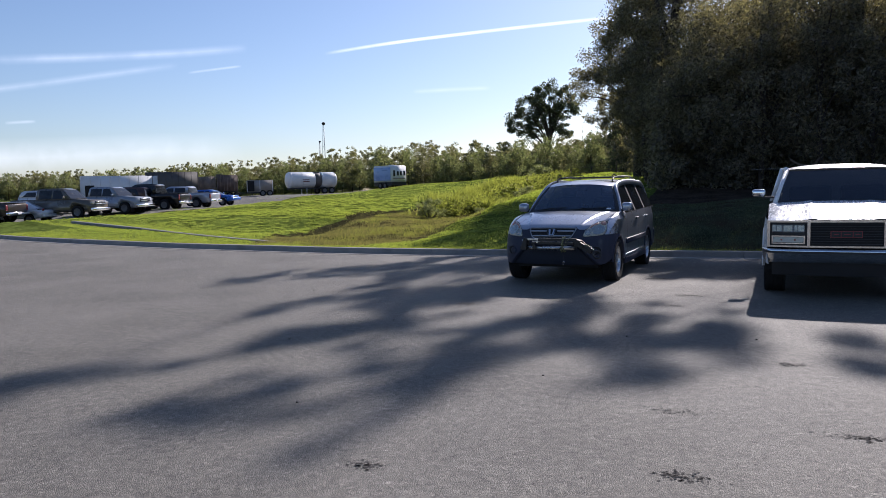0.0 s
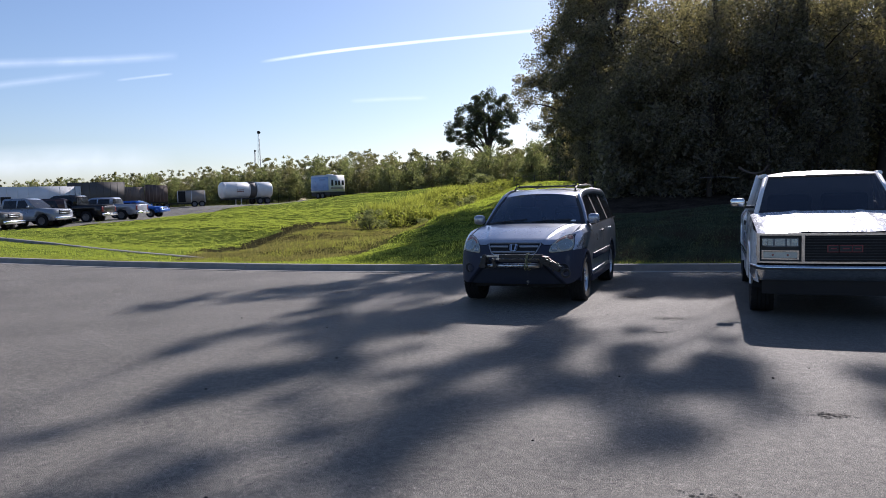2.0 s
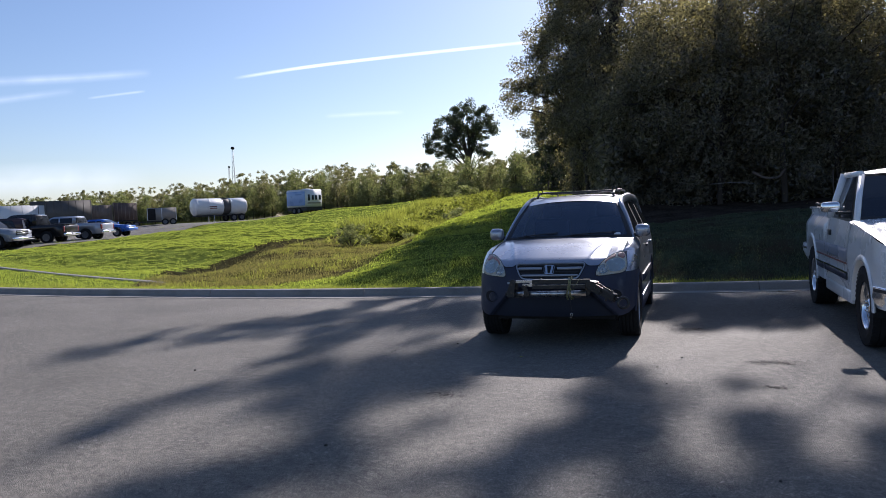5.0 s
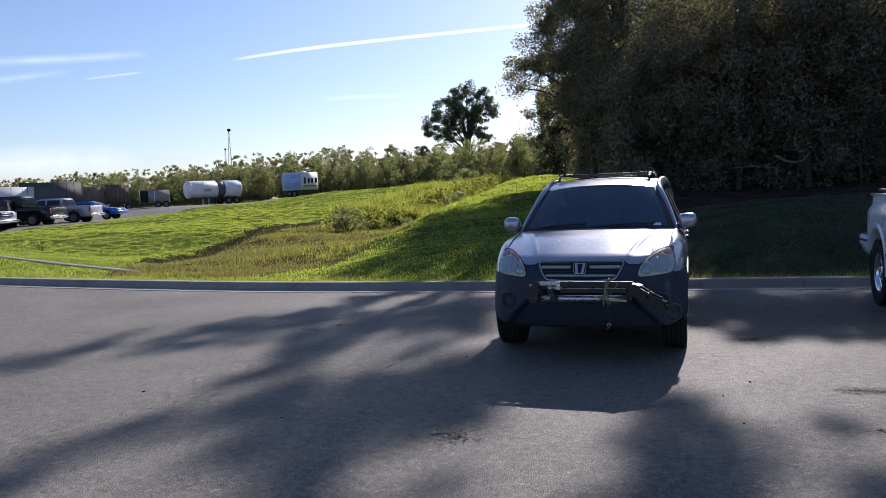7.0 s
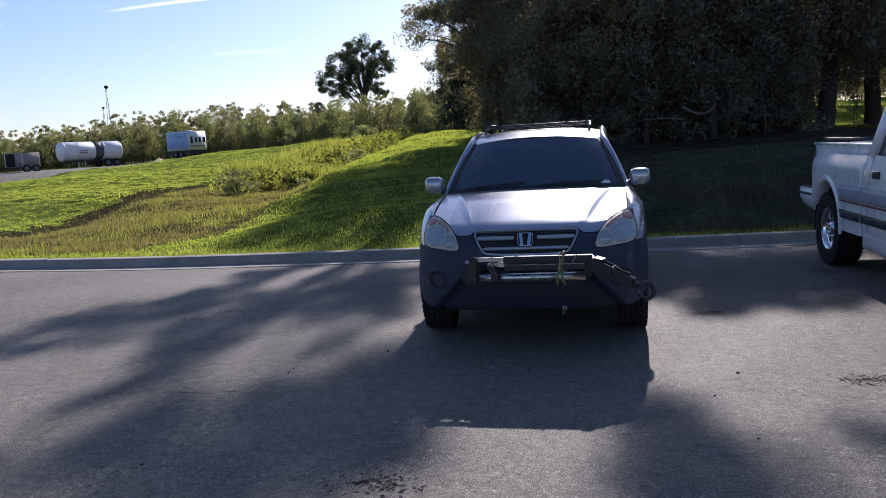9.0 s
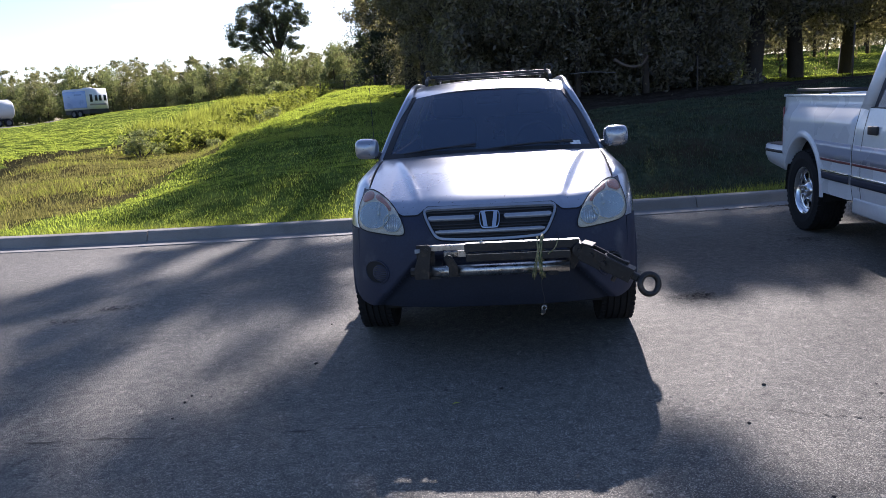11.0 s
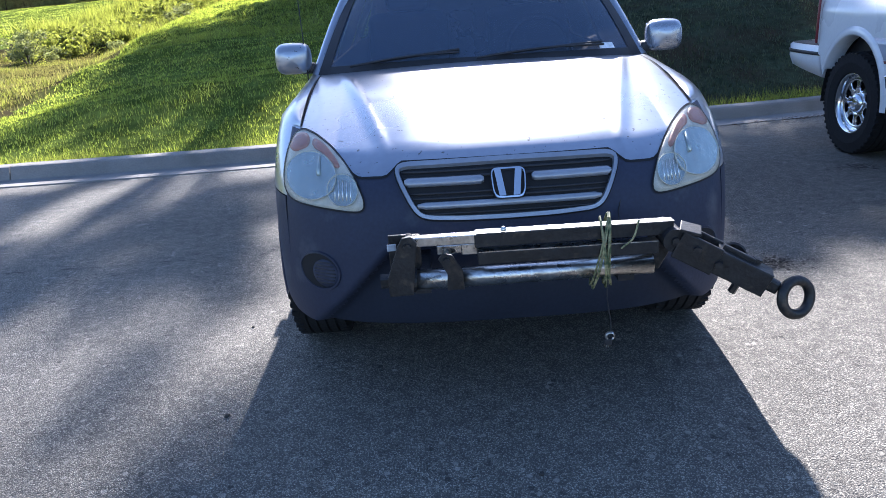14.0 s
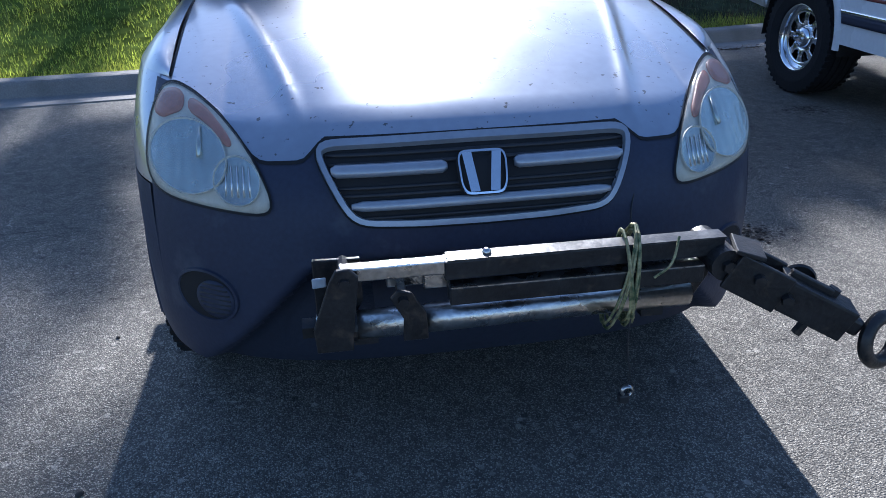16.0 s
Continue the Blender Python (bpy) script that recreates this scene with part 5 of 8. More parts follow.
_l.new(_rm.outputs["Result"], _n["Principled BSDF"].inputs["Roughness"]); _l.new(_rm.outputs["Result"], _n["Principled BSDF"].inputs["Coat Roughness"])
LILAC = shader("grey_lilac_paint", (0.40, 0.42, 0.50), 0.3, vary=0.05, scale=2, fine=40, coat=0.5)
DARK_RED = shader("dark_red_stripe", (0.16, 0.03, 0.03), 0.4, vary=0.1)
RED_BADGE = shader("red_badge", (0.20, 0.025, 0.03), 0.35, vary=0.1)
truck = thing("pickup_truck", "white regular cab pickup with stepside bed and chrome bumper", "pickup", pose(4.0, 0, 0))
G_HUBS, G_R, G_ARCH = (0.30, 3.46), 0.395, 0.455
G_TALL = {0.30: 1.0, 3.46: 1.17}


def g_cut(bm):
    """Opens the wheel arches in a side panel; the rear one is taller than wide."""
    for v in bm.verts:
        for h in G_HUBS:
            d = Vector((v.co.y - h, (v.co.z - G_R) / G_TALL[h]))
            if G_ARCH - 0.06 < d.length < G_ARCH:
                d = d.normalized() * G_ARCH
                v.co.y, v.co.z = h + d.x, G_R + d.y * G_TALL[h]
    gone = []
    for f in bm.faces:
        c = f.calc_center_median()
        if any((c.y - h) ** 2 + ((c.z - G_R) / G_TALL[h]) ** 2 < (G_ARCH - 0.012) ** 2 for h in G_HUBS):
            gone.append(f)
    bmesh.ops.delete(bm, geom=gone, context="FACES")


def g_x(y, z):
    """Half width of the truck's side."""
    x = curve_at([(0.35, 0.93), (0.55, 0.965), (0.85, 0.975), (1.05, 0.955), (1.20, 0.92), (1.3, 0.89)], z)
    if y < -0.1:
        x -= 0.05 * ((-0.1 - y) / 0.35) ** 2
    if y > 2.43:
        # stepside fender stands out from the narrower bed, with a rounded shelf on top
        k = 1 / (1 + math.exp((y - 4.10) / 0.05))
        t = min(max((1.245 - z) / 0.17, 0), 1)
        x = 0.872 + 0.100 * k * math.sin(t * math.pi / 2) ** 1.4 - 0.035 * max(0.0, (y - 4.05) / 0.25) ** 2
    return x


for sgn in (-1, 1):
    for name, ya, yb, za, zt in (("fender", -0.45, 1.02, 0.44, [(-0.45, 1.022), (-0.25, 1.054), (-0.1, 1.080), (0.3, 1.125), (0.7, 1.166), (1.02, 1.197)]), ("cab_door", 1.03, 2.418, 0.36, [(1.02, 1.19), (2.3, 1.22), (2.45, 1.225)]), ("bed_side", 2.428, 4.28, 0.44, [(2.4, 1.30), (4.15, 1.31), (4.28, 1.29)])):
        bm = bmesh.new()
        ny = int((yb - ya) / 0.032)
        def side_pt(i, j):
            y = lerp(ya, yb, j / (ny - 1))
            lo = za if name != "bed_side" else curve_at([(2.4, 0.44), (3.78, 0.44), (3.90, 0.58), (3.98, 0.72), (4.3, 0.78)], y)
            z = lerp(lo, curve_at(zt, y), i / 27)
            return Vector((sgn * g_x(y, z), y, z))
        grid(bm, 28, ny, side_pt, flip=sgn < 0)
        g_cut(bm)
        pn = part(name, bm, WHITE, truck)
        if name == "cab_door":
            bm = bmesh.new(); box(bm, (sgn * 0.966, 2.10, 1.045), (0.022, 0.15, 0.07), bevel=0.008); part("door_handle", bm, BLACK, pn)
            bm = bmesh.new(); grid(bm, 10, 2, lambda i, j: Vector((sgn * (g_x(1.2, lerp(0.40, 1.19, i / 9)) + 0.002), 1.17 + 0.008 * j, lerp(0.40, 1.19, i / 9))), flip=sgn < 0); part("door_joint", bm, SEAM, pn)
            bm = bmesh.new(); grid(bm, 10, 2, lambda i, j: Vector((sgn * (g_x(2.2, lerp(0.46, 1.2, i / 9)) + 0.002), 2.262 + 0.008 * j, lerp(0.46, 1.2, i / 9))), flip=sgn < 0); part("door_joint", bm, SEAM, pn)
        # body-side moulding: black strip with bright edge, and red pinstripe
        if name != "fender":
            y1, y2 = (ya + 0.01, yb - 0.01) if name == "cab_door" else (2.44, 3.00)
            for z0, h_, o_, mt_, nm in ((0.605, 0.062, 0.012, NAVY, "side_moulding"), (0.648, 0.022, 0.014, CHROME, "bright_strip"), (0.838, 0.150, 0.002, LILAC, "two_tone_band"), (0.748, 0.020, 0.003, DARK_RED, "pinstripe")):
                bm = bmesh.new()
                def strip(i, j):
                    z = z0 + h_ * (min(max(i - 1, 0), 3) / 3 - 0.5)
                    back = y2 if name == "cab_door" else G_HUBS[1] - 0.012 - math.sqrt((G_ARCH + 0.05) ** 2 - ((z - G_R) / 1.17) ** 2)
                    y = lerp(y1, back, j / 15)
                    return Vector((sgn * (g_x(y, z) + (o_ if 0 < i < 5 else -0.004)), y, z))
                grid(bm, 6, 16, strip, flip=sgn < 0)
                part(nm, bm, mt_, pn)
    for hub in G_HUBS:
        bm = bmesh.new()
        xo = g_x(hub, 0.85)
        def glip(i, j):
            a = lerp(0.45 if hub > 1 else 0.0, math.pi, i / 28)
            r, x = [(G_ARCH + 0.05, xo - 0.002), (G_ARCH + 0.04, xo + 0.010), (G_ARCH + 0.004, xo + 0.014), (G_ARCH - 0.008, xo + 0.010), (G_ARCH - 0.008, xo - 0.12)][j]
            return Vector((sgn * x, hub + math.cos(a) * r, G_R + math.sin(a) * r * G_TALL[hub]))
        grid(bm, 29, 5, glip, flip=sgn > 0)
        part("arch_flare", bm, WHITE, truck)
        bm = bmesh.new()
        grid(bm, 15, 2, lambda i, j: Vector((sgn * (0.55 + 0.40 * j), hub + math.cos(math.pi * i / 14) * (G_ARCH + 0.01), G_R - 0.05 + math.sin(math.pi * i / 14) * (G_ARCH + 0.05) * G_TALL[hub])))
        part("wheel_well", bm, SEAM, truck)
        make_wheel(truck, sgn * 0.83, hub, G_R, 0.27, sgn, 8, 0.232, CHROME, drill=True)
    # rocker and step
    bm = bmesh.new(); box(bm, (sgn * 0.93, 1.65, 0.40), (0.07, 1.5, 0.14), bevel=0.02); part("rocker_panel", bm, WHITE, truck)
# hood
bm = bmesh.new()
def g_hood(i, j):
    u, v = lerp(-1, 1, j / 40), i / 24
    y = lerp(-0.475 + 0.05 * u * u, 1.08 + 0.06 * abs(u) ** 3, v)
    z = lerp(1.025, 1.205, v ** 0.8) + 0.028 * (1 - u * u) + 0.012 * math.exp(-((abs(u) - 0.42) / 0.06) ** 2) - 0.02 * max(0, 1 - v * 12)
    return Vector((u * lerp(0.910, 0.935, v), y, z - 0.012 * max(0, abs(u) - 0.96) / 0.04))
grid(bm, 25, 41, g_hood)
part("hood", bm, DEW, truck, "white hood beaded with dew")
# cab: roof, pillars, glass
def g_screen(u, v, off=0.0):
    b = Vector((u * 0.85, 1.08 + 0.07 * u * u, 1.215)); t = Vector((u * 0.70, 1.60 + 0.05 * u * u, 1.70))
    return b.lerp(t, v) + Vector((0, -0.68 * (off + 0.015 * math.sin(math.pi * v)), 0.73 * (off + 0.015 * math.sin(math.pi * v))))
bm = bmesh.new(); grid(bm, 8, 25, lambda i, j: g_screen(lerp(-0.97, 0.97, j / 24), lerp(0.03, 0.97, i / 7))); part("windscreen", bm, GLASS_SMOKE, truck)
bm = bmesh.new(); grid(bm, 2, 25, lambda i, j: g_screen(lerp(-0.97, 0.97, j / 24), lerp(-0.02, 0.05, i), 0.004)); part("cowl", bm, BLACK, truck)
bm = bmesh.new()
def g_roof(i, j):
    u, v = lerp(-1, 1, j / 20), i / 12
    y = lerp(1.585 + 0.05 * u * u, 2.34, v)
    return Vector((u * curve_at([(0, 0.70), (0.2, 0.735), (1, 0.735)], v), y, 1.705 + 0.075 * math.sin(min(v * 4 + 0.15, 1.4)) * (1 - 0.75 * abs(u) ** 3)))
grid(bm, 13, 21, g_roof); part("roof", bm, WHITE, truck)
for sgn in (-1, 1):
    bm = bmesh.new()
    for a, b, r in ((g_screen(sgn * 1.0, -0.03), g_screen(sgn * 1.0, 1.03), 0.035), (Vector((sgn * 0.715, 1.62, 1.715)), Vector((sgn * 0.745, 2.30, 1.715)), 0.035), (Vector((sgn * 0.745, 2.28, 1.73)), Vector((sgn * 0.90, 2.33, 1.20)), 0.06)):
        tube(bm, a, b, r, seg=12)
    part("cab_pillar", bm, WHITE, truck)
    bm = bmesh.new(); grid(bm, 6, 10, lambda i, j: Vector((sgn * lerp(0.895, 0.745, i / 5), lerp(lerp(1.18, 1.66, i / 5), 2.25, j / 9), lerp(1.22, 1.69, i / 5))), flip=sgn < 0); part("side_window", bm, GLASS_SMOKE, truck)
    bm = bmesh.new(); grid(bm, 2, 10, lambda i, j: Vector((sgn * (0.915 - 0.005 * i), lerp(1.15, 2.28, j / 9), 1.195 + 0.03 * i)), flip=sgn < 0); part("window_strip", bm, BLACK, truck)
    bm = bmesh.new(); box(bm, (sgn * 1.085, 1.27, 1.36), (0.19, 0.11, 0.115), bevel=0.035); mir = part("door_mirror", bm, CHROME, truck)
    bm = bmesh.new(); box(bm, (sgn * 0.95, 1.30, 1.29), (0.16, 0.05, 0.035), bevel=0.01); part("mirror_arm", bm, BLACK, mir)
bm = bmesh.new(); grid(bm, 5, 9, lambda i, j: Vector((lerp(-0.83, 0.83, j / 8) * (1 - 0.14 * max(0, i - 1) / 3), 2.36 - 0.02 * i, lerp(0.5, 1.72, i / 4))), flip=True); part("cab_back", bm, WHITE, truck)
bm = bmesh.new(); grid(bm, 2, 5, lambda i, j: Vector((lerp(-0.55, 0.55, j / 4), 2.375, 1.30 + 0.34 * i)), flip=True); part("rear_window", bm, GLASS_DARK, truck)
for sx in (-0.36, 0.36):
    bm = bmesh.new(); box(bm, (sx, 2.12, 1.15), (0.6, 0.14, 0.6), bevel=0.05); part("seat", bm, INSIDE, truck)
bm = bmesh.new(); box(bm, (0, 1.32, 1.10), (1.6, 0.42, 0.16), bevel=0.05); part("dashboard", bm, INSIDE, truck)
# bed: rails, liner, tailgate
for sgn in (-1, 1):
    bm = bmesh.new(); box(bm, (sgn * 0.835, 3.34, 1.312), (0.09, 1.80, 0.030), bevel=0.012); part("bed_rail", bm, WHITE, truck)
    bm = bmesh.new(); tube(bm, (sgn * 0.82, 2.48, 1.368), (sgn * 0.82, 4.02, 1.368), 0.015, seg=10); rail = part("bed_bar", bm, BLACK, truck)
    for yy in (2.52, 3.25, 3.98):
        bm = bmesh.new(); tube(bm, (sgn * 0.82, yy, 1.32), (sgn * 0.82, yy, 1.368), 0.013, seg=8); part("bar_post", bm, BLACK, rail)
    bm = bmesh.new(); box(bm, (sgn * 0.80, 3.35, 0.98), (0.04, 1.82, 0.66)); part("bed_wall", bm, BLACK, truck, smooth=False)
bm = bmesh.new(); box(bm, (0, 3.35, 0.66), (1.62, 1.82, 0.04)); part("bed_floor", bm, BLACK, truck, smooth=False)
bm = bmesh.new(); box(bm, (0, 4.265, 1.0), (1.58, 0.05, 0.62), bevel=0.015); part("tailgate", bm, WHITE, truck)
for sgn in (-1, 1):
    bm = bmesh.new(); box(bm, (sgn * 0.815, 4.288, 0.98), (0.09, 0.03, 0.42), bevel=0.01); part("tail_lamp", bm, RED_BADGE, truck)
def g_rear(section, out=0.0):
    """A bar that wraps round the tail, of the given section of (height, inset)."""
    bm = bmesh.new()
    path = smooth_line([(-0.925, 4.03, 0), (-0.945, 4.34, 0), (-0.93, 4.58, 0), (-0.82, 4.66, 0), (0, 4.70, 0), (0.82, 4.66, 0), (0.93, 4.58, 0), (0.945, 4.34, 0), (0.925, 4.03, 0)], 60)
    def pt(i, j):
        d = (path[min(i + 1, 59)] - path[max(i - 1, 0)]).normalized()
        z, inset = section[j]
        p = path[i] + Vector((-d.y, d.x, 0)) * (out - inset)
        # the lower edge rises towards the tail
        lift = 0.38 * min(max((path[i].y - 4.05) / 0.5, 0), 1)
        return Vector((p.x, p.y, lerp(z, 0.70, lift) if z < 0.70 else z))
    rows = grid(bm, 60, len(section), pt)
    bm.faces.new(rows[0]); bm.faces.new(rows[-1][::-1])
    bmesh.ops.recalc_face_normals(bm, faces=bm.faces)
    return bm
rb = part("rear_bumper", g_rear([(0.785, 0.22), (0.790, 0.02), (0.775, 0.0), (0.66, 0.0), (0.53, 0.035), (0.52, 0.12)]), WHITE, truck, "pale rear bumper with black pads")
part("bumper_pad", g_rear([(0.742, 0.03), (0.740, 0.0), (0.712, 0.0), (0.710, 0.03)], 0.008), BLACK, rb)
part("step_pad", g_rear([(0.788, 0.20), (0.797, 0.19), (0.797, 0.03), (0.788, 0.02)]), BLACK, rb)
# chassis
bm = bmesh.new(); box(bm, (0, 2.0, 0.45), (0.95, 4.6, 0.16)); box(bm, (0, 0.3, 0.62), (1.1, 1.1, 0.4)); box(bm, (0, 1.7, 0.55), (1.7, 1.2, 0.3)); part("chassis", bm, SEAM, truck, smooth=False)
# face: chrome surround, grille, stacked lamps
def face_y(x):
    return -0.505 + 0.075 * (abs(x) / 0.9) ** 3
bm = bmesh.new(); grid(bm, 2, 25, lambda i, j: Vector((lerp(-0.915, 0.915, j / 24), face_y(lerp(-0.915, 0.915, j / 24)) + 0.015, 0.675 + 0.34 * i))); part("face_panel", bm, BLACK, truck)
def face_bar(x0, x1, z0, z1, out, mat, name, parent=truck, label=""):
    bm = bmesh.new()
    n = 14
    sec = [(z0, 0.02), (z0, -out), (z1, -out), (z1, 0.02)]
    rows = grid(bm, n, 4, lambda i, j: Vector((lerp(x0, x1, i / (n - 1)), face_y(lerp(x0, x1, i / (n - 1))) + sec[j][1], sec[j][0])))
    bm.faces.new(rows[0]); bm.faces.new(rows[-1])
    bmesh.ops.recalc_face_normals(bm, faces=bm.faces)
    return part(name, bm, mat, parent, label, smooth=False)
face_bar(-0.92, 0.92, 0.995, 1.02, 0.022, CHROME, "chrome_strip"); face_bar(-0.92, 0.92, 0.672, 0.694, 0.022, CHROME, "chrome_strip")
for sgn in (-1, 1):
    xs_ = sorted((sgn * 0.445, sgn * 0.41)); face_bar(xs_[0], xs_[1], 0.694, 0.995, 0.020, CHROME, "chrome_post")
    xs_ = sorted((sgn * 0.92, sgn * 0.885)); face_bar(xs_[0], xs_[1], 0.694, 0.995, 0.020, CHROME, "chrome_post")
    xs_ = sorted((sgn * 0.865, sgn * 0.47))
    hl = face_bar(xs_[0], xs_[1], 0.862, 0.968, 0.006, STEEL_DARK, "headlight", truck, "rectangular upper headlight")
    for a_, b_ in ((0.02, 0.30), (0.36, 0.62), (0.68, 0.97)):
        face_bar(lerp(*xs_, a_), lerp(*xs_, b_), 0.878, 0.955, 0.009, BOWL, "reflector", hl)
    for q in (0.15, 0.78):
        xk = lerp(*xs_, q); face_bar(xk - 0.004, xk + 0.004, 0.874, 0.958, 0.011, SEAM, "lamp_rib", hl)
    face_bar(xs_[0] + 0.006, xs_[1] - 0.006, 0.866, 0.964, 0.018, LENS_CLEAR, "lamp_lens", hl)
    tl = face_bar(xs_[0], xs_[1], 0.715, 0.822, 0.006, SEAM, "turn_lamp", truck, "chrome framed turn lamp with amber bulbs")
    for z_a, z_b in ((0.715, 0.729), (0.808, 0.822)):
        face_bar(xs_[0], xs_[1], z_a, z_b, 0.018, CHROME, "lamp_frame", tl)
    for q in (0.0, 0.955):
        face_bar(lerp(*xs_, q), lerp(*xs_, q + 0.045), 0.729, 0.808, 0.018, CHROME, "lamp_frame", tl)
    face_bar(xs_[0] + 0.018, xs_[1] - 0.018, 0.733, 0.804, 0.009, CREAM, "turn_reflector", tl)
    for q in (0.30, 0.70):
        xc = lerp(*xs_, q); bm = bmesh.new(); tube(bm, (xc, face_y(xc) - 0.008, 0.768), (xc, face_y(xc) - 0.016, 0.768), 0.012, seg=14); part("amber_bulb", bm, AMBER, tl)
    xs_ = sorted((sgn * 0.93, sgn * 0.955)); face_bar(xs_[0], xs_[1], 0.70, 0.97, 0.01, LENS_CLEAR, "corner_marker")
gri = face_bar(-0.405, 0.405, 0.70, 0.99, 0.004, SEAM, "grille", truck, "black honeycomb grille with red badge")
for k in range(9):
    z = 0.715 + k * 0.032; face_bar(-0.405, 0.405, z, z + 0.008, 0.012, BLACK, "grille_rib", gri)
for x, w_ in ((-0.118, 0.052), (0.005, 0.062), (0.122, 0.046)):
    face_bar(x - w_ - 0.010, x + w_ + 0.010, 0.802, 0.884, 0.0145, RED_BADGE, "badge_edge", gri)
    face_bar(x - w_, x + w_, 0.81, 0.876, 0.016, BLACK, "badge_block", gri)
    face_bar(x - w_ * 0.5, x + w_ * 0.62, 0.838, 0.848, 0.018, RED_BADGE, "badge_inset", gri)
# chrome front bumper
bm = bmesh.new()
BSEC = [(0.645, 0.06), (0.652, -0.03), (0.642, -0.060), (0.615, -0.062), (0.600, -0.046), (0.545, -0.022), (0.50, 0.006), (0.47, 0.05)]
def g_bump(i, j):
    x = lerp(-0.985, 0.985, i / 48)
    return Vector((x, face_y(x) - 0.045 + 0.30 * max(0, (abs(x) - 0.86) / 0.125) ** 2 + BSEC[j][1], BSEC[j][0]))
grid(bm, 49, len(BSEC), g_bump, flip=True); fb = part("front_bumper", bm, CHROME, truck, "chrome front bumper with dark rub strip")
bm = bmesh.new(); grid(bm, 49, 2, lambda i, j: g_bump(i, 3) + Vector((0, -0.004, -0.004 + 0.028 * j - 0.012)), flip=False); part("rub_strip", bm, BLACK, fb)
bm = bmesh.new(); grid(bm, 2, 25, lambda i, j: Vector((lerp(-0.86, 0.86, j / 24), face_y(lerp(-0.86, 0.86, j / 24)) + 0.02 + 0.05 * (1 - i), 0.30 + 0.18 * i))); part("air_dam", bm, BLACK, truck)

# ---- vehicles and trailers of the far lot ----
def prism(bm, outline, w0, w1, zlo, zhi):
    """Extrudes a side outline of (y, z) across; the half width goes from w0 at zlo to w1 at zhi."""
    hw = lambda z: lerp(w0, w1, min(max((z - zlo) / (zhi - zlo), 0), 1))
    a = [bm.verts.new((-hw(z), y, z)) for y, z in outline]
    b = [bm.verts.new((hw(z), y, z)) for y, z in outline]
    n = len(outline)
    bm.faces.new(a); bm.faces.new(b[::-1])
    for i in range(n):
        bm.faces.new((a[i], b[i], b[(i + 1) % n], a[(i + 1) % n]))
    bmesh.ops.recalc_face_normals(bm, faces=bm.faces)
    bmesh.ops.bevel(bm, geom=bm.edges[:], offset=0.05, segments=2, affect="EDGES", clamp_overlap=True)
    return bm


DULL_RIM = shader("dull_rim", (0.16, 0.16, 0.165), 0.5, metal=0.5, vary=0.2)


def far_wheel(parent, x, y, r, w):
    bm = bmesh.new(); lathe(bm, [(r * 0.6, -w / 2), (r * 0.95, -w / 2), (r, -w * 0.35), (r, w * 0.35), (r * 0.95, w / 2), (r * 0.6, w / 2)], 24)
    o = part("wheel", bm, RUBBER, parent); o.matrix_basis = pose(x, y, r)
    s = 1 if x > 0 else -1
    bm = bmesh.new(); lathe(bm, [(r * 0.62, s * w * 0.42), (r * 0.5, s * w * 0.30), (r * 0.2, s * w * 0.36), (0.001, s * w * 0.38)], 20)
    for k in range(5):
        box(bm, (s * w * 0.36, 0, r * 0.38), (0.02, r * 0.14, r * 0.4), Matrix.Rotation(k * 1.2566, 4, "X"))
    part("rim", bm, DULL_RIM, o)


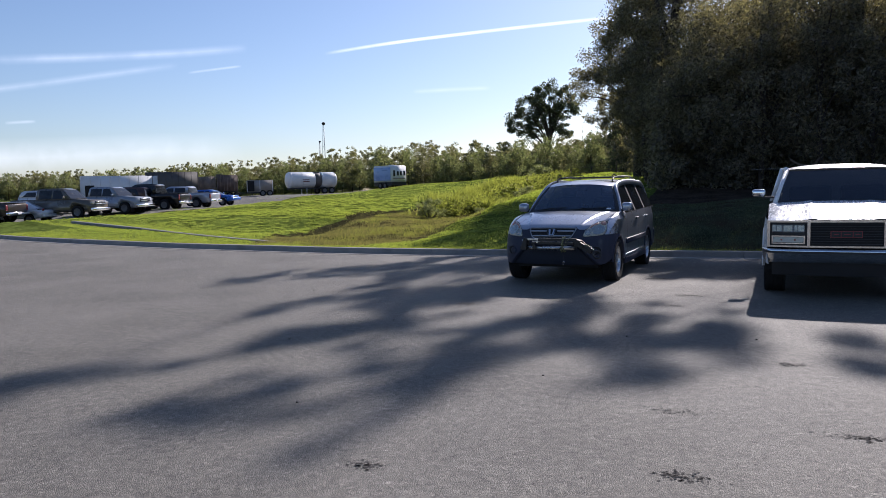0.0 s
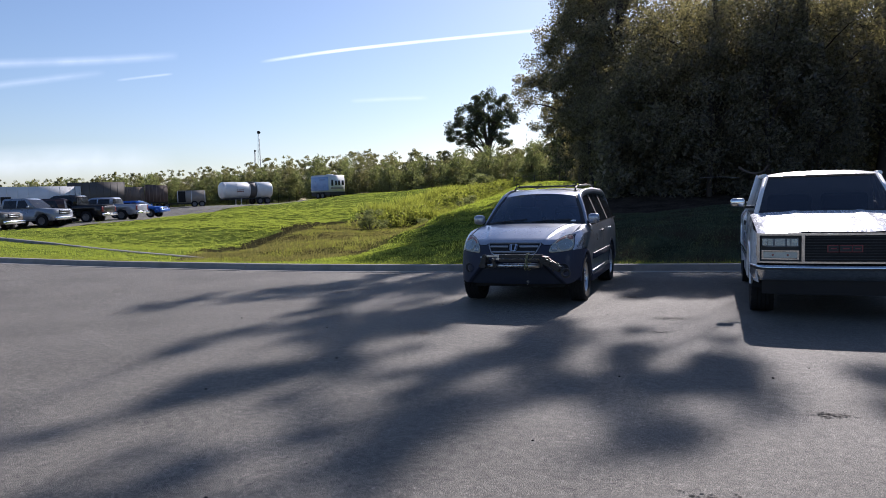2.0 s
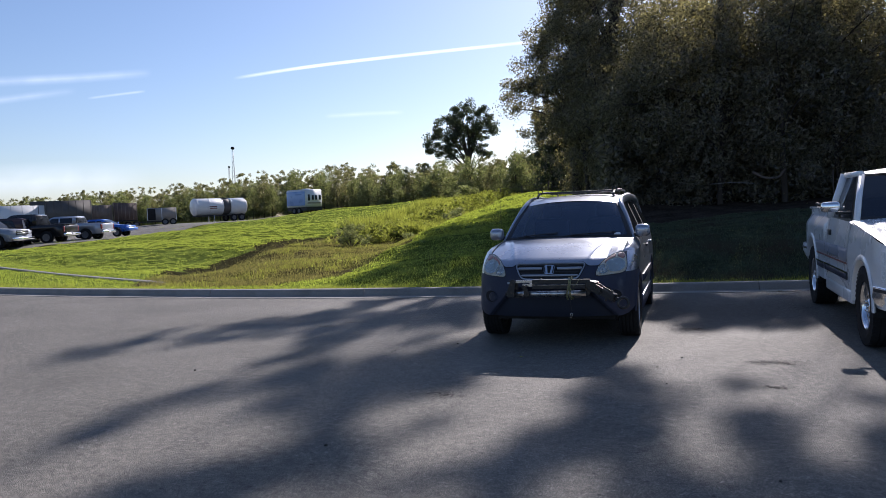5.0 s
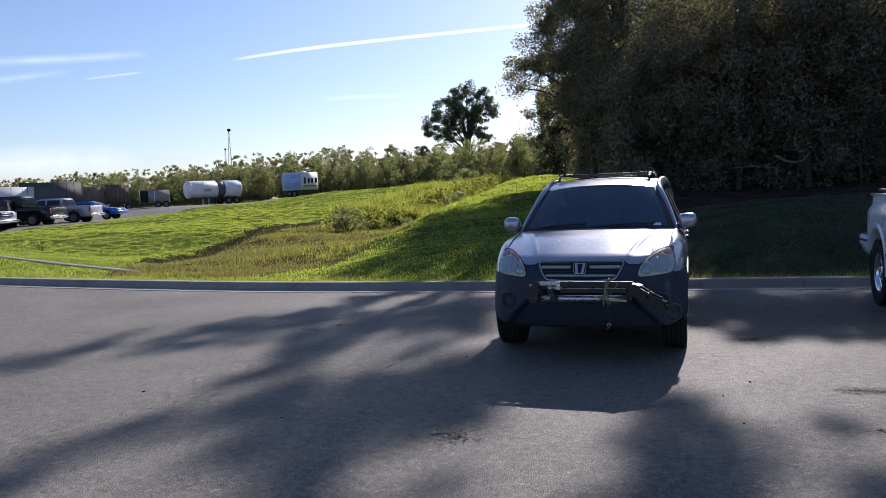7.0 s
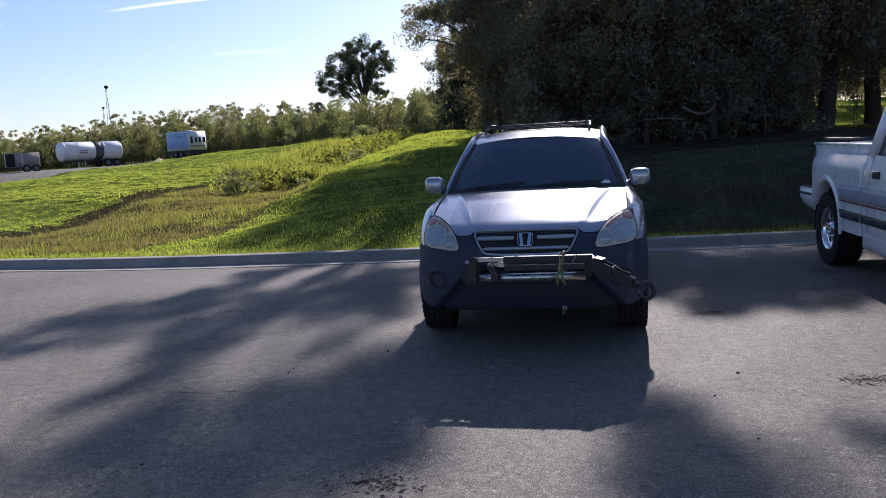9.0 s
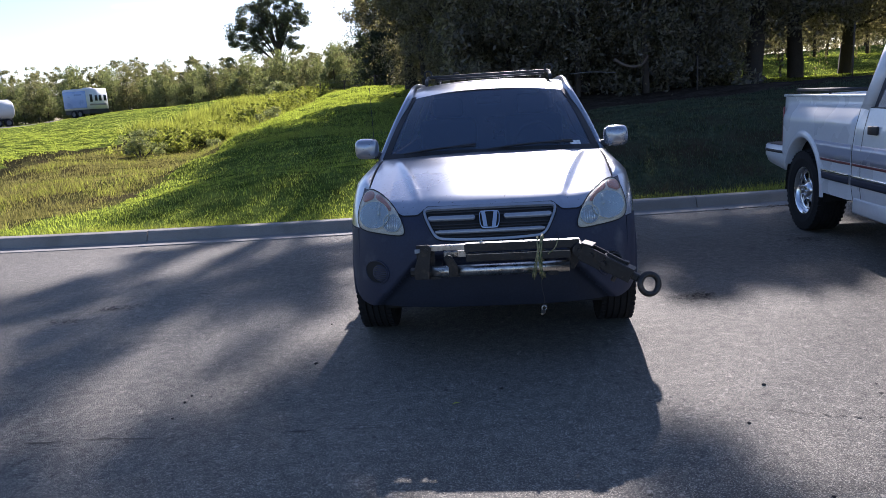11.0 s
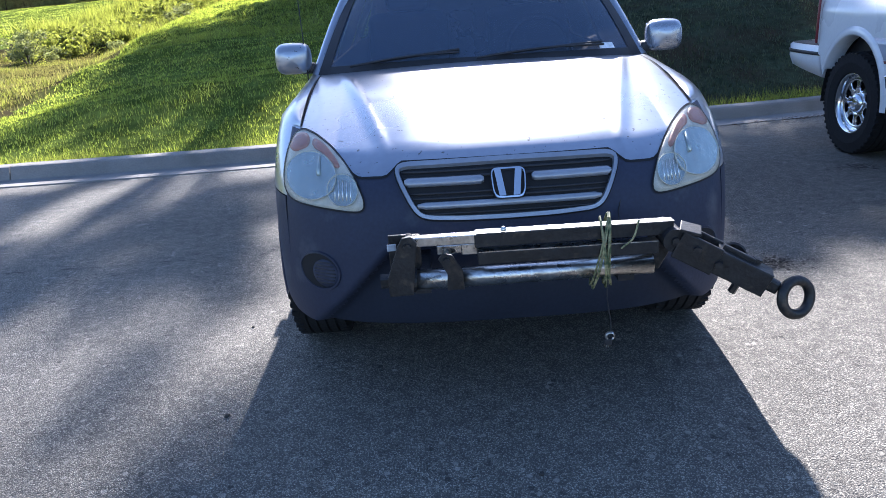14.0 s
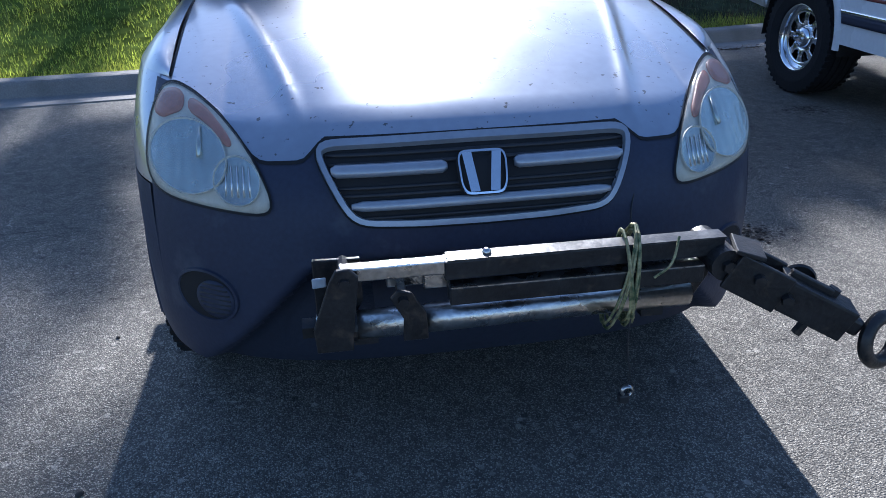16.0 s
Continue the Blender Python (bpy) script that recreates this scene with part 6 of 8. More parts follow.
def vehicle(name, label, cat, m, kind, paint, L=5.7, W=2.02, H=1.95):
    """A parked vehicle, front towards local -y. kind: pickup, suv, sedan."""
    t = thing(name, label, cat, m, "vehicles on the far lot")
    hw = W / 2
    r = 0.41 if kind != "sedan" else 0.33
    f = L / 5.6
    belt, hoodz = (1.22, 1.18) if kind != "sedan" else (0.92, 0.88)
    f0, f1 = 0.95 * f, 4.45 * f
    low = [(0.05, 0.45), (0.0, 0.8), (0.12, hoodz - 0.04), (1.35 * f, belt), (L - 0.05, belt), (L, 0.9), (L - 0.03, 0.48)]
    arch = lambda c: [(c + math.cos(a) * (r + 0.08), r + math.sin(a) * (r + 0.08)) for a in [k * math.pi / 10 for k in range(11)]]
    outline = low + [(p, max(z, 0.36)) for p, z in arch(f1)] + [(p, max(z, 0.36)) for p, z in arch(f0)]
    bm = bmesh.new(); prism(bm, outline, hw, hw * 0.96, 0.5, belt); body = part("body", bm, paint, t)
    if kind == "pickup":
        cab = [(1.35 * f, belt - 0.03), (2.05 * f, H - 0.06), (2.3 * f, H), (3.5 * f, H), (3.72 * f, H - 0.08), (3.80 * f, belt - 0.03)]
        wins = ((1.75, 2.62), (2.70, 3.58))
    elif kind == "suv":
        cab = [(1.30 * f, belt - 0.03), (2.0 * f, H - 0.06), (2.3 * f, H), (5.0 * f, H), (5.35 * f, H - 0.1), (5.55 * f, belt - 0.03)]
        wins = ((1.75, 2.62), (2.70, 3.7), (3.8, 5.1))
    else:
        cab = [(1.45 * f, belt - 0.03), (2.3 * f, H - 0.06), (2.7 * f, H), (3.6 * f, H), (4.9 * f, belt + 0.08), (5.2 * f, belt - 0.03)]
        wins = ((2.05, 2.85), (2.93, 3.95))
    bm = bmesh.new(); prism(bm, cab, hw * 0.93, hw * 0.72, belt, H); part("cabin", bm, paint, t)
    side = lambda z: lerp(hw * 0.93, hw * 0.72, (z - belt) / (H - belt)) + 0.006
    for sgn in (-1, 1):
        for a, b in wins:
            z0, z1 = belt + 0.04, H - 0.13
            q = [(a * f, z0), (b * f, z0), (b * f - (0.35 if b > 5 or (kind == "sedan" and b > 3.5) else 0.03), z1), ((a + (0.38 if a < 2.2 else 0.0)) * f, z1)]
            bm = bmesh.new(); bm.faces.new([bm.verts.new((sgn * side(z), y, z)) for y, z in (q if sgn > 0 else q[::-1])]); part("side_window", bm, GLASS_DARK, t, smooth=False)
        for yy in (f0, f1):
            far_wheel(t, sgn * (hw - 0.14), yy, r, 0.24)
        bm = bmesh.new(); box(bm, (sgn * (hw - 0.27), 0.03, hoodz - 0.20), (0.40, 0.12, 0.17), bevel=0.03); part("headlight", bm, LENS_CLEAR, t)
        bm = bmesh.new(); box(bm, (sgn * (hw - 0.11), L - 0.02, 0.93), (0.16, 0.08, 0.36 if kind != "sedan" else 0.16), bevel=0.03); part("tail_lamp", bm, RED_BADGE, t)
        bm = bmesh.new(); box(bm, (sgn * (hw + 0.07), 1.75 * f, belt + 0.12), (0.16, 0.1, 0.14), bevel=0.03); part("door_mirror", bm, paint, t)
    for (ya, za), (yb, zb), nm in ((cab[0], cab[1], "windscreen"), (cab[-1], cab[-2], "rear_window")):
        pa, pb = Vector((0, ya, za)).lerp(Vector((0, yb, zb)), 0.1), Vector((0, ya, za)).lerp(Vector((0, yb, zb)), 0.92)
        o = -0.02 if nm == "windscreen" else 0.02
        bm = bmesh.new(); bm.faces.new([bm.verts.new(v) for v in ((-side(pa.z) + 0.07, pa.y + o, pa.z + 0.012), (side(pa.z) - 0.07, pa.y + o, pa.z + 0.012), (side(pb.z) - 0.07, pb.y + o, pb.z + 0.012), (-side(pb.z) + 0.07, pb.y + o, pb.z + 0.012))]); part(nm, bm, GLASS_DARK, t, smooth=False)
    bm = bmesh.new(); box(bm, (0, -0.02, hoodz - 0.22), (W - 0.95, 0.08, 0.26), bevel=0.02); gr = part("grille", bm, SEAM, t)
    for k in (-0.06, 0.06):
        bm = bmesh.new(); box(bm, (0, -0.06, hoodz - 0.22 + k), (W - 0.92, 0.03, 0.04), bevel=0.008); part("grille_bar", bm, CHROME, gr)
    bm = bmesh.new(); box(bm, (0, -0.06, 0.56), (W - 0.04, 0.22, 0.22), bevel=0.05); part("front_bumper", bm, CHROME if kind == "pickup" else paint, t)
    bm = bmesh.new(); box(bm, (0, L + 0.05, 0.56), (W - 0.06, 0.2, 0.2), bevel=0.05); part("rear_bumper", bm, CHROME if kind == "pickup" else paint, t)
    bm = bmesh.new(); box(bm, (0, L + 0.155, 0.60), (0.32, 0.012, 0.15)); part("plate", bm, WHITE, t, smooth=False)
    if kind == "pickup":
        bm = bmesh.new(); box(bm, (0, 4.72 * f, belt + 0.006), (W - 0.3, 1.70 * f, 0.02)); part("bed_opening", bm, SEAM, t, smooth=False)
        bm = bmesh.new(); box(bm, (0, L + 0.012, 0.92), (W - 0.42, 0.02, 0.40), bevel=0.006); part("tailgate", bm, paint, t)
    return t


def paint(name, c, metal=0.3):
    return shader(name, c, 0.3, metal=metal, vary=0.06, scale=1.5, fine=40, coat=0.5)


FAR = "parked on the far lot"
TAN, LSILV, MAROON, BLK, BLUE, BROWN = paint("tan_paint", (0.13, 0.115, 0.092)), paint("light_silver_paint", (0.30, 0.33, 0.38)), paint("maroon_paint", (0.045, 0.022, 0.022)), paint("black_paint", (0.016, 0.016, 0.018)), paint("blue_paint", (0.02, 0.12, 0.50)), paint("brown_paint", (0.05, 0.042, 0.038))


def on_lot(x, y, turn):
    return pose(x, y, lawn_z(x, y) + 0.06, 0, 0, turn)


FRONT_R, TAIL_R = 108, -72


def tail_at(x, y, L):
    """Pose of a vehicle whose tail stands at x, y."""
    d = Vector((math.sin(radians(108)), -math.cos(radians(108))))
    return on_lot(x - d.x * L, y - d.y * L, TAIL_R)


vehicle("pickup_truck", "tan crew cab pickup " + FAR, "pickup", on_lot(-37.3, 22.9, FRONT_R), "pickup", TAN)
vehicle("pickup_truck", "silver crew cab pickup with chrome bumper " + FAR, "pickup", on_lot(-37.6, 26.9, FRONT_R - 4), "pickup", LSILV, H=1.9)
vehicle("suv", "dark maroon SUV between the pickups " + FAR, "car", tail_at(-39.0, 28.9, 5.0), "suv", MAROON, L=5.0)
vehicle("pickup_truck", "black pickup backed up, tailgate closed, " + FAR, "pickup", tail_at(-37.4, 30.4, 5.6), "pickup", BLK)
vehicle("pickup_truck", "pale silver pickup showing its tailgate " + FAR, "pickup", tail_at(-38.3, 34.3, 5.4), "pickup", paint("pale_silver_paint", (0.38, 0.41, 0.48)), H=1.75)
vehicle("car", "bright blue low car " + FAR, "car", on_lot(-39.4, 38.3, FRONT_R), "sedan", BLUE, L=4.6, W=1.8, H=1.38)
vehicle("car", "white sedan showing its tail " + FAR, "car", tail_at(-39.4, 21.0, 4.8), "sedan", paint("pearl_white_paint", (0.62, 0.63, 0.66)), L=4.8, W=1.85, H=1.45)
vehicle("pickup_truck", "dark brown pickup showing its tailgate " + FAR, "pickup", tail_at(-39.6, 18.8, 5.7), "pickup", BROWN)
vehicle("car", "white car behind the tan pickup " + FAR, "car", on_lot(-46.5, 29.0, FRONT_R), "suv", paint("plain_white_paint", (0.66, 0.67, 0.68)), L=4.8, H=1.75)


def trailer_legs(t, ys, hw, r=0.36):
    for y in ys:
        for s in (-1, 1):
            far_wheel(t, s * hw, y, r, 0.24)


def box_trailer(name, label, m, L, W, z0, z1, skin, rib_mat, ribs, door=None, slope=0.0):
    """A box trailer along local y: floor frame, ribbed walls, roof, wheels, coupling."""
    t = thing(name, label, "trailer", m)
    bm = bmesh.new(); prism(bm, [(0, z0), (0, z1), (L, z1 - slope), (L, z0)], W / 2, W / 2, z0, z1); part("body", bm, skin, t)
    for k in range(ribs):
        y = lerp(0.06, L - 0.06, k / (ribs - 1))
        for s in (-1, 1):
            bm = bmesh.new(); box(bm, (s * (W / 2 + 0.012), y, (z0 + z1) / 2 - slope / 2), (0.035, 0.05, z1 - z0 - 0.08)); part("rib", bm, rib_mat, t, smooth=False)
    bm = bmesh.new(); box(bm, (0, L / 2, z0 - 0.08), (W * 0.9, L, 0.14)); box(bm, (0, -0.6, z0 - 0.08), (0.12, 1.2, 0.1)); part("frame", bm, BLACK, t, smooth=False)
    trailer_legs(t, (L * 0.6, L * 0.6 + 0.8), W / 2 - 0.1)
    if door:
        for c, s_ in door:
            bm = bmesh.new(); box(bm, c, s_, bevel=0.01); part("door_panel", bm, SEAM, t)
    return t


PANEL = shader("white_trailer_skin", (0.66, 0.67, 0.68), 0.45, vary=0.08, scale=1, fine=20)
DKPANEL = shader("dark_trailer_skin", (0.085, 0.078, 0.074), 0.6, vary=0.25, scale=2, fine=20)
RUSTY = shader("weathered_brown_metal", (0.20, 0.16, 0.13), 0.7, vary=0.35, scale=2, fine=20)
DKRUST = shader("dark_brown_metal", (0.12, 0.085, 0.072), 0.7, vary=0.35, scale=2, fine=20)
GREYTAN = shader("dull_grey_panel", (0.26, 0.235, 0.21), 0.6, vary=0.2, scale=2, fine=20)
def over_lot(x, y, top):
    """Height above the far lot at x, y."""
    return top - lawn_z(x, y) - 0.06


box_trailer("box_trailer", "long white enclosed trailer behind the parked pickups", on_lot(-65.3, 44.0, -41), 7.7, 2.4, 0.75, over_lot(-65.3, 44.0, 3.75), PANEL, PANEL, 9, door=[((1.215, 0.9, 1.6), (0.03, 0.9, 1.3))])
box_trailer("dump_trailer", "tall dark steel dump trailer behind the pickups", on_lot(-61.1, 48.9, -43), 5.5, 2.4, 1.0, over_lot(-61.1, 48.9, 4.1), DKPANEL, DKPANEL, 9)
box_trailer("dump_trailer", "weathered brown slat-sided trailer on the far lot", on_lot(-60.7, 56.4, -46), 2.1, 2.3, 0.9, over_lot(-60.7, 56.4, 3.65), RUSTY, RUSTY, 8)
box_trailer("dump_trailer", "dark brown sloping dump trailer on the far lot", on_lot(-59.1, 57.9, -46), 2.4, 2.3, 0.9, over_lot(-59.1, 57.9, 3.9), DKRUST, RUSTY, 7, slope=0.15)
box_trailer("small_trailer", "small grey enclosed cargo trailer with an open dark end", on_lot(-53.2, 56.3, -51), 2.95, 1.6, 0.5, 1.85, GREYTAN, PANEL, 3, door=[((0.815, 0.48, 1.18), (0.03, 0.75, 1.2))])

# tanker trailer
tk = thing("tanker_trailer", "white tank trailer with dark middle band on legs", "trailer", on_lot(-51.9, 62.4, -27))
TANK = shader("white_tank_paint", (0.70, 0.70, 0.69), 0.35, vary=0.1, scale=1.2, fine=20, coat=0.3)
for a, b, mat_, nm, r in ((0.0, 3.3, TANK, "tank", 0.98), (3.3, 4.2, DKPANEL, "middle_band", 0.93), (4.2, 6.2, TANK, "tank", 0.98)):
    bm = bmesh.new()
    lathe(bm, [(0.001, a - (0.22 if a == 0 else 0)), (r * 0.6, a - (0.18 if a == 0 else 0)), (r * 0.93, a - (0.05 if a == 0 else 0)), (r, a + 0.08), (r, b - 0.08), (r * 0.93, b + (0.05 if b > 6 else 0)), (r * 0.6, b + (0.18 if b > 6 else 0)), (0.001, b + (0.22 if b > 6 else 0))], 36, "y", (0, 0, 1.72))
    part(nm, bm, mat_, tk)
for yb in (0.12, 1.6, 3.2, 4.3, 6.1):
    bm = bmesh.new(); lathe(bm, [(0.985, yb - 0.03), (1.005, yb - 0.02), (1.005, yb + 0.02), (0.985, yb + 0.03)], 36, "y", (0, 0, 1.72)); part("hoop", bm, TANK, tk)
bm = bmesh.new(); box(bm, (0, 3.1, 0.70), (0.9, 6.2, 0.14)); part("frame", bm, BLACK, tk, smooth=False)
for s in (-1, 1):
    bm = bmesh.new(); tube(bm, (s * 0.7, 2.1, 0), (s * 0.7, 2.1, 0.8), 0.06, seg=8); box(bm, (s * 0.7, 2.1, 0.02), (0.25, 0.25, 0.05)); part("landing_leg", bm, ALLOY, tk)
bm = bmesh.new(); box(bm, (0, 3.7, 2.66), (0.6, 0.8, 0.12), bevel=0.04); part("hatch_walk", bm, DKPANEL, tk)
trailer_legs(tk, (4.4, 5.4), 0.95, 0.42)
for z in (1.5, 1.7):
    bm = bmesh.new(); box(bm, (0.992, 1.9, z + 0.05), (0.012, 0.9, 0.09)); part("marking_bar", bm, DARK_RED, tk, smooth=False)

# white camper box trailer with three small windows
rv = thing("camper_trailer", "white and pale blue camper trailer with four dark windows", "trailer", on_lot(-34.2, 58.0, 70))
bm = bmesh.new(); prism(bm, [(0, 0.70), (0, 2.36), (0.15, 2.44), (2.75, 2.44), (2.9, 2.34), (2.9, 0.70)], 1.1, 1.07, 0.7, 2.4); part("body", bm, PANEL, rv)
bm = bmesh.new(); box(bm, (-1.104, 1.45, 1.55), (0.015, 2.75, 1.40), bevel=0.004); part("side_panel", bm, paint("pale_blue_panel", (0.22, 0.33, 0.60), 0), rv)
bm = bmesh.new(); box(bm, (-1.112, 1.0, 1.95), (0.012, 0.9, 0.12)); part("marking_bar", bm, paint("mid_blue_mark", (0.10, 0.20, 0.45), 0), rv, smooth=False)
for k, hgt in ((-0.66, 0.62), (-0.14, 0.46), (0.28, 0.46), (0.78, 0.46)):
    bm = bmesh.new(); box(bm, (k, -0.014, 1.62), (0.26, 0.03, hgt), bevel=0.02); w_ = part("window", bm, GLASS_DARK, rv)
    bm = bmesh.new(); box(bm, (k, -0.004, 1.62), (0.34, 0.02, hgt + 0.08), bevel=0.01); part("window_frame", bm, PANEL, w_)
bm = bmesh.new(); box(bm, (0, -0.01, 1.08), (1.7, 0.02, 0.14), bevel=0.01); part("rear_rail", bm, GREYTAN, rv)
bm = bmesh.new(); box(bm, (0.1, 1.2, 2.48), (0.6, 0.5, 0.12), bevel=0.04); part("roof_vent", bm, PANEL, rv)
bm = bmesh.new(); box(bm, (0, 1.45, 0.52), (2.0, 2.9, 0.36)); part("frame", bm, BLACK, rv, smooth=False)
trailer_legs(rv, (1.1, 1.85), 0.95, 0.34)

# far lot paving
bm = bmesh.new()
EDGE = [(10, -44.0), (17, -38.6), (22, -36.2), (27, -34.6), (33, -34.4), (38, -37.0), (44, -39.5), (52, -40.5), (58, -38.0), (66, -33.5), (72, -33)]
grid(bm, 60, 40, lambda i, j: (lambda y: (lambda x: Vector((x, y, lawn_z(x, y) + 0.055)))(lerp(curve_at(EDGE, y), -110, (j / 39) ** 1.6)))(lerp(12, 72, i / 59)), flip=True)
tagged(part("far_lot", bm, ASPHALT), "grey asphalt yard on higher ground with parked trailers", "asphalt", kind="structure")

# ---- trees ----
RNG = np.random.default_rng(7)


def leaf_cards(centres, radii, counts, size, flat=0.8):
    """Small leaf-shaped quads scattered about the given clump centres: vertices and faces."""
    V, F, base = [], [], 0
    for c, r, k in zip(centres, radii, counts):
        d = RNG.normal(size=(k, 3))
        d /= np.linalg.norm(d, axis=1)[:, None]
        p = np.array(c) + d * (RNG.random((k, 1)) ** 0.5) * np.array([r, r, r * flat])
        a = RNG.normal(size=(k, 3)); a /= np.linalg.norm(a, axis=1)[:, None]
        b = np.cross(a, RNG.normal(size=(k, 3))); b /= np.linalg.norm(b, axis=1)[:, None] + 1e-9
        s = size * RNG.uniform(0.6, 1.35, (k, 1))
        q = np.stack([p - a * s, p + b * s * 0.42, p + a * s, p - b * s * 0.42], 1)
        V.append(q.reshape(-1, 3))
        F.append(np.arange(base, base + 4 * k).reshape(-1, 4))
        base += 4 * k
    return np.concatenate(V), np.concatenate(F)


def leaf_mesh(name, V, F, material, parent=None, label=""):
    me = bpy.data.meshes.new(name)
    me.vertices.add(len(V)); me.vertices.foreach_set("co", V.astype(np.float32).ravel())
    me.loops.add(F.size); me.loops.foreach_set("vertex_index", F.astype(np.int32).ravel())
    k = F.shape[1]
    me.polygons.add(len(F)); me.polygons.foreach_set("loop_start", np.arange(0, F.size, k, dtype=np.int32))
    me.update(calc_edges=True)
    return link(name, me, material, parent, label, smooth=False)


def limb(bm, pts, r0, r1, seg=7):
    """A tapered bending limb through the points."""
    P = smooth_line(pts, max(4, len(pts) * 3))
    rings = []
    for i, p in enumerate(P):
        d = (P[min(i + 1, len(P) - 1)] - P[max(i - 1, 0)]).normalized()
        u = d.orthogonal().normalized(); v = d.cross(u)
        r = lerp(r0, r1, i / (len(P) - 1))
        rings.append([bm.verts.new(p + (u * math.cos(k * 6.2832 / seg) + v * math.sin(k * 6.2832 / seg)) * r * RNG.uniform(0.9, 1.1)) for k in range(seg)])
    for a, b in zip(rings, rings[1:]):
        off = min(range(seg), key=lambda o: (a[0].co - b[o].co).length)
        for k in range(seg):
            bm.faces.new((a[k], a[(k + 1) % seg], b[(k + 1 + off) % seg], b[(k + off) % seg]))


def tree(name, label, h, crowns, clumps, per, size, trunk_r, leafs, m, moss=0, clump_r=0.7, lean=0.3, limbs=16, group="", tips=0, boughs=()):
    """A tree: tapered trunk with limbs, and a crown of leaf clumps inside the given ellipsoids (centre, radii)."""
    t = thing(name, label, "tree", m, group)
    C, R = [], []
    for (c, r) in crowns:
        k = max(3, int(clumps * (r[0] * r[1] * r[2]) ** (2 / 3) / sum((q[0] * q[1] * q[2]) ** (2 / 3) for _, q in crowns)))
        d = RNG.normal(size=(k, 3)); d /= np.linalg.norm(d, axis=1)[:, None]
        rad = RNG.uniform(0.25, 1.0, (k, 1)) ** 0.45 * RNG.uniform(0.85, 1.12, (k, 1))
        C += list(np.array(c) + d * rad * np.array(r)); R += list(RNG.uniform(0.55, 1.35, k) * clump_r)
    for k in range(tips):
        # loose upper boughs, well apart, with sky between them
        a, q = RNG.uniform(0, 6.283), (k + 0.5) / tips
        c0 = np.array([math.cos(a) * lerp(2.6, 0.6, q), math.sin(a) * lerp(2.6, 0.6, q), lerp(h * 0.68, h, q)])
        for _ in range(3):
            C.append(c0 + RNG.normal(size=3) * np.array([0.55, 0.55, 0.4])); R.append(RNG.uniform(0.45, 0.75))
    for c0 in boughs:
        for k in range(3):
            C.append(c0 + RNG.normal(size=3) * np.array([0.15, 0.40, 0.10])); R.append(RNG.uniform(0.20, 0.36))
    bm = bmesh.new()
    top = Vector((RNG.uniform(-lean, lean), RNG.uniform(-lean, lean), h * 0.8))
    bend = Vector((RNG.uniform(-lean, lean) * 0.7, RNG.uniform(-lean, lean) * 0.7, h * 0.4))
    limb(bm, [(0, 0, -0.3), (0.02, 0, 0.3), bend, top], trunk_r * 1.25, trunk_r * 0.25, 9)
    for n_limb, c in enumerate([Vector(b) for b in boughs] + [Vector(C[i]) for i in RNG.permutation(len(C) - 3 * len(boughs))[:limbs]]):
        s = min(max((c.z / h) * 0.62, 0.16), 0.75)
        a = bend.lerp(top, (s - 0.4) / 0.4) if s > 0.4 else Vector((0, 0, 0)).lerp(bend, s / 0.4)
        thin = n_limb < len(boughs)
        limb(bm, [a, a.lerp(c, 0.5) + Vector((0, 0, 0.12 * (c - a).length)), c], 0.016 if thin else trunk_r * RNG.uniform(0.2, 0.42), 0.005 if thin else 0.02, 5)
    part("trunk", bm, BARK, t)
    V, F = leaf_cards(C, R, [int((per if k < len(C) - 3 * len(boughs) else 130) * RNG.uniform(0.7, 1.3)) for k in range(len(C))], size)
    leaf_mesh("crown", V, F, leafs, t)
    if moss:
        mc, mr, mk = [], [], []
        low = sorted(C, key=lambda c: c[2])[: len(C) // 2]
        for i in range(moss):
            c = low[int(RNG.integers(len(low)))]
            drop = RNG.uniform(0.8, 2.4)
            for k in range(9):
                mc.append(np.array(c) + [RNG.normal() * 0.05, RNG.normal() * 0.05, -drop * k / 8]); mr.append(0.11 * (1 - k / 11)); mk.append(9)
        V, F = leaf_cards(mc, mr, mk, size * 0.6, 1.6)
        leaf_mesh("hanging_moss", V, F, LEAF_OAK, t, "grey-green moss hanging in strands")
    return t


def on_lawn(x, y, turn=0.0, s=1.0):
    return pose(x, y, lawn_z(x, y), 0, 0, turn) @ Matrix.Diagonal((s, s, s, 1))


# tall shade trees of the wood
WOOD = "tall shade tree at the edge of the wood"
kinds = []
for h, crowns in ((12.5, [((0, 0, 5.6), (3.4, 3.4, 3.2)), ((1.2, -1.0, 3.6), (3.4, 3.0, 1.9)), ((-1.6, 0.4, 4.6), (3.0, 3.0, 2.6))]),
                  (11.5, [((0, 0, 5.2), (3.3, 3.2, 3.0)), ((-1.5, -0.8, 3.4), (3.4, 3.0, 1.9)), ((1.8, 0.5, 4.2), (2.8, 2.8, 2.4))]),
                  (13.5, [((0, 0, 6.2), (3.6, 3.5, 3.4)), ((0.5, 0.8, 4.0), (3.8, 3.4, 2.2)), ((-0.5, -1.5, 3.2), (3.0, 2.6, 1.8))])):
    kinds.append((h, crowns))
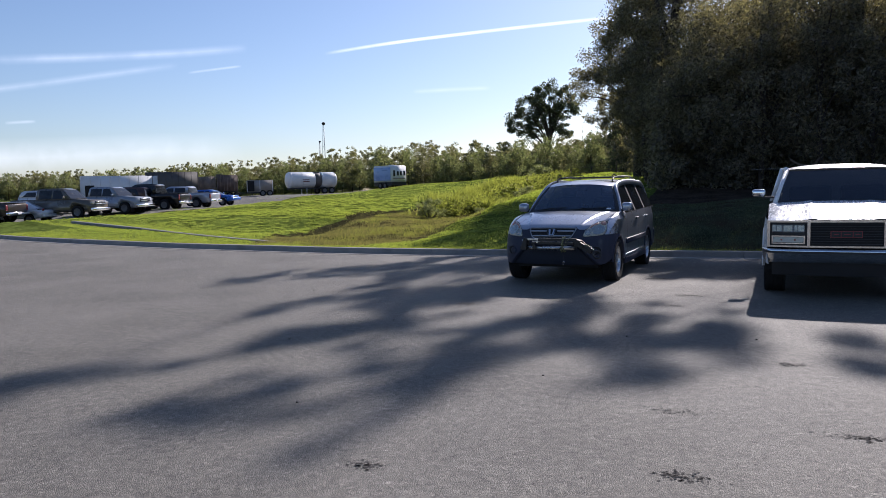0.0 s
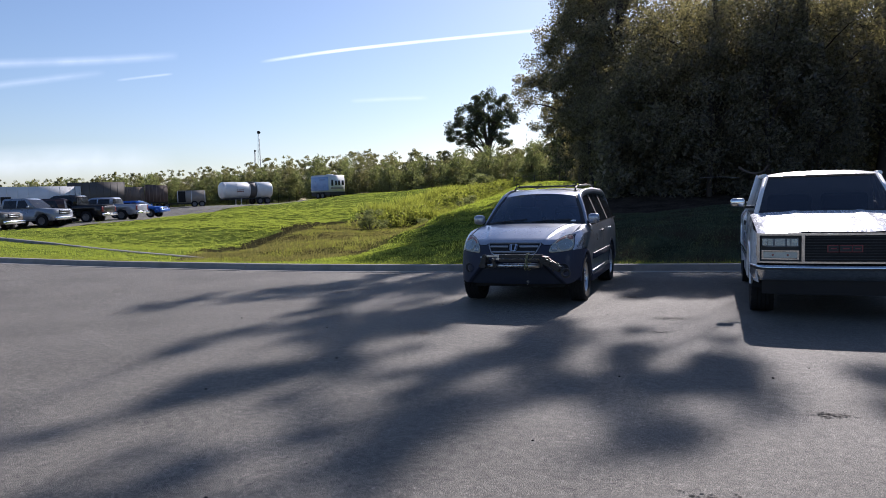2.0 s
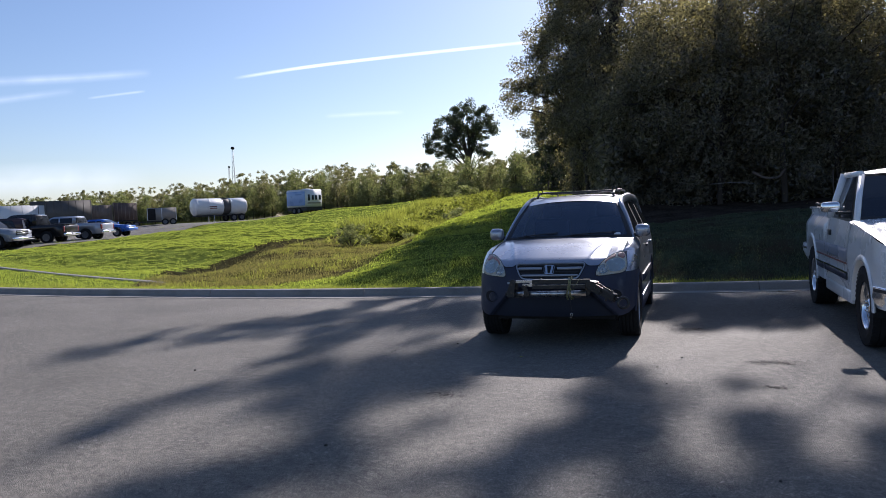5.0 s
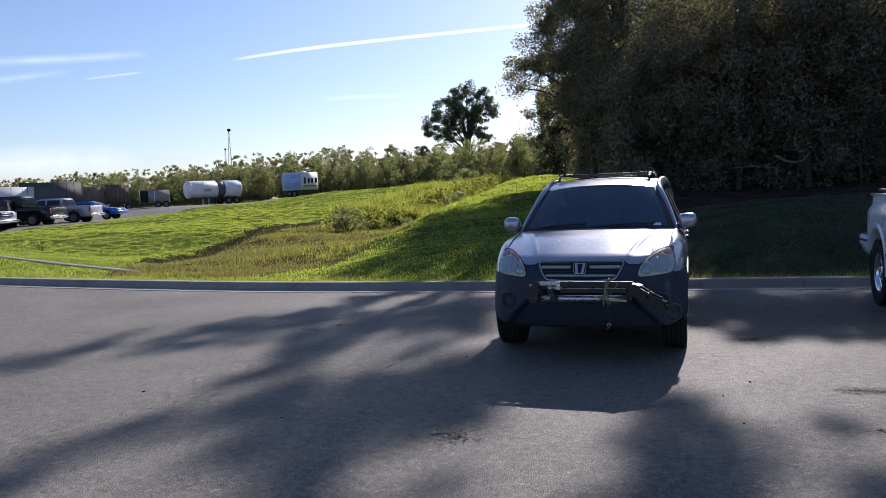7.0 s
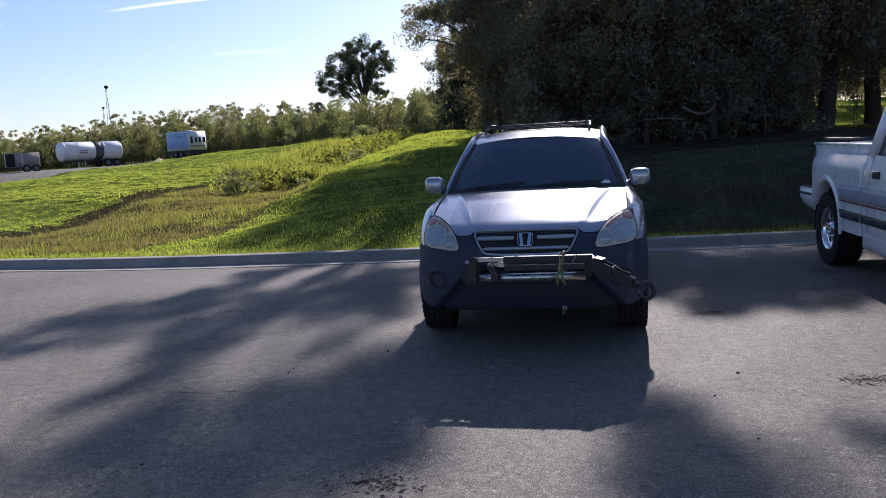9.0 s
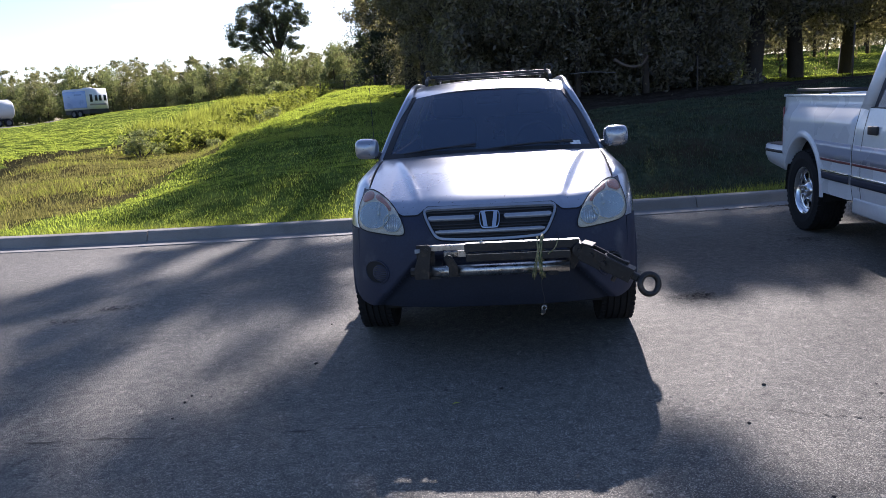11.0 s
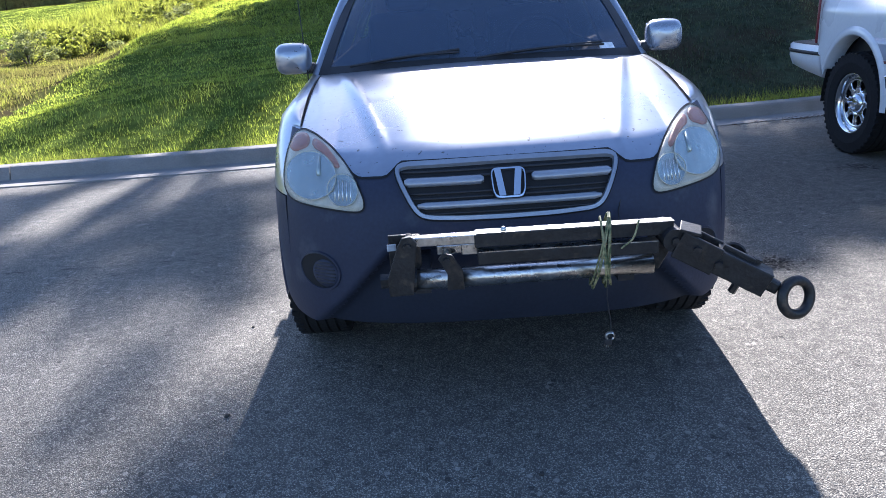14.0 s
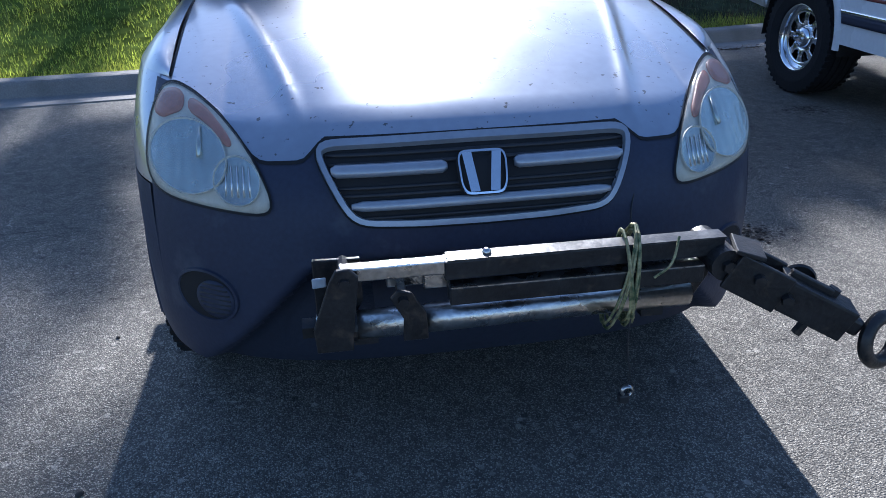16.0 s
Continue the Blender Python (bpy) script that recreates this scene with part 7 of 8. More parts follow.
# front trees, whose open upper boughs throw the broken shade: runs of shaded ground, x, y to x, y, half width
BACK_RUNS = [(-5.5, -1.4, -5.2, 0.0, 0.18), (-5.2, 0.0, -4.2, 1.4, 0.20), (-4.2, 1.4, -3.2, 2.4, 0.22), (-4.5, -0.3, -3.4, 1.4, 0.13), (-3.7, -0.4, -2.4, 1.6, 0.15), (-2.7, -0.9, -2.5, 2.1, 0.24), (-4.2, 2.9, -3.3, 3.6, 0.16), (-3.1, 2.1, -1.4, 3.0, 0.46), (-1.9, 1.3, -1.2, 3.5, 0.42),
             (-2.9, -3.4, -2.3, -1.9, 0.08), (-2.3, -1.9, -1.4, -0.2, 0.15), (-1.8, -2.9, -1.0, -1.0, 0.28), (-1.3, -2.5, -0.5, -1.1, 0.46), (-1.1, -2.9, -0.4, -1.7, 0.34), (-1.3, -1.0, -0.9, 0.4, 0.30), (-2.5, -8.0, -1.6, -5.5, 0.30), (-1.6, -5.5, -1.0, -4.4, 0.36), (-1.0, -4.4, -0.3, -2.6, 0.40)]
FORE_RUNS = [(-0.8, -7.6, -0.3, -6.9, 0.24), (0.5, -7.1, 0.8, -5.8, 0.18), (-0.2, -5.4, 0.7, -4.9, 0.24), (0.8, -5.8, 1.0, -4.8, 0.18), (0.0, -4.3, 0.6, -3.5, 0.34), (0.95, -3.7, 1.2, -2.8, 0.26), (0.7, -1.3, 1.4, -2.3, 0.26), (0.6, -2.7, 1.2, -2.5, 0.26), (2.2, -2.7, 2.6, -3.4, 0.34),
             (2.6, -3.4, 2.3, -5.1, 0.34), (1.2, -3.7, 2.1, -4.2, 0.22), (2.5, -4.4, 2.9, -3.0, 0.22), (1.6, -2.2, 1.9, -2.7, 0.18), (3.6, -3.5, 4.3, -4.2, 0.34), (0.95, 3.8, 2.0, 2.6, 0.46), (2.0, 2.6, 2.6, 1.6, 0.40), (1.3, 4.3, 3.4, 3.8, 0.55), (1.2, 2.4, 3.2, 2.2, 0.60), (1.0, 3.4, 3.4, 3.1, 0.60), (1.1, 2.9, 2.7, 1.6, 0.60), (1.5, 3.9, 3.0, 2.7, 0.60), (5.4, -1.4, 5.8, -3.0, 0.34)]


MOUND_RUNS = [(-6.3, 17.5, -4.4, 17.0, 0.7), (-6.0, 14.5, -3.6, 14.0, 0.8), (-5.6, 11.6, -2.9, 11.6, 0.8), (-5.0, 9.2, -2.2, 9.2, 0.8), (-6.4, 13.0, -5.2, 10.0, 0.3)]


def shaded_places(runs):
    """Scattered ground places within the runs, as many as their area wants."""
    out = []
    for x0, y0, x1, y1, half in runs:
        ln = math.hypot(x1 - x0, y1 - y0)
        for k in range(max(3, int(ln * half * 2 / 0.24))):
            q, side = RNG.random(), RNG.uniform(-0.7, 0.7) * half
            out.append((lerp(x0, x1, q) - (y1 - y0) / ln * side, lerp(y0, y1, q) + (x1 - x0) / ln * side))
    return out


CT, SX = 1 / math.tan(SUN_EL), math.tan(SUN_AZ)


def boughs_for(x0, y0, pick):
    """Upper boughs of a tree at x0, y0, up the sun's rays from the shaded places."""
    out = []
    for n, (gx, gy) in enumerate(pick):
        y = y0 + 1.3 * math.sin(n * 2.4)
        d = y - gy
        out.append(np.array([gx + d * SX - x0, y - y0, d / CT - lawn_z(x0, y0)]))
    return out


low_a = [((0, 0, 5.8), (3.2, 3.2, 3.2)), ((1.0, -0.8, 3.8), (3.2, 3.0, 2.0)), ((-1.0, 0.4, 8.0), (2.2, 2.4, 2.2))]
low_b = [((0, 0, 5.0), (3.4, 3.2, 2.6)), ((-1.2, -0.6, 3.6), (3.2, 3.0, 2.0)), ((0.9, 0.8, 5.8), (2.4, 2.2, 1.5))]
edge = [((0.7, 0, 4.0), (2.1, 2.0, 2.0)), ((-2.5, 0.2, 4.9), (1.0, 1.1, 0.7)), ((-1.3, 0, 5.7), (1.5, 1.4, 0.9)), ((-0.1, 0.1, 7.4), (2.0, 1.8, 1.5)), ((0.9, 0.2, 9.2), (1.6, 1.6, 1.3)), ((1.0, 0, 2.2), (1.5, 1.5, 1.1)), ((-2.9, 0.2, 4.1), (0.35, 0.5, 0.6))]
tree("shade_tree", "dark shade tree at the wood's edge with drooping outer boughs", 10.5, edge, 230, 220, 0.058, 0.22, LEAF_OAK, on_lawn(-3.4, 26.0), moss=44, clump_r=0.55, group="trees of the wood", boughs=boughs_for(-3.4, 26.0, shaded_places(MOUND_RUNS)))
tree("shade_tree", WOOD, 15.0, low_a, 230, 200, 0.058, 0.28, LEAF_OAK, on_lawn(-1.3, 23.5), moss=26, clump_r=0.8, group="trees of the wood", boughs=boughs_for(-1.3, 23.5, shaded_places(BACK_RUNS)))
tree("shade_tree", WOOD, 9.0, low_b, 230, 200, 0.058, 0.26, LEAF_OAK, on_lawn(2.6, 19.2), moss=40, clump_r=0.8, group="trees of the wood")
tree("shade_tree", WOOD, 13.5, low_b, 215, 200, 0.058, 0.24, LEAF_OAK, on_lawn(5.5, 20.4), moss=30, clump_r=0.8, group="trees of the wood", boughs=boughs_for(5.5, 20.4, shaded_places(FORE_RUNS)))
spots = [(8.4, 21.5, 1), (11.3, 25.5, 1), (16.5, 21.0, 1), (22.0, 22.0, 2), (1.0, 31.0, 1), (1.4, 27.5, 0),
         (5.8, 27.5, 1), (9.8, 31.5, 2), (15.5, 31.0, 0), (22.0, 31.0, 1), (1.6, 40.0, 0), (3.0, 37.0, 2), (28.5, 22.0, 0), (29.0, 32.0, 2)]
made_kinds = {}
for n_, (x, y, k) in enumerate(spots):
    turn = (n_ * 137) % 360
    if k in made_kinds:
        copy_thing(made_kinds[k], on_lawn(x, y, turn, 0.92 + 0.16 * ((n_ * 7) % 5) / 4))
    else:
        h, crowns = kinds[k]
        made_kinds[k] = tree("shade_tree", WOOD, h, crowns, 240, 160, 0.078, 0.24, LEAF_OAK, on_lawn(x, y, turn), moss=26, clump_r=0.80, tips=2, group="trees of the wood")

# thicket under the trees
thick = None
for n_, (x, y) in enumerate([(-2.6, 23.4), (-1.6, 21.2), (0.4, 19.6), (2.4, 18.2), (4.3, 18.0), (6.0, 18.8), (-3.2, 26.2), (-2.2, 25), (-0.4, 23.5), (1.4, 22.5), (3.4, 22), (5.4, 22.5), (7.6, 23.5), (0.2, 30.5), (-1.3, 28.5), (1.2, 28.5), (4.0, 28.5), (6.8, 28.5), (9, 29), (0.6, 36), (0.0, 33.5), (2.4, 34), (5.4, 34), (8.4, 35), (0.9, 41.5), (0.2, 43), (2.5, 41), (5.5, 41), (8.5, 41), (11.5, 40), (15, 42), (19, 43), (24, 42), (1.0, 48), (0.4, 46.5), (2.1, 47.2), (4.4, 46.6), (6.7, 47), (9.0, 46.4), (11.4, 47), (13.8, 46.5), (16.2, 47.2), (18.8, 46.6), (21.4, 47), (24, 47.2), (27, 46), (30, 46.5), (33, 46)]):
    mm = on_lawn(x, y, n_ * 71, 0.9 + 0.05 * (n_ % 5))
    if thick is None:
        thick = tree("understorey_tree", "dense dark understorey tree in the wood", 7.5, [((0, 0, 3.2), (1.9, 1.7, 2.8)), ((0.4, 0, 5.6), (1.4, 1.4, 1.8))], 90, 115, 0.064, 0.09, LEAF_OAK, mm, moss=10, clump_r=0.6, limbs=10, group="understorey of the wood")
    else:
        copy_thing(thick, mm)

# dense trees behind the mound's crest, backlit shade put into their dark leaves
dark = None
for n_, (x, y) in enumerate([(-7.9, 45.6), (-6.3, 44.8), (-4.6, 45.4), (-2.8, 44.8), (-1.0, 45.6), (-7.0, 48.5), (-5.0, 48.5), (-2.6, 48.5)]):
    mm = on_lawn(x, y, n_ * 83, 0.95 + 0.05 * (n_ % 4))
    if dark is None:
        dark = tree("understorey_tree", "dense tree behind the mound, leaves coloured dark for backlit shade", 8.0, [((0, 0, 2.6), (2.0, 1.9, 2.6)), ((0.3, 0, 5.4), (1.6, 1.6, 2.2))], 120, 130, 0.085, 0.10, LEAF_FAR_OAK, mm, clump_r=0.6, limbs=10, group="understorey of the wood")
    else:
        copy_thing(dark, mm)

# undergrowth closing the view below the crowns
C, R = [], []
for k in range(620):
    x = RNG.uniform(-1.6, 10.8)
    y = 32.5 + RNG.normal() * 1.2 + 0.12 * abs(x)
    C.append(np.array([x, y, lawn_z(x, y) + RNG.uniform(0.0, 2.6)])); R.append(RNG.uniform(0.45, 0.8))
for k in range(620):
    x = RNG.uniform(8.0, 60.0)
    y = 59.0 + RNG.normal() * 1.2 + 0.08 * abs(x)
    C.append(np.array([x, y, lawn_z(x, y) + RNG.uniform(0.0, 3.4)])); R.append(RNG.uniform(0.7, 1.3))
for k in range(330):
    x = RNG.uniform(-1.4, 7.3)
    y = 19.0 + 0.12 * x + RNG.normal() * 0.7
    C.append(np.array([x, y, lawn_z(x, y) + 2.3 * RNG.random() ** 1.3])); R.append(RNG.uniform(0.35, 0.6))
for k in range(170):
    x, y = RNG.uniform(-4.5, -0.6), 31.4 + RNG.normal() * 0.8
    C.append(np.array([x, y, lawn_z(x, y) + RNG.uniform(0.0, 2.2)])); R.append(RNG.uniform(0.4, 0.7))
V, F = leaf_cards(C, R, [100] * len(C), 0.088)
tagged(leaf_mesh("undergrowth", V, F, LEAF_OAK), "dense dark undergrowth at the back of the wood", "undergrowth", kind="stuff")

# row of saplings and shrubs behind the far lot
sap = []
for h, cr in ((5.2, [((0, 0, 2.2), (1.7, 1.7, 2.0)), ((0.2, 0, 4.0), (0.8, 0.8, 1.3))]), (4.6, [((0, 0, 2.0), (1.9, 1.7, 1.9)), ((-0.3, 0, 3.6), (0.9, 0.9, 0.9))]), (6.2, [((0, 0, 2.2), (1.5, 1.5, 2.0)), ((0, 0, 4.6), (0.7, 0.7, 1.7))])):
    sap.append((h, cr))
HEDGE = [(-150, 80), (-110, 84), (-80, 84), (-58, 80), (-40, 74), (-26, 66), (-16, 58), (-9.5, 50)]
row = smooth_line([(x, y, 0) for x, y in HEDGE], 100)
made_sap = {}


def row_height(x):
    """Height of the row of young trees along its length."""
    return curve_at([(-150, 0.9), (-110, 0.88), (-85, 0.95), (-62, 1.10), (-45, 1.02), (-34, 0.90), (-26, 0.80), (-18, 0.74), (-9, 0.70)], x)


n_ = 0
for back in range(2):
    for p in row:
        k = n_ % 3
        x, y = p.x + RNG.uniform(-0.8, 0.8), p.y + back * 3.2 + RNG.uniform(-1.1, 1.1)
        mm = on_lawn(x, y, n_ * 53, RNG.uniform(0.78, 1.18) * row_height(x))
        if k in made_sap:
            copy_thing(made_sap[k], mm)
        else:
            h, cr = sap[k]
            made_sap[k] = tree("sapling", "young leafy tree in a dense row, olive green", h, cr, 84, 44, 0.105, 0.06, (LEAF_HEDGE, LEAF_HEDGE, LEAF_RUST)[k], mm, clump_r=0.56, lean=0.2, limbs=6, group="row of young trees")
        n_ += 1

for k, p in enumerate(smooth_line([(-6, 52, 0), (4, 56, 0), (18, 57, 0), (34, 58, 0), (60, 60, 0), (95, 66, 0)], 44)):
    for back in range(2):
        copy_thing(made_sap[(k + back) % 3], on_lawn(p.x + RNG.uniform(-0.8, 0.8), p.y + back * 3 + RNG.uniform(-1, 1), k * 61, RNG.uniform(0.9, 1.3)))

# the wood of young trees behind the front rows
C, R = [], []
for p in smooth_line([(x, y, 0) for x, y in HEDGE], 150):
    for back in range(2):
        x, y = p.x + RNG.uniform(-0.8, 0.8), p.y + 6.2 + back * 2.6 + RNG.uniform(-1.0, 1.0)
        h = RNG.uniform(3.6, 6.2) * row_height(x)
        for k in range(26):
            q = RNG.random()
            C.append(np.array([x + RNG.normal() * 1.15 * (1.1 - q), y + RNG.normal() * 0.6, lawn_z(x, y) + 0.4 + h * q])); R.append(lerp(0.75, 0.28, q))
V, F = leaf_cards(C, R, [30] * len(C), 0.135)
tagged(leaf_mesh("young_trees", V, F, LEAF_RUST), "dense young trees behind the front row, olive and brown", "trees", kind="stuff")

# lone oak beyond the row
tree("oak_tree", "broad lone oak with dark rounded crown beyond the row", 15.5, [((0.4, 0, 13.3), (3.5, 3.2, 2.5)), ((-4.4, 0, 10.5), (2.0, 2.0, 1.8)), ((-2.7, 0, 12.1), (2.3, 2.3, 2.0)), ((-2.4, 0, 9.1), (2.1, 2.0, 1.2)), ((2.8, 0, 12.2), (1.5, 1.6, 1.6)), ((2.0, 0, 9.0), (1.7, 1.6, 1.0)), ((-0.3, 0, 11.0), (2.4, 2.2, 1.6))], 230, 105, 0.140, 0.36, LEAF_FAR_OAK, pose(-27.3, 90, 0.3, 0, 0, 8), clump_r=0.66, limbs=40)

# ---- grass, weeds, bushes ----
def blades(n, xr, back, h0, h1, w, mat_, name, label, dens=None, seed=1):
    """Many separate grass blades on the lawn between two distances behind the kerb."""
    g = np.random.default_rng(seed)
    V = np.zeros((n * 3, 3)); k = 0
    tries = 0
    while k < n and tries < n * 6:
        tries += 1
        x = g.uniform(*xr)
        u = back[0] + (back[1] - back[0]) * g.random() ** 1.4
        y = kerb_y(x) + u
        if dens and g.random() > dens(x, y):
            continue
        z = lawn_z(x, y)
        h = g.uniform(h0, h1) * (0.7 + 0.6 * (noise.noise(Vector((x * 0.8, y * 0.8, 5))) + 0.5))
        a = g.uniform(0, 6.283)
        c, s = math.cos(a) * w, math.sin(a) * w
        lx, ly = g.normal(0, 0.35) * h, g.normal(0, 0.35) * h
        V[3 * k] = (x - c, y - s, z - 0.01); V[3 * k + 1] = (x + c, y + s, z - 0.01); V[3 * k + 2] = (x + lx, y + ly, z + max(h, 0.03))
        k += 1
    V = V[: 3 * k]
    ob = leaf_mesh(name, V, np.arange(3 * k).reshape(-1, 3), mat_)
    return tagged(ob, label, "grass", kind="stuff")


def tufts(x, y):
    """Clumpy growth with thin places between."""
    return 0.5 + 0.5 * min(max(0.5 + 1.1 * noise.noise(Vector((x * 1.3, y * 2.8, 12))), 0), 1)


def mown(x, y):
    if in_ditch(x, y) > 0.05 and y - kerb_y(x) > 1.0:
        return 0.0
    # none under the trees
    return tufts(x, y) if x < -1.4 or y - kerb_y(x) < 0.5 or (x > 8 and y > 20) else 0.0


def rough(x, y):
    return 0.0 if in_ditch(x, y) < 0.05 else min(1.0, 0.05 + in_ditch(x, y) / 0.8) * (0.3 + 0.7 * min(max(0.5 + 1.3 * noise.noise(Vector((x * 0.9, y * 0.9, 31))), 0), 1))


blades(60000, (-26, 9), (0.18, 4.5), 0.02, 0.06, 0.006, BLADE, "grass", "short green grass behind the kerb", dens=mown, seed=1)
blades(170000, (-34, 12), (4.0, 22), 0.018, 0.045, 0.010, BLADE, "grass", "green grass on the bank", dens=mown, seed=2)
blades(60000, (-8.2, -2.5), (9, 27), 0.03, 0.075, 0.011, BLADE, "grass", "longer green grass on the mound", dens=mown, seed=7)
# blades under the trees, shade put into their dull colour
blades(70000, (-1.6, 12), (0.4, 10.5), 0.02, 0.05, 0.008, BLADE_SHADE, "grass", "grass under the trees, coloured dull for the shade", dens=lambda x, y: tufts(x, y) if y < 13.8 + 0.10 * x else 0.0, seed=9)
blades(36000, (8, 34), (13, 42), 0.03, 0.07, 0.022, BLADE, "grass", "sunlit grass beyond the wood", dens=mown, seed=10)
blades(9000, (-20, 9), (0.17, 0.55), 0.04, 0.11, 0.004, BLADE_TALL, "grass", "taller untrimmed grass along the kerb", dens=lambda x, y: 0.35 + 0.65 * (noise.noise(Vector((x * 0.9, 0, 9))) > 0.0), seed=3)
blades(90000, (-15, -5.5), (1.0, 30), 0.03, 0.10, 0.007, BLADE_BROWN, "tall_grass", "tall olive-brown grass and weeds in the ditch", dens=rough, seed=4)
blades(14000, (-15, -5.5), (1.0, 26), 0.04, 0.14, 0.008, BLADE_TALL, "tall_grass", "yellow-green weeds among the ditch grass", dens=lambda x, y: rough(x, y) * (noise.noise(Vector((x * 0.7, y * 0.5, 44))) > 0.12), seed=8)
blades(38000, (-17, -6), (19, 42), 0.22, 0.60, 0.020, BLADE_TALL, "tall_grass", "tall yellow-green reeds along the ditch", dens=lambda x, y: math.exp(-((x + 12.2 - 0.05 * (y - 26)) / 1.5) ** 2), seed=5)
blades(120000, (-46, -13), (10, 55), 0.02, 0.05, 0.020, BLADE, "grass", "mown grass on the far bank", dens=mown, seed=6)


def bush(label, m, r, h, n, size, leafs):
    t = thing("bush", label, "bush", m)
    C = [np.array([RNG.normal() * r * 0.5, RNG.normal() * r * 0.5, h * RNG.uniform(0.08, 0.95)]) for _ in range(n)]
    bm = bmesh.new()
    for c in C[::2]:
        limb(bm, [(0, 0, -0.1), Vector(c) * 0.5 + Vector((0, 0, 0.05)), Vector(c)], 0.018, 0.004, 4)
    part("stems", bm, BARK, t)
    V, F = leaf_cards(C, [r * 0.36] * n, [95] * n, size * 0.62)
    leaf_mesh("foliage", V, F, leafs, t)
    return t


bush("low olive-green bush on the bank", on_lawn(-11.6, 19.2), 0.52, 0.95, 22, 0.062, LEAF_HEDGE)
bush("small weedy bush in the ditch", on_lawn(-9.6, 20.6), 0.42, 0.5, 12, 0.06, LEAF_HEDGE)
bush("small weedy bush in the ditch", on_lawn(-8.9, 24.5), 0.5, 0.7, 12, 0.07, LEAF_HEDGE)
bush("small weedy bush in the ditch", on_lawn(-12.2, 22.5), 0.5, 0.6, 12, 0.07, BLADE_TALL)
bush("dark shrub at the end of the young trees", on_lawn(-13.0, 40.0), 0.9, 1.2, 22, 0.09, LEAF_HEDGE)

# band of tall leafy weeds along the ditch, in uneven clumps
C, R = [], []
for k in range(230):
    q = RNG.random()
    x, y = lerp(-12.4, -9.6, q) + RNG.normal() * 0.55, lerp(20.5, 36.5, q) + RNG.normal() * 0.8
    h = (0.45 + 0.55 * q) * RNG.uniform(0.6, 1.25)
    z = lawn_z(x, y)
    for j in range(5):
        C.append(np.array([x + RNG.normal() * 0.10, y + RNG.normal() * 0.10, z + h * (j + 0.5) / 5])); R.append(lerp(0.24, 0.10, j / 4))
V, F = leaf_cards(C, R, [26] * len(C), 0.055)
tagged(leaf_mesh("weeds", V, F, BLADE_TALL), "tall yellow-green leafy weeds along the ditch", "weeds", kind="stuff")

# concrete drain kerb running up the lawn
bm = bmesh.new()
def drain(i, j):
    t = i / 40
    p = Vector((*DRAIN_A, 0)).lerp(Vector((*DRAIN_B, 0)), t)
    d = (Vector((*DRAIN_B, 0)) - Vector((*DRAIN_A, 0))).normalized(); nn = Vector((-d.y, d.x, 0))
    o, h = [(-0.26, -0.30), (-0.26, -0.125), (-0.10, -0.118), (-0.085, -0.01), (-0.06, 0.0), (0.06, 0.0), (0.075, -0.02), (0.08, -0.30)][j]
    q = p + nn * o
    fall = 0.10 * max(0, (t - 0.985) / 0.015)
    return Vector((q.x, q.y, drain_top(t) + (h if h < -0.2 else h - fall)))
grid(bm, 41, 8, drain, flip=False)
bmesh.ops.recalc_face_normals(bm, faces=bm.faces)
tagged(part("drain_kerb", bm, CONCRETE, smooth=False), "low weathered concrete drain kerb in the lawn", "drain", kind="structure")

# wire fence at the crest of the mound
fence = tagged(new("fence"), "low rusty wire fence at the crest of the mound", "fence")
RUSTPOST = shader("rusty_post", (0.07, 0.055, 0.045), 0.8, vary=0.3)
FP = [(-9.6, 36.5), (-8.0, 35.2), (-6.2, 34.2), (-4.4, 33.4), (-2.5, 32.6)]
for x, y in FP:
    bm = bmesh.new(); tube(bm, (x, y, lawn_z(x, y) - 0.2), (x, y, lawn_z(x, y) + 1.05), 0.03, seg=8); part("post", bm, RUSTPOST, fence)
for (x0, y0), (x1, y1) in zip(FP, FP[1:]):
    for h in (0.35, 0.7, 1.0):
        bm = bmesh.new(); tube(bm, (x0, y0, lawn_z(x0, y0) + h), (x1, y1, lawn_z(x1, y1) + h), 0.008, seg=5); part("wire", bm, RUSTPOST, fence)
# thin posts in the shaded lawn by the wood
for x, y, h in ((9.2, 16.2, 1.3), (5.6, 17.4, 0.9)):
    bm = bmesh.new(); tube(bm, (0, 0, -0.2), (0, 0, h), 0.018, seg=6); ob = part("marker_post", bm, RUSTPOST); ob.matrix_basis = pose(x, y, lawn_z(x, y)); tagged(ob, "thin dark steel marker post in the shaded lawn", "post")
BRANCH = [(3.33, 17.4, 2.28), (3.67, 17.4, 2.09), (4.05, 17.4, 2.07), (4.27, 17.4, 2.33)]
# pale cord and a bleached dead branch in the wood
bm = bmesh.new()
P = smooth_line([(2.08, 17.5, 1.96), (2.71, 17.5, 1.98), (3.39, 17.5, 1.92)], 14)
for a, b in zip(P, P[1:]):
    tube(bm, a, b, 0.012, seg=5)
tagged(part("cord", bm, shader("pale_cord", (0.22, 0.22, 0.21), 0.7)), "pale cord strung between trees of the wood", "cord")
bm = bmesh.new(); limb(bm, BRANCH, 0.045, 0.03, 7)
tagged(part("dead_branch", bm, shader("bleached_wood", (0.12, 0.095, 0.08), 0.8, vary=0.3)), "bleached dead branch caught in the wood", "branch")

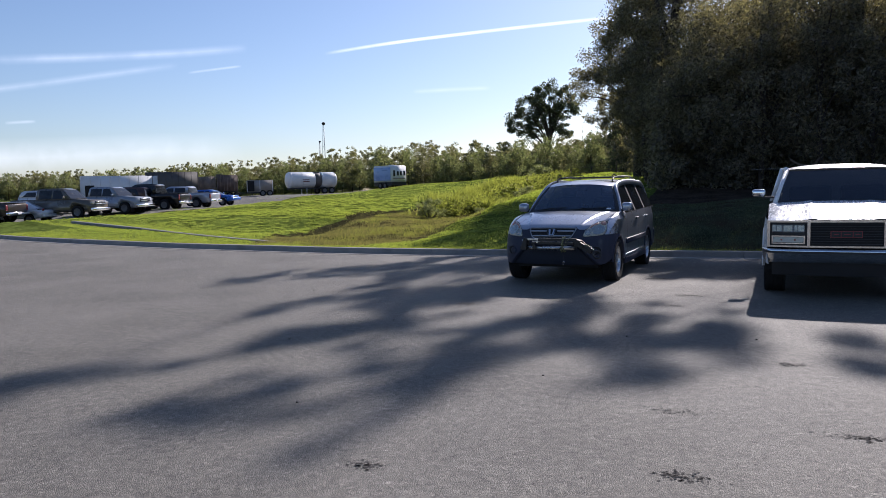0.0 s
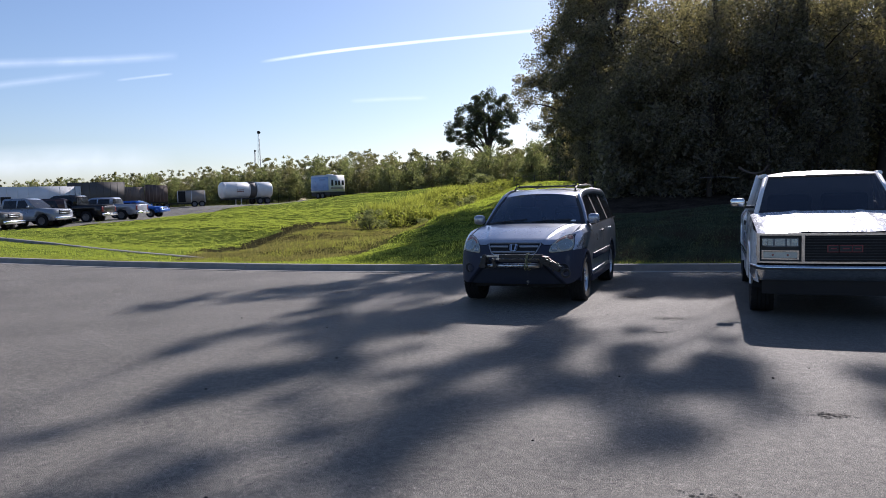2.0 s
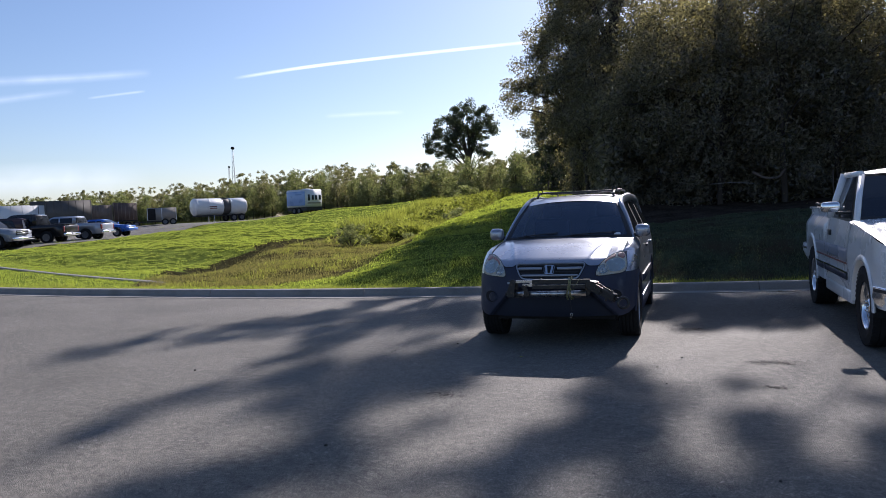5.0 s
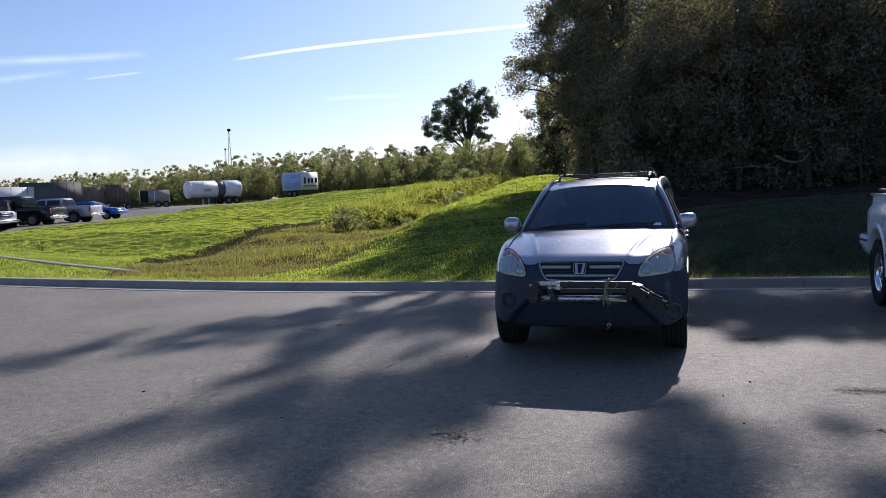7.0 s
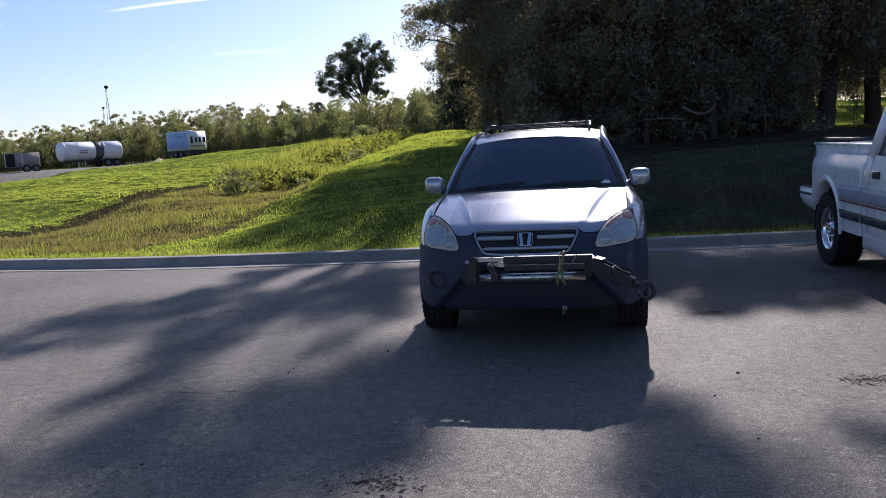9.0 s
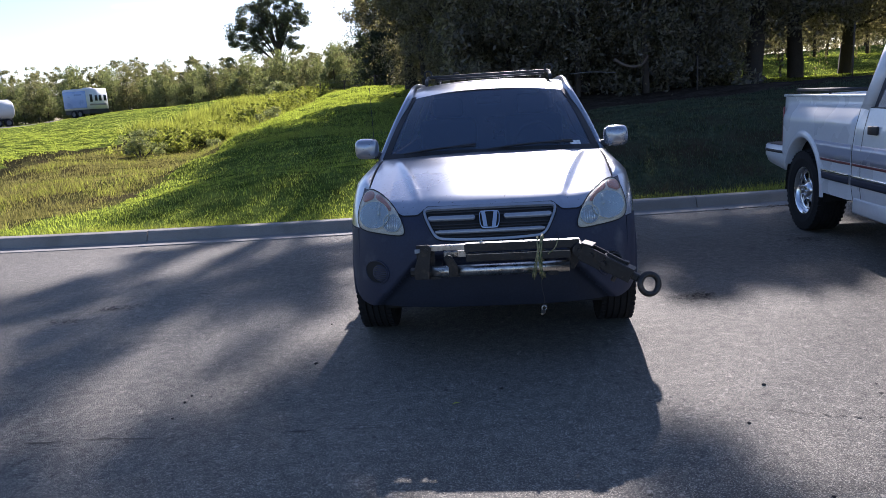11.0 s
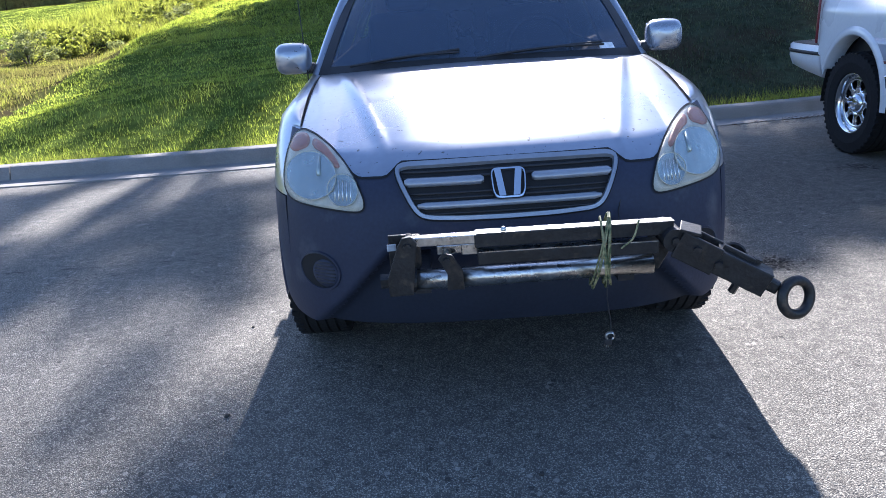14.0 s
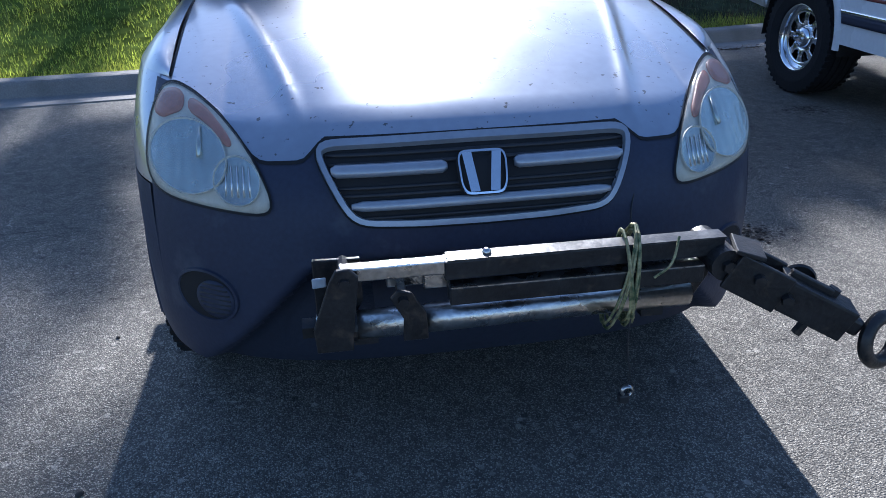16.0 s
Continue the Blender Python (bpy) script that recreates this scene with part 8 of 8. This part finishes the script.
# lattice masts beyond the row of trees
MAST = shader("mast_steel", (0.30, 0.31, 0.33), 0.6, vary=0.15)
for x, y, top, w0 in ((-119.5, 170, 21.3, 1.5), (-126.5, 178, 16.8, 0.7)):
    mt_ = thing("lattice_mast", "slim lattice steel mast with a dark head", "mast", pose(x, y, 1.0))
    h = top - 1.0
    for cx, cy in ((-1, -1), (1, -1), (0, 1)):
        bm = bmesh.new(); tube(bm, (cx * w0 / 2, cy * w0 / 2, 0), (cx * 0.12, cy * 0.12, h), 0.06, seg=5); part("leg", bm, MAST, mt_)
    for k in range(14):
        z0, z1 = h * k / 14, h * (k + 1) / 14
        s0, s1 = lerp(w0 / 2, 0.12, k / 14), lerp(w0 / 2, 0.12, (k + 1) / 14)
        bm = bmesh.new(); tube(bm, (-s0, -s0, z0), (s1, -s1, z1), 0.035, seg=4); tube(bm, (s0, -s0, z0), (0, s1, z1), 0.035, seg=4); part("brace", bm, MAST, mt_)
    bm = bmesh.new(); bmesh.ops.create_icosphere(bm, subdivisions=2, radius=0.55 if w0 > 1 else 0.35, matrix=Matrix.Translation((0, 0, h)) @ Matrix.Diagonal((1, 1, 0.8, 1))); part("head", bm, SEAM, mt_)

# loose bits on the asphalt
CLOD = shader("dark_grit", (0.04, 0.037, 0.033), 0.9, vary=0.3)
g = np.random.default_rng(11)
for k, (x, y) in enumerate([(1.13, -0.91), (1.34, -0.48), (1.23, -1.53), (-1.65, -0.42), (-3.35, -1.62), (-1.82, -2.03), (1.87, -3.63), (3.38, -2.96), (3.07, -3.39), (-1.37, -4.88), (-0.86, -3.55), (0.11, -6.76), (1.55, -5.41), (-1.15, 0.80), (-1.07, 0.02), (-1.65, -0.51), (-1.63, -0.71), (0.03, -0.44), (1.51, 1.19)]):
    bm = bmesh.new(); bmesh.ops.create_icosphere(bm, subdivisions=2, radius=1.0)
    for v in bm.verts:
        v.co *= 1 + 0.35 * noise.noise(v.co * 1.6 + Vector((k, 0, 0)))
    s = g.uniform(0.007, 0.013)
    ob = part("pebble", bm, CLOD); ob.matrix_basis = pose(x, y, lot_z(x, y) + s * 0.4, 0, 0, g.uniform(0, 360)) @ Matrix.Diagonal((s, s * 0.8, s * 0.6, 1))
    tagged(ob, "small dark pebble lying on the asphalt", "pebble", "pebbles on the asphalt")
OIL = shader("pitted_asphalt", (0.045, 0.042, 0.040), 0.9, spec=0.1, vary=0.5, scale=9, fine=60)
for x, y, rx, ry, count in ((1.45, 1.17, 0.17, 0.10, 170), (2.13, -0.60, 0.26, 0.11, 260), (3.37, -4.38, 0.15, 0.07, 120), (2.05, -1.55, 0.12, 0.06, 70), (-0.55, -2.15, 0.22, 0.14, 150), (2.85, -7.16, 0.16, 0.07, 130), (3.78, -6.17, 0.20, 0.06, 120), (2.68, -6.03, 0.22, 0.07, 70), (1.23, -7.64, 0.10, 0.06, 60), (-3.05, 1.45, 0.22, 0.09, 110), (-3.3, 1.12, 0.16, 0.07, 70), (2.9, 2.98, 0.20, 0.12, 150)):
    # where fine stone has worn out of the surface: many small dark pits
    bm = bmesh.new()
    for _ in range(count):
        cx, cy, r = float(np.clip(g.normal() * 0.5, -1.5, 1.5)) * rx, float(np.clip(g.normal() * 0.5, -1.5, 1.5)) * ry, g.uniform(0.003, 0.011)
        bm.faces.new([bm.verts.new((cx + r * math.cos(a) * g.uniform(0.7, 1.7), cy + r * math.sin(a) * g.uniform(0.5, 1.0), 0)) for a in (0.3, 1.4, 2.6, 3.9, 5.2)])
    ob = part("worn_patch", bm, OIL); ob.matrix_basis = pose(x, y, lot_z(x, y) + 0.003)
    tagged(ob, "dark pitted patch worn into the asphalt", "stain", kind="structure")
CRACK = shader("asphalt_crack", (0.062, 0.058, 0.053), 0.9, vary=0.4, scale=5, fine=60, spec=0.1)
for n_, (a_, b_, w_) in enumerate((((-10.4, 2.77), (-8.6, 3.15), 0.012), ((-9.6, 1.60), (-1.0, 1.86), 0.012), ((-9.0, -1.15), (0.4, -0.86), 0.009), ((1.0, -0.72), (2.9, -1.15), 0.008), ((-3.3, 1.32), (-1.3, 1.88), 0.007), ((-10.4, -1.5), (-7.7, -0.05), 0.009), ((1.3, 3.2), (3.0, 3.45), 0.008))):
    bm = bmesh.new()
    a_, b_ = Vector((*a_, 0)), Vector((*b_, 0))
    nn = Vector((-(b_ - a_).y, (b_ - a_).x, 0)).normalized()
    def crack(i, j):
        t = i / 180
        p = a_.lerp(b_, t) + nn * (0.05 * noise.noise(Vector((t * 5, n_, 0))) + 0.022 * noise.noise(Vector((t * 31, n_, 3))))
        half = w_ * 0.5 * min(1, 6 * t, 6 * (1 - t)) * max(0.0, 0.4 + 2.0 * noise.noise(Vector((t * 60, n_, 9))))
        p += nn * half * (2 * j - 1)
        return Vector((p.x, p.y, lot_z(p.x, p.y) + 0.003))
    grid(bm, 181, 2, crack)
    tagged(part("crack", bm, CRACK), "thin wandering crack in the asphalt", "crack", kind="structure")
bm = bmesh.new()
bm.faces.new([bm.verts.new(v) for v in ((-0.02, 0, 0.0), (0.0, -0.008, 0.006), (0.022, 0.0, 0.003), (0.0, 0.008, 0.007))])
ob = part("fallen_leaf", bm, leaf_shader("fallen_leaf", (0.45, 0.5, 0.08), (0.3, 0.3, 0.05), 0.1)); ob.matrix_basis = pose(-0.20, -0.62, 0.004, 0, 0, 15)
tagged(ob, "small yellow-green fallen leaf on the asphalt", "leaf")

# brown leaf litter in the gutter beside the pickup
g = np.random.default_rng(5)
V = []
for k in range(420):
    x = 2.75 + 1.5 * g.random() ** 0.8
    y = kerb_y(x) - 0.06 - abs(g.normal()) * 0.14
    a, s_ = g.uniform(0, 6.283), g.uniform(0.010, 0.024)
    c_, d_ = math.cos(a) * s_, math.sin(a) * s_
    z = lot_z(x, y) + 0.006
    V += [(x - c_, y - d_, z), (x + d_ * 0.4, y - c_ * 0.4, z + 0.006), (x + c_, y + d_, z + 0.003), (x - d_ * 0.4, y + c_ * 0.4, z + 0.007)]
tagged(leaf_mesh("leaf_litter", np.array(V), np.arange(len(V)).reshape(-1, 4), leaf_shader("dead_leaves", (0.085, 0.055, 0.032), (0.05, 0.03, 0.015), 0.5)), "dry brown leaf litter in the gutter by the kerb", "leaves", kind="stuff")

# vapour trails and thin cloud, very far off
def trail(label, pts, width, strength, soft):
    m = bpy.data.materials.new("vapour")
    m.use_nodes = True
    N, L = m.node_tree.nodes, m.node_tree.links
    N.remove(N["Principled BSDF"])
    e = N.new("ShaderNodeEmission"); e.inputs["Color"].default_value = (1, 1, 1, 1); e.inputs["Strength"].default_value = 1.0
    tr = N.new("ShaderNodeBsdfTransparent"); mx = N.new("ShaderNodeMixShader")
    uv = N.new("ShaderNodeTexCoord"); sp = N.new("ShaderNodeSeparateXYZ"); L.new(uv.outputs["UV"], sp.inputs[0])
    def ma(op, a, b=None, val=None):
        n = N.new("ShaderNodeMath"); n.operation = op
        L.new(a, n.inputs[0])
        if b is not None: L.new(b, n.inputs[1])
        elif val is not None: n.inputs[1].default_value = val
        n.use_clamp = op == "MULTIPLY"
        return n.outputs[0]
    v = ma("SUBTRACT", sp.outputs["Y"], val=0.5); v = ma("ABSOLUTE", v); v = ma("MULTIPLY", v, val=2.0); v = ma("SUBTRACT", v, val=1.0); v = ma("MULTIPLY", v, val=-1.0)
    v = ma("POWER", v, val=soft)
    u = ma("SUBTRACT", sp.outputs["X"], val=0.5); u = ma("ABSOLUTE", u); u = ma("MULTIPLY", u, val=2.0); u = ma("POWER", u, val=5.0); u = ma("SUBTRACT", u, val=1.0); u = ma("MULTIPLY", u, val=-1.0)
    nz = N.new("ShaderNodeTexNoise"); nz.inputs["Scale"].default_value = 0.012; nz.inputs["Detail"].default_value = 6; L.new(uv.outputs["Object"], nz.inputs["Vector"])
    f = ma("MULTIPLY", v, u); f = ma("MULTIPLY", f, nz.outputs["Fac"]); f = ma("MULTIPLY", f, val=strength * 2)
    L.new(f, mx.inputs[0]); L.new(tr.outputs[0], mx.inputs[1]); L.new(e.outputs[0], mx.inputs[2]); L.new(mx.outputs[0], N["Material Output"].inputs["Surface"])
    P = smooth_line(pts, 30)
    bm = bmesh.new()
    rows = grid(bm, 30, 5, lambda i, j: P[i] + Vector((0, 0, width * (j / 4 - 0.5))))
    ul = bm.loops.layers.uv.new("UVMap")
    idx = {v: (i / 29, j / 4) for i, r in enumerate(rows) for j, v in enumerate(r)}
    for f_ in bm.faces:
        for lo in f_.loops:
            lo[ul].uv = idx[lo.vert]
    ob = part("vapour_trail", bm, m)
    ob.visible_shadow = False
    return tagged(ob, label, "cloud", kind="structure")


trail("bright narrow vapour trail high in the sky", [(-1369, 2030, 448), (-1185, 2136, 480), (-983, 2231, 503), (-758, 2313, 520), (-525, 2375, 531), (-300, 2420, 538)], 13, 0.75, 0.8)
trail("soft spreading vapour trail in the sky", [(-2050, 1360, 395), (-1997, 1434, 402), (-1864, 1598, 421), (-1729, 1738, 439), (-1560, 1885, 462)], 36, 0.20, 1.4)
trail("soft spreading vapour trail in the sky", [(-2150, 1230, 285), (-2059, 1367, 312), (-1953, 1507, 345), (-1817, 1660, 383), (-1722, 1752, 404)], 30, 0.15, 1.4)
trail("short thin vapour trail in the sky", [(-1707, 1772, 382), (-1645, 1826, 395), (-1582, 1879, 407)], 10, 0.2, 0.9)
trail("small wisp of thin cloud", [(-2051, 1397, 220), (-2028, 1430, 224), (-2004, 1462, 227)], 12, 0.2, 1.0)
trail("small wisp of thin cloud", [(-1134, 2191, 326), (-1015, 2246, 330), (-894, 2299, 332)], 20, 0.14, 1.2)
trail("low bank of thin white cloud on the horizon", [(-2500, 700, 95), (-2080, 1366, 118), (-1949, 1546, 128), (-1787, 1727, 140), (-1600, 1900, 135)], 120, 0.24, 1.0)
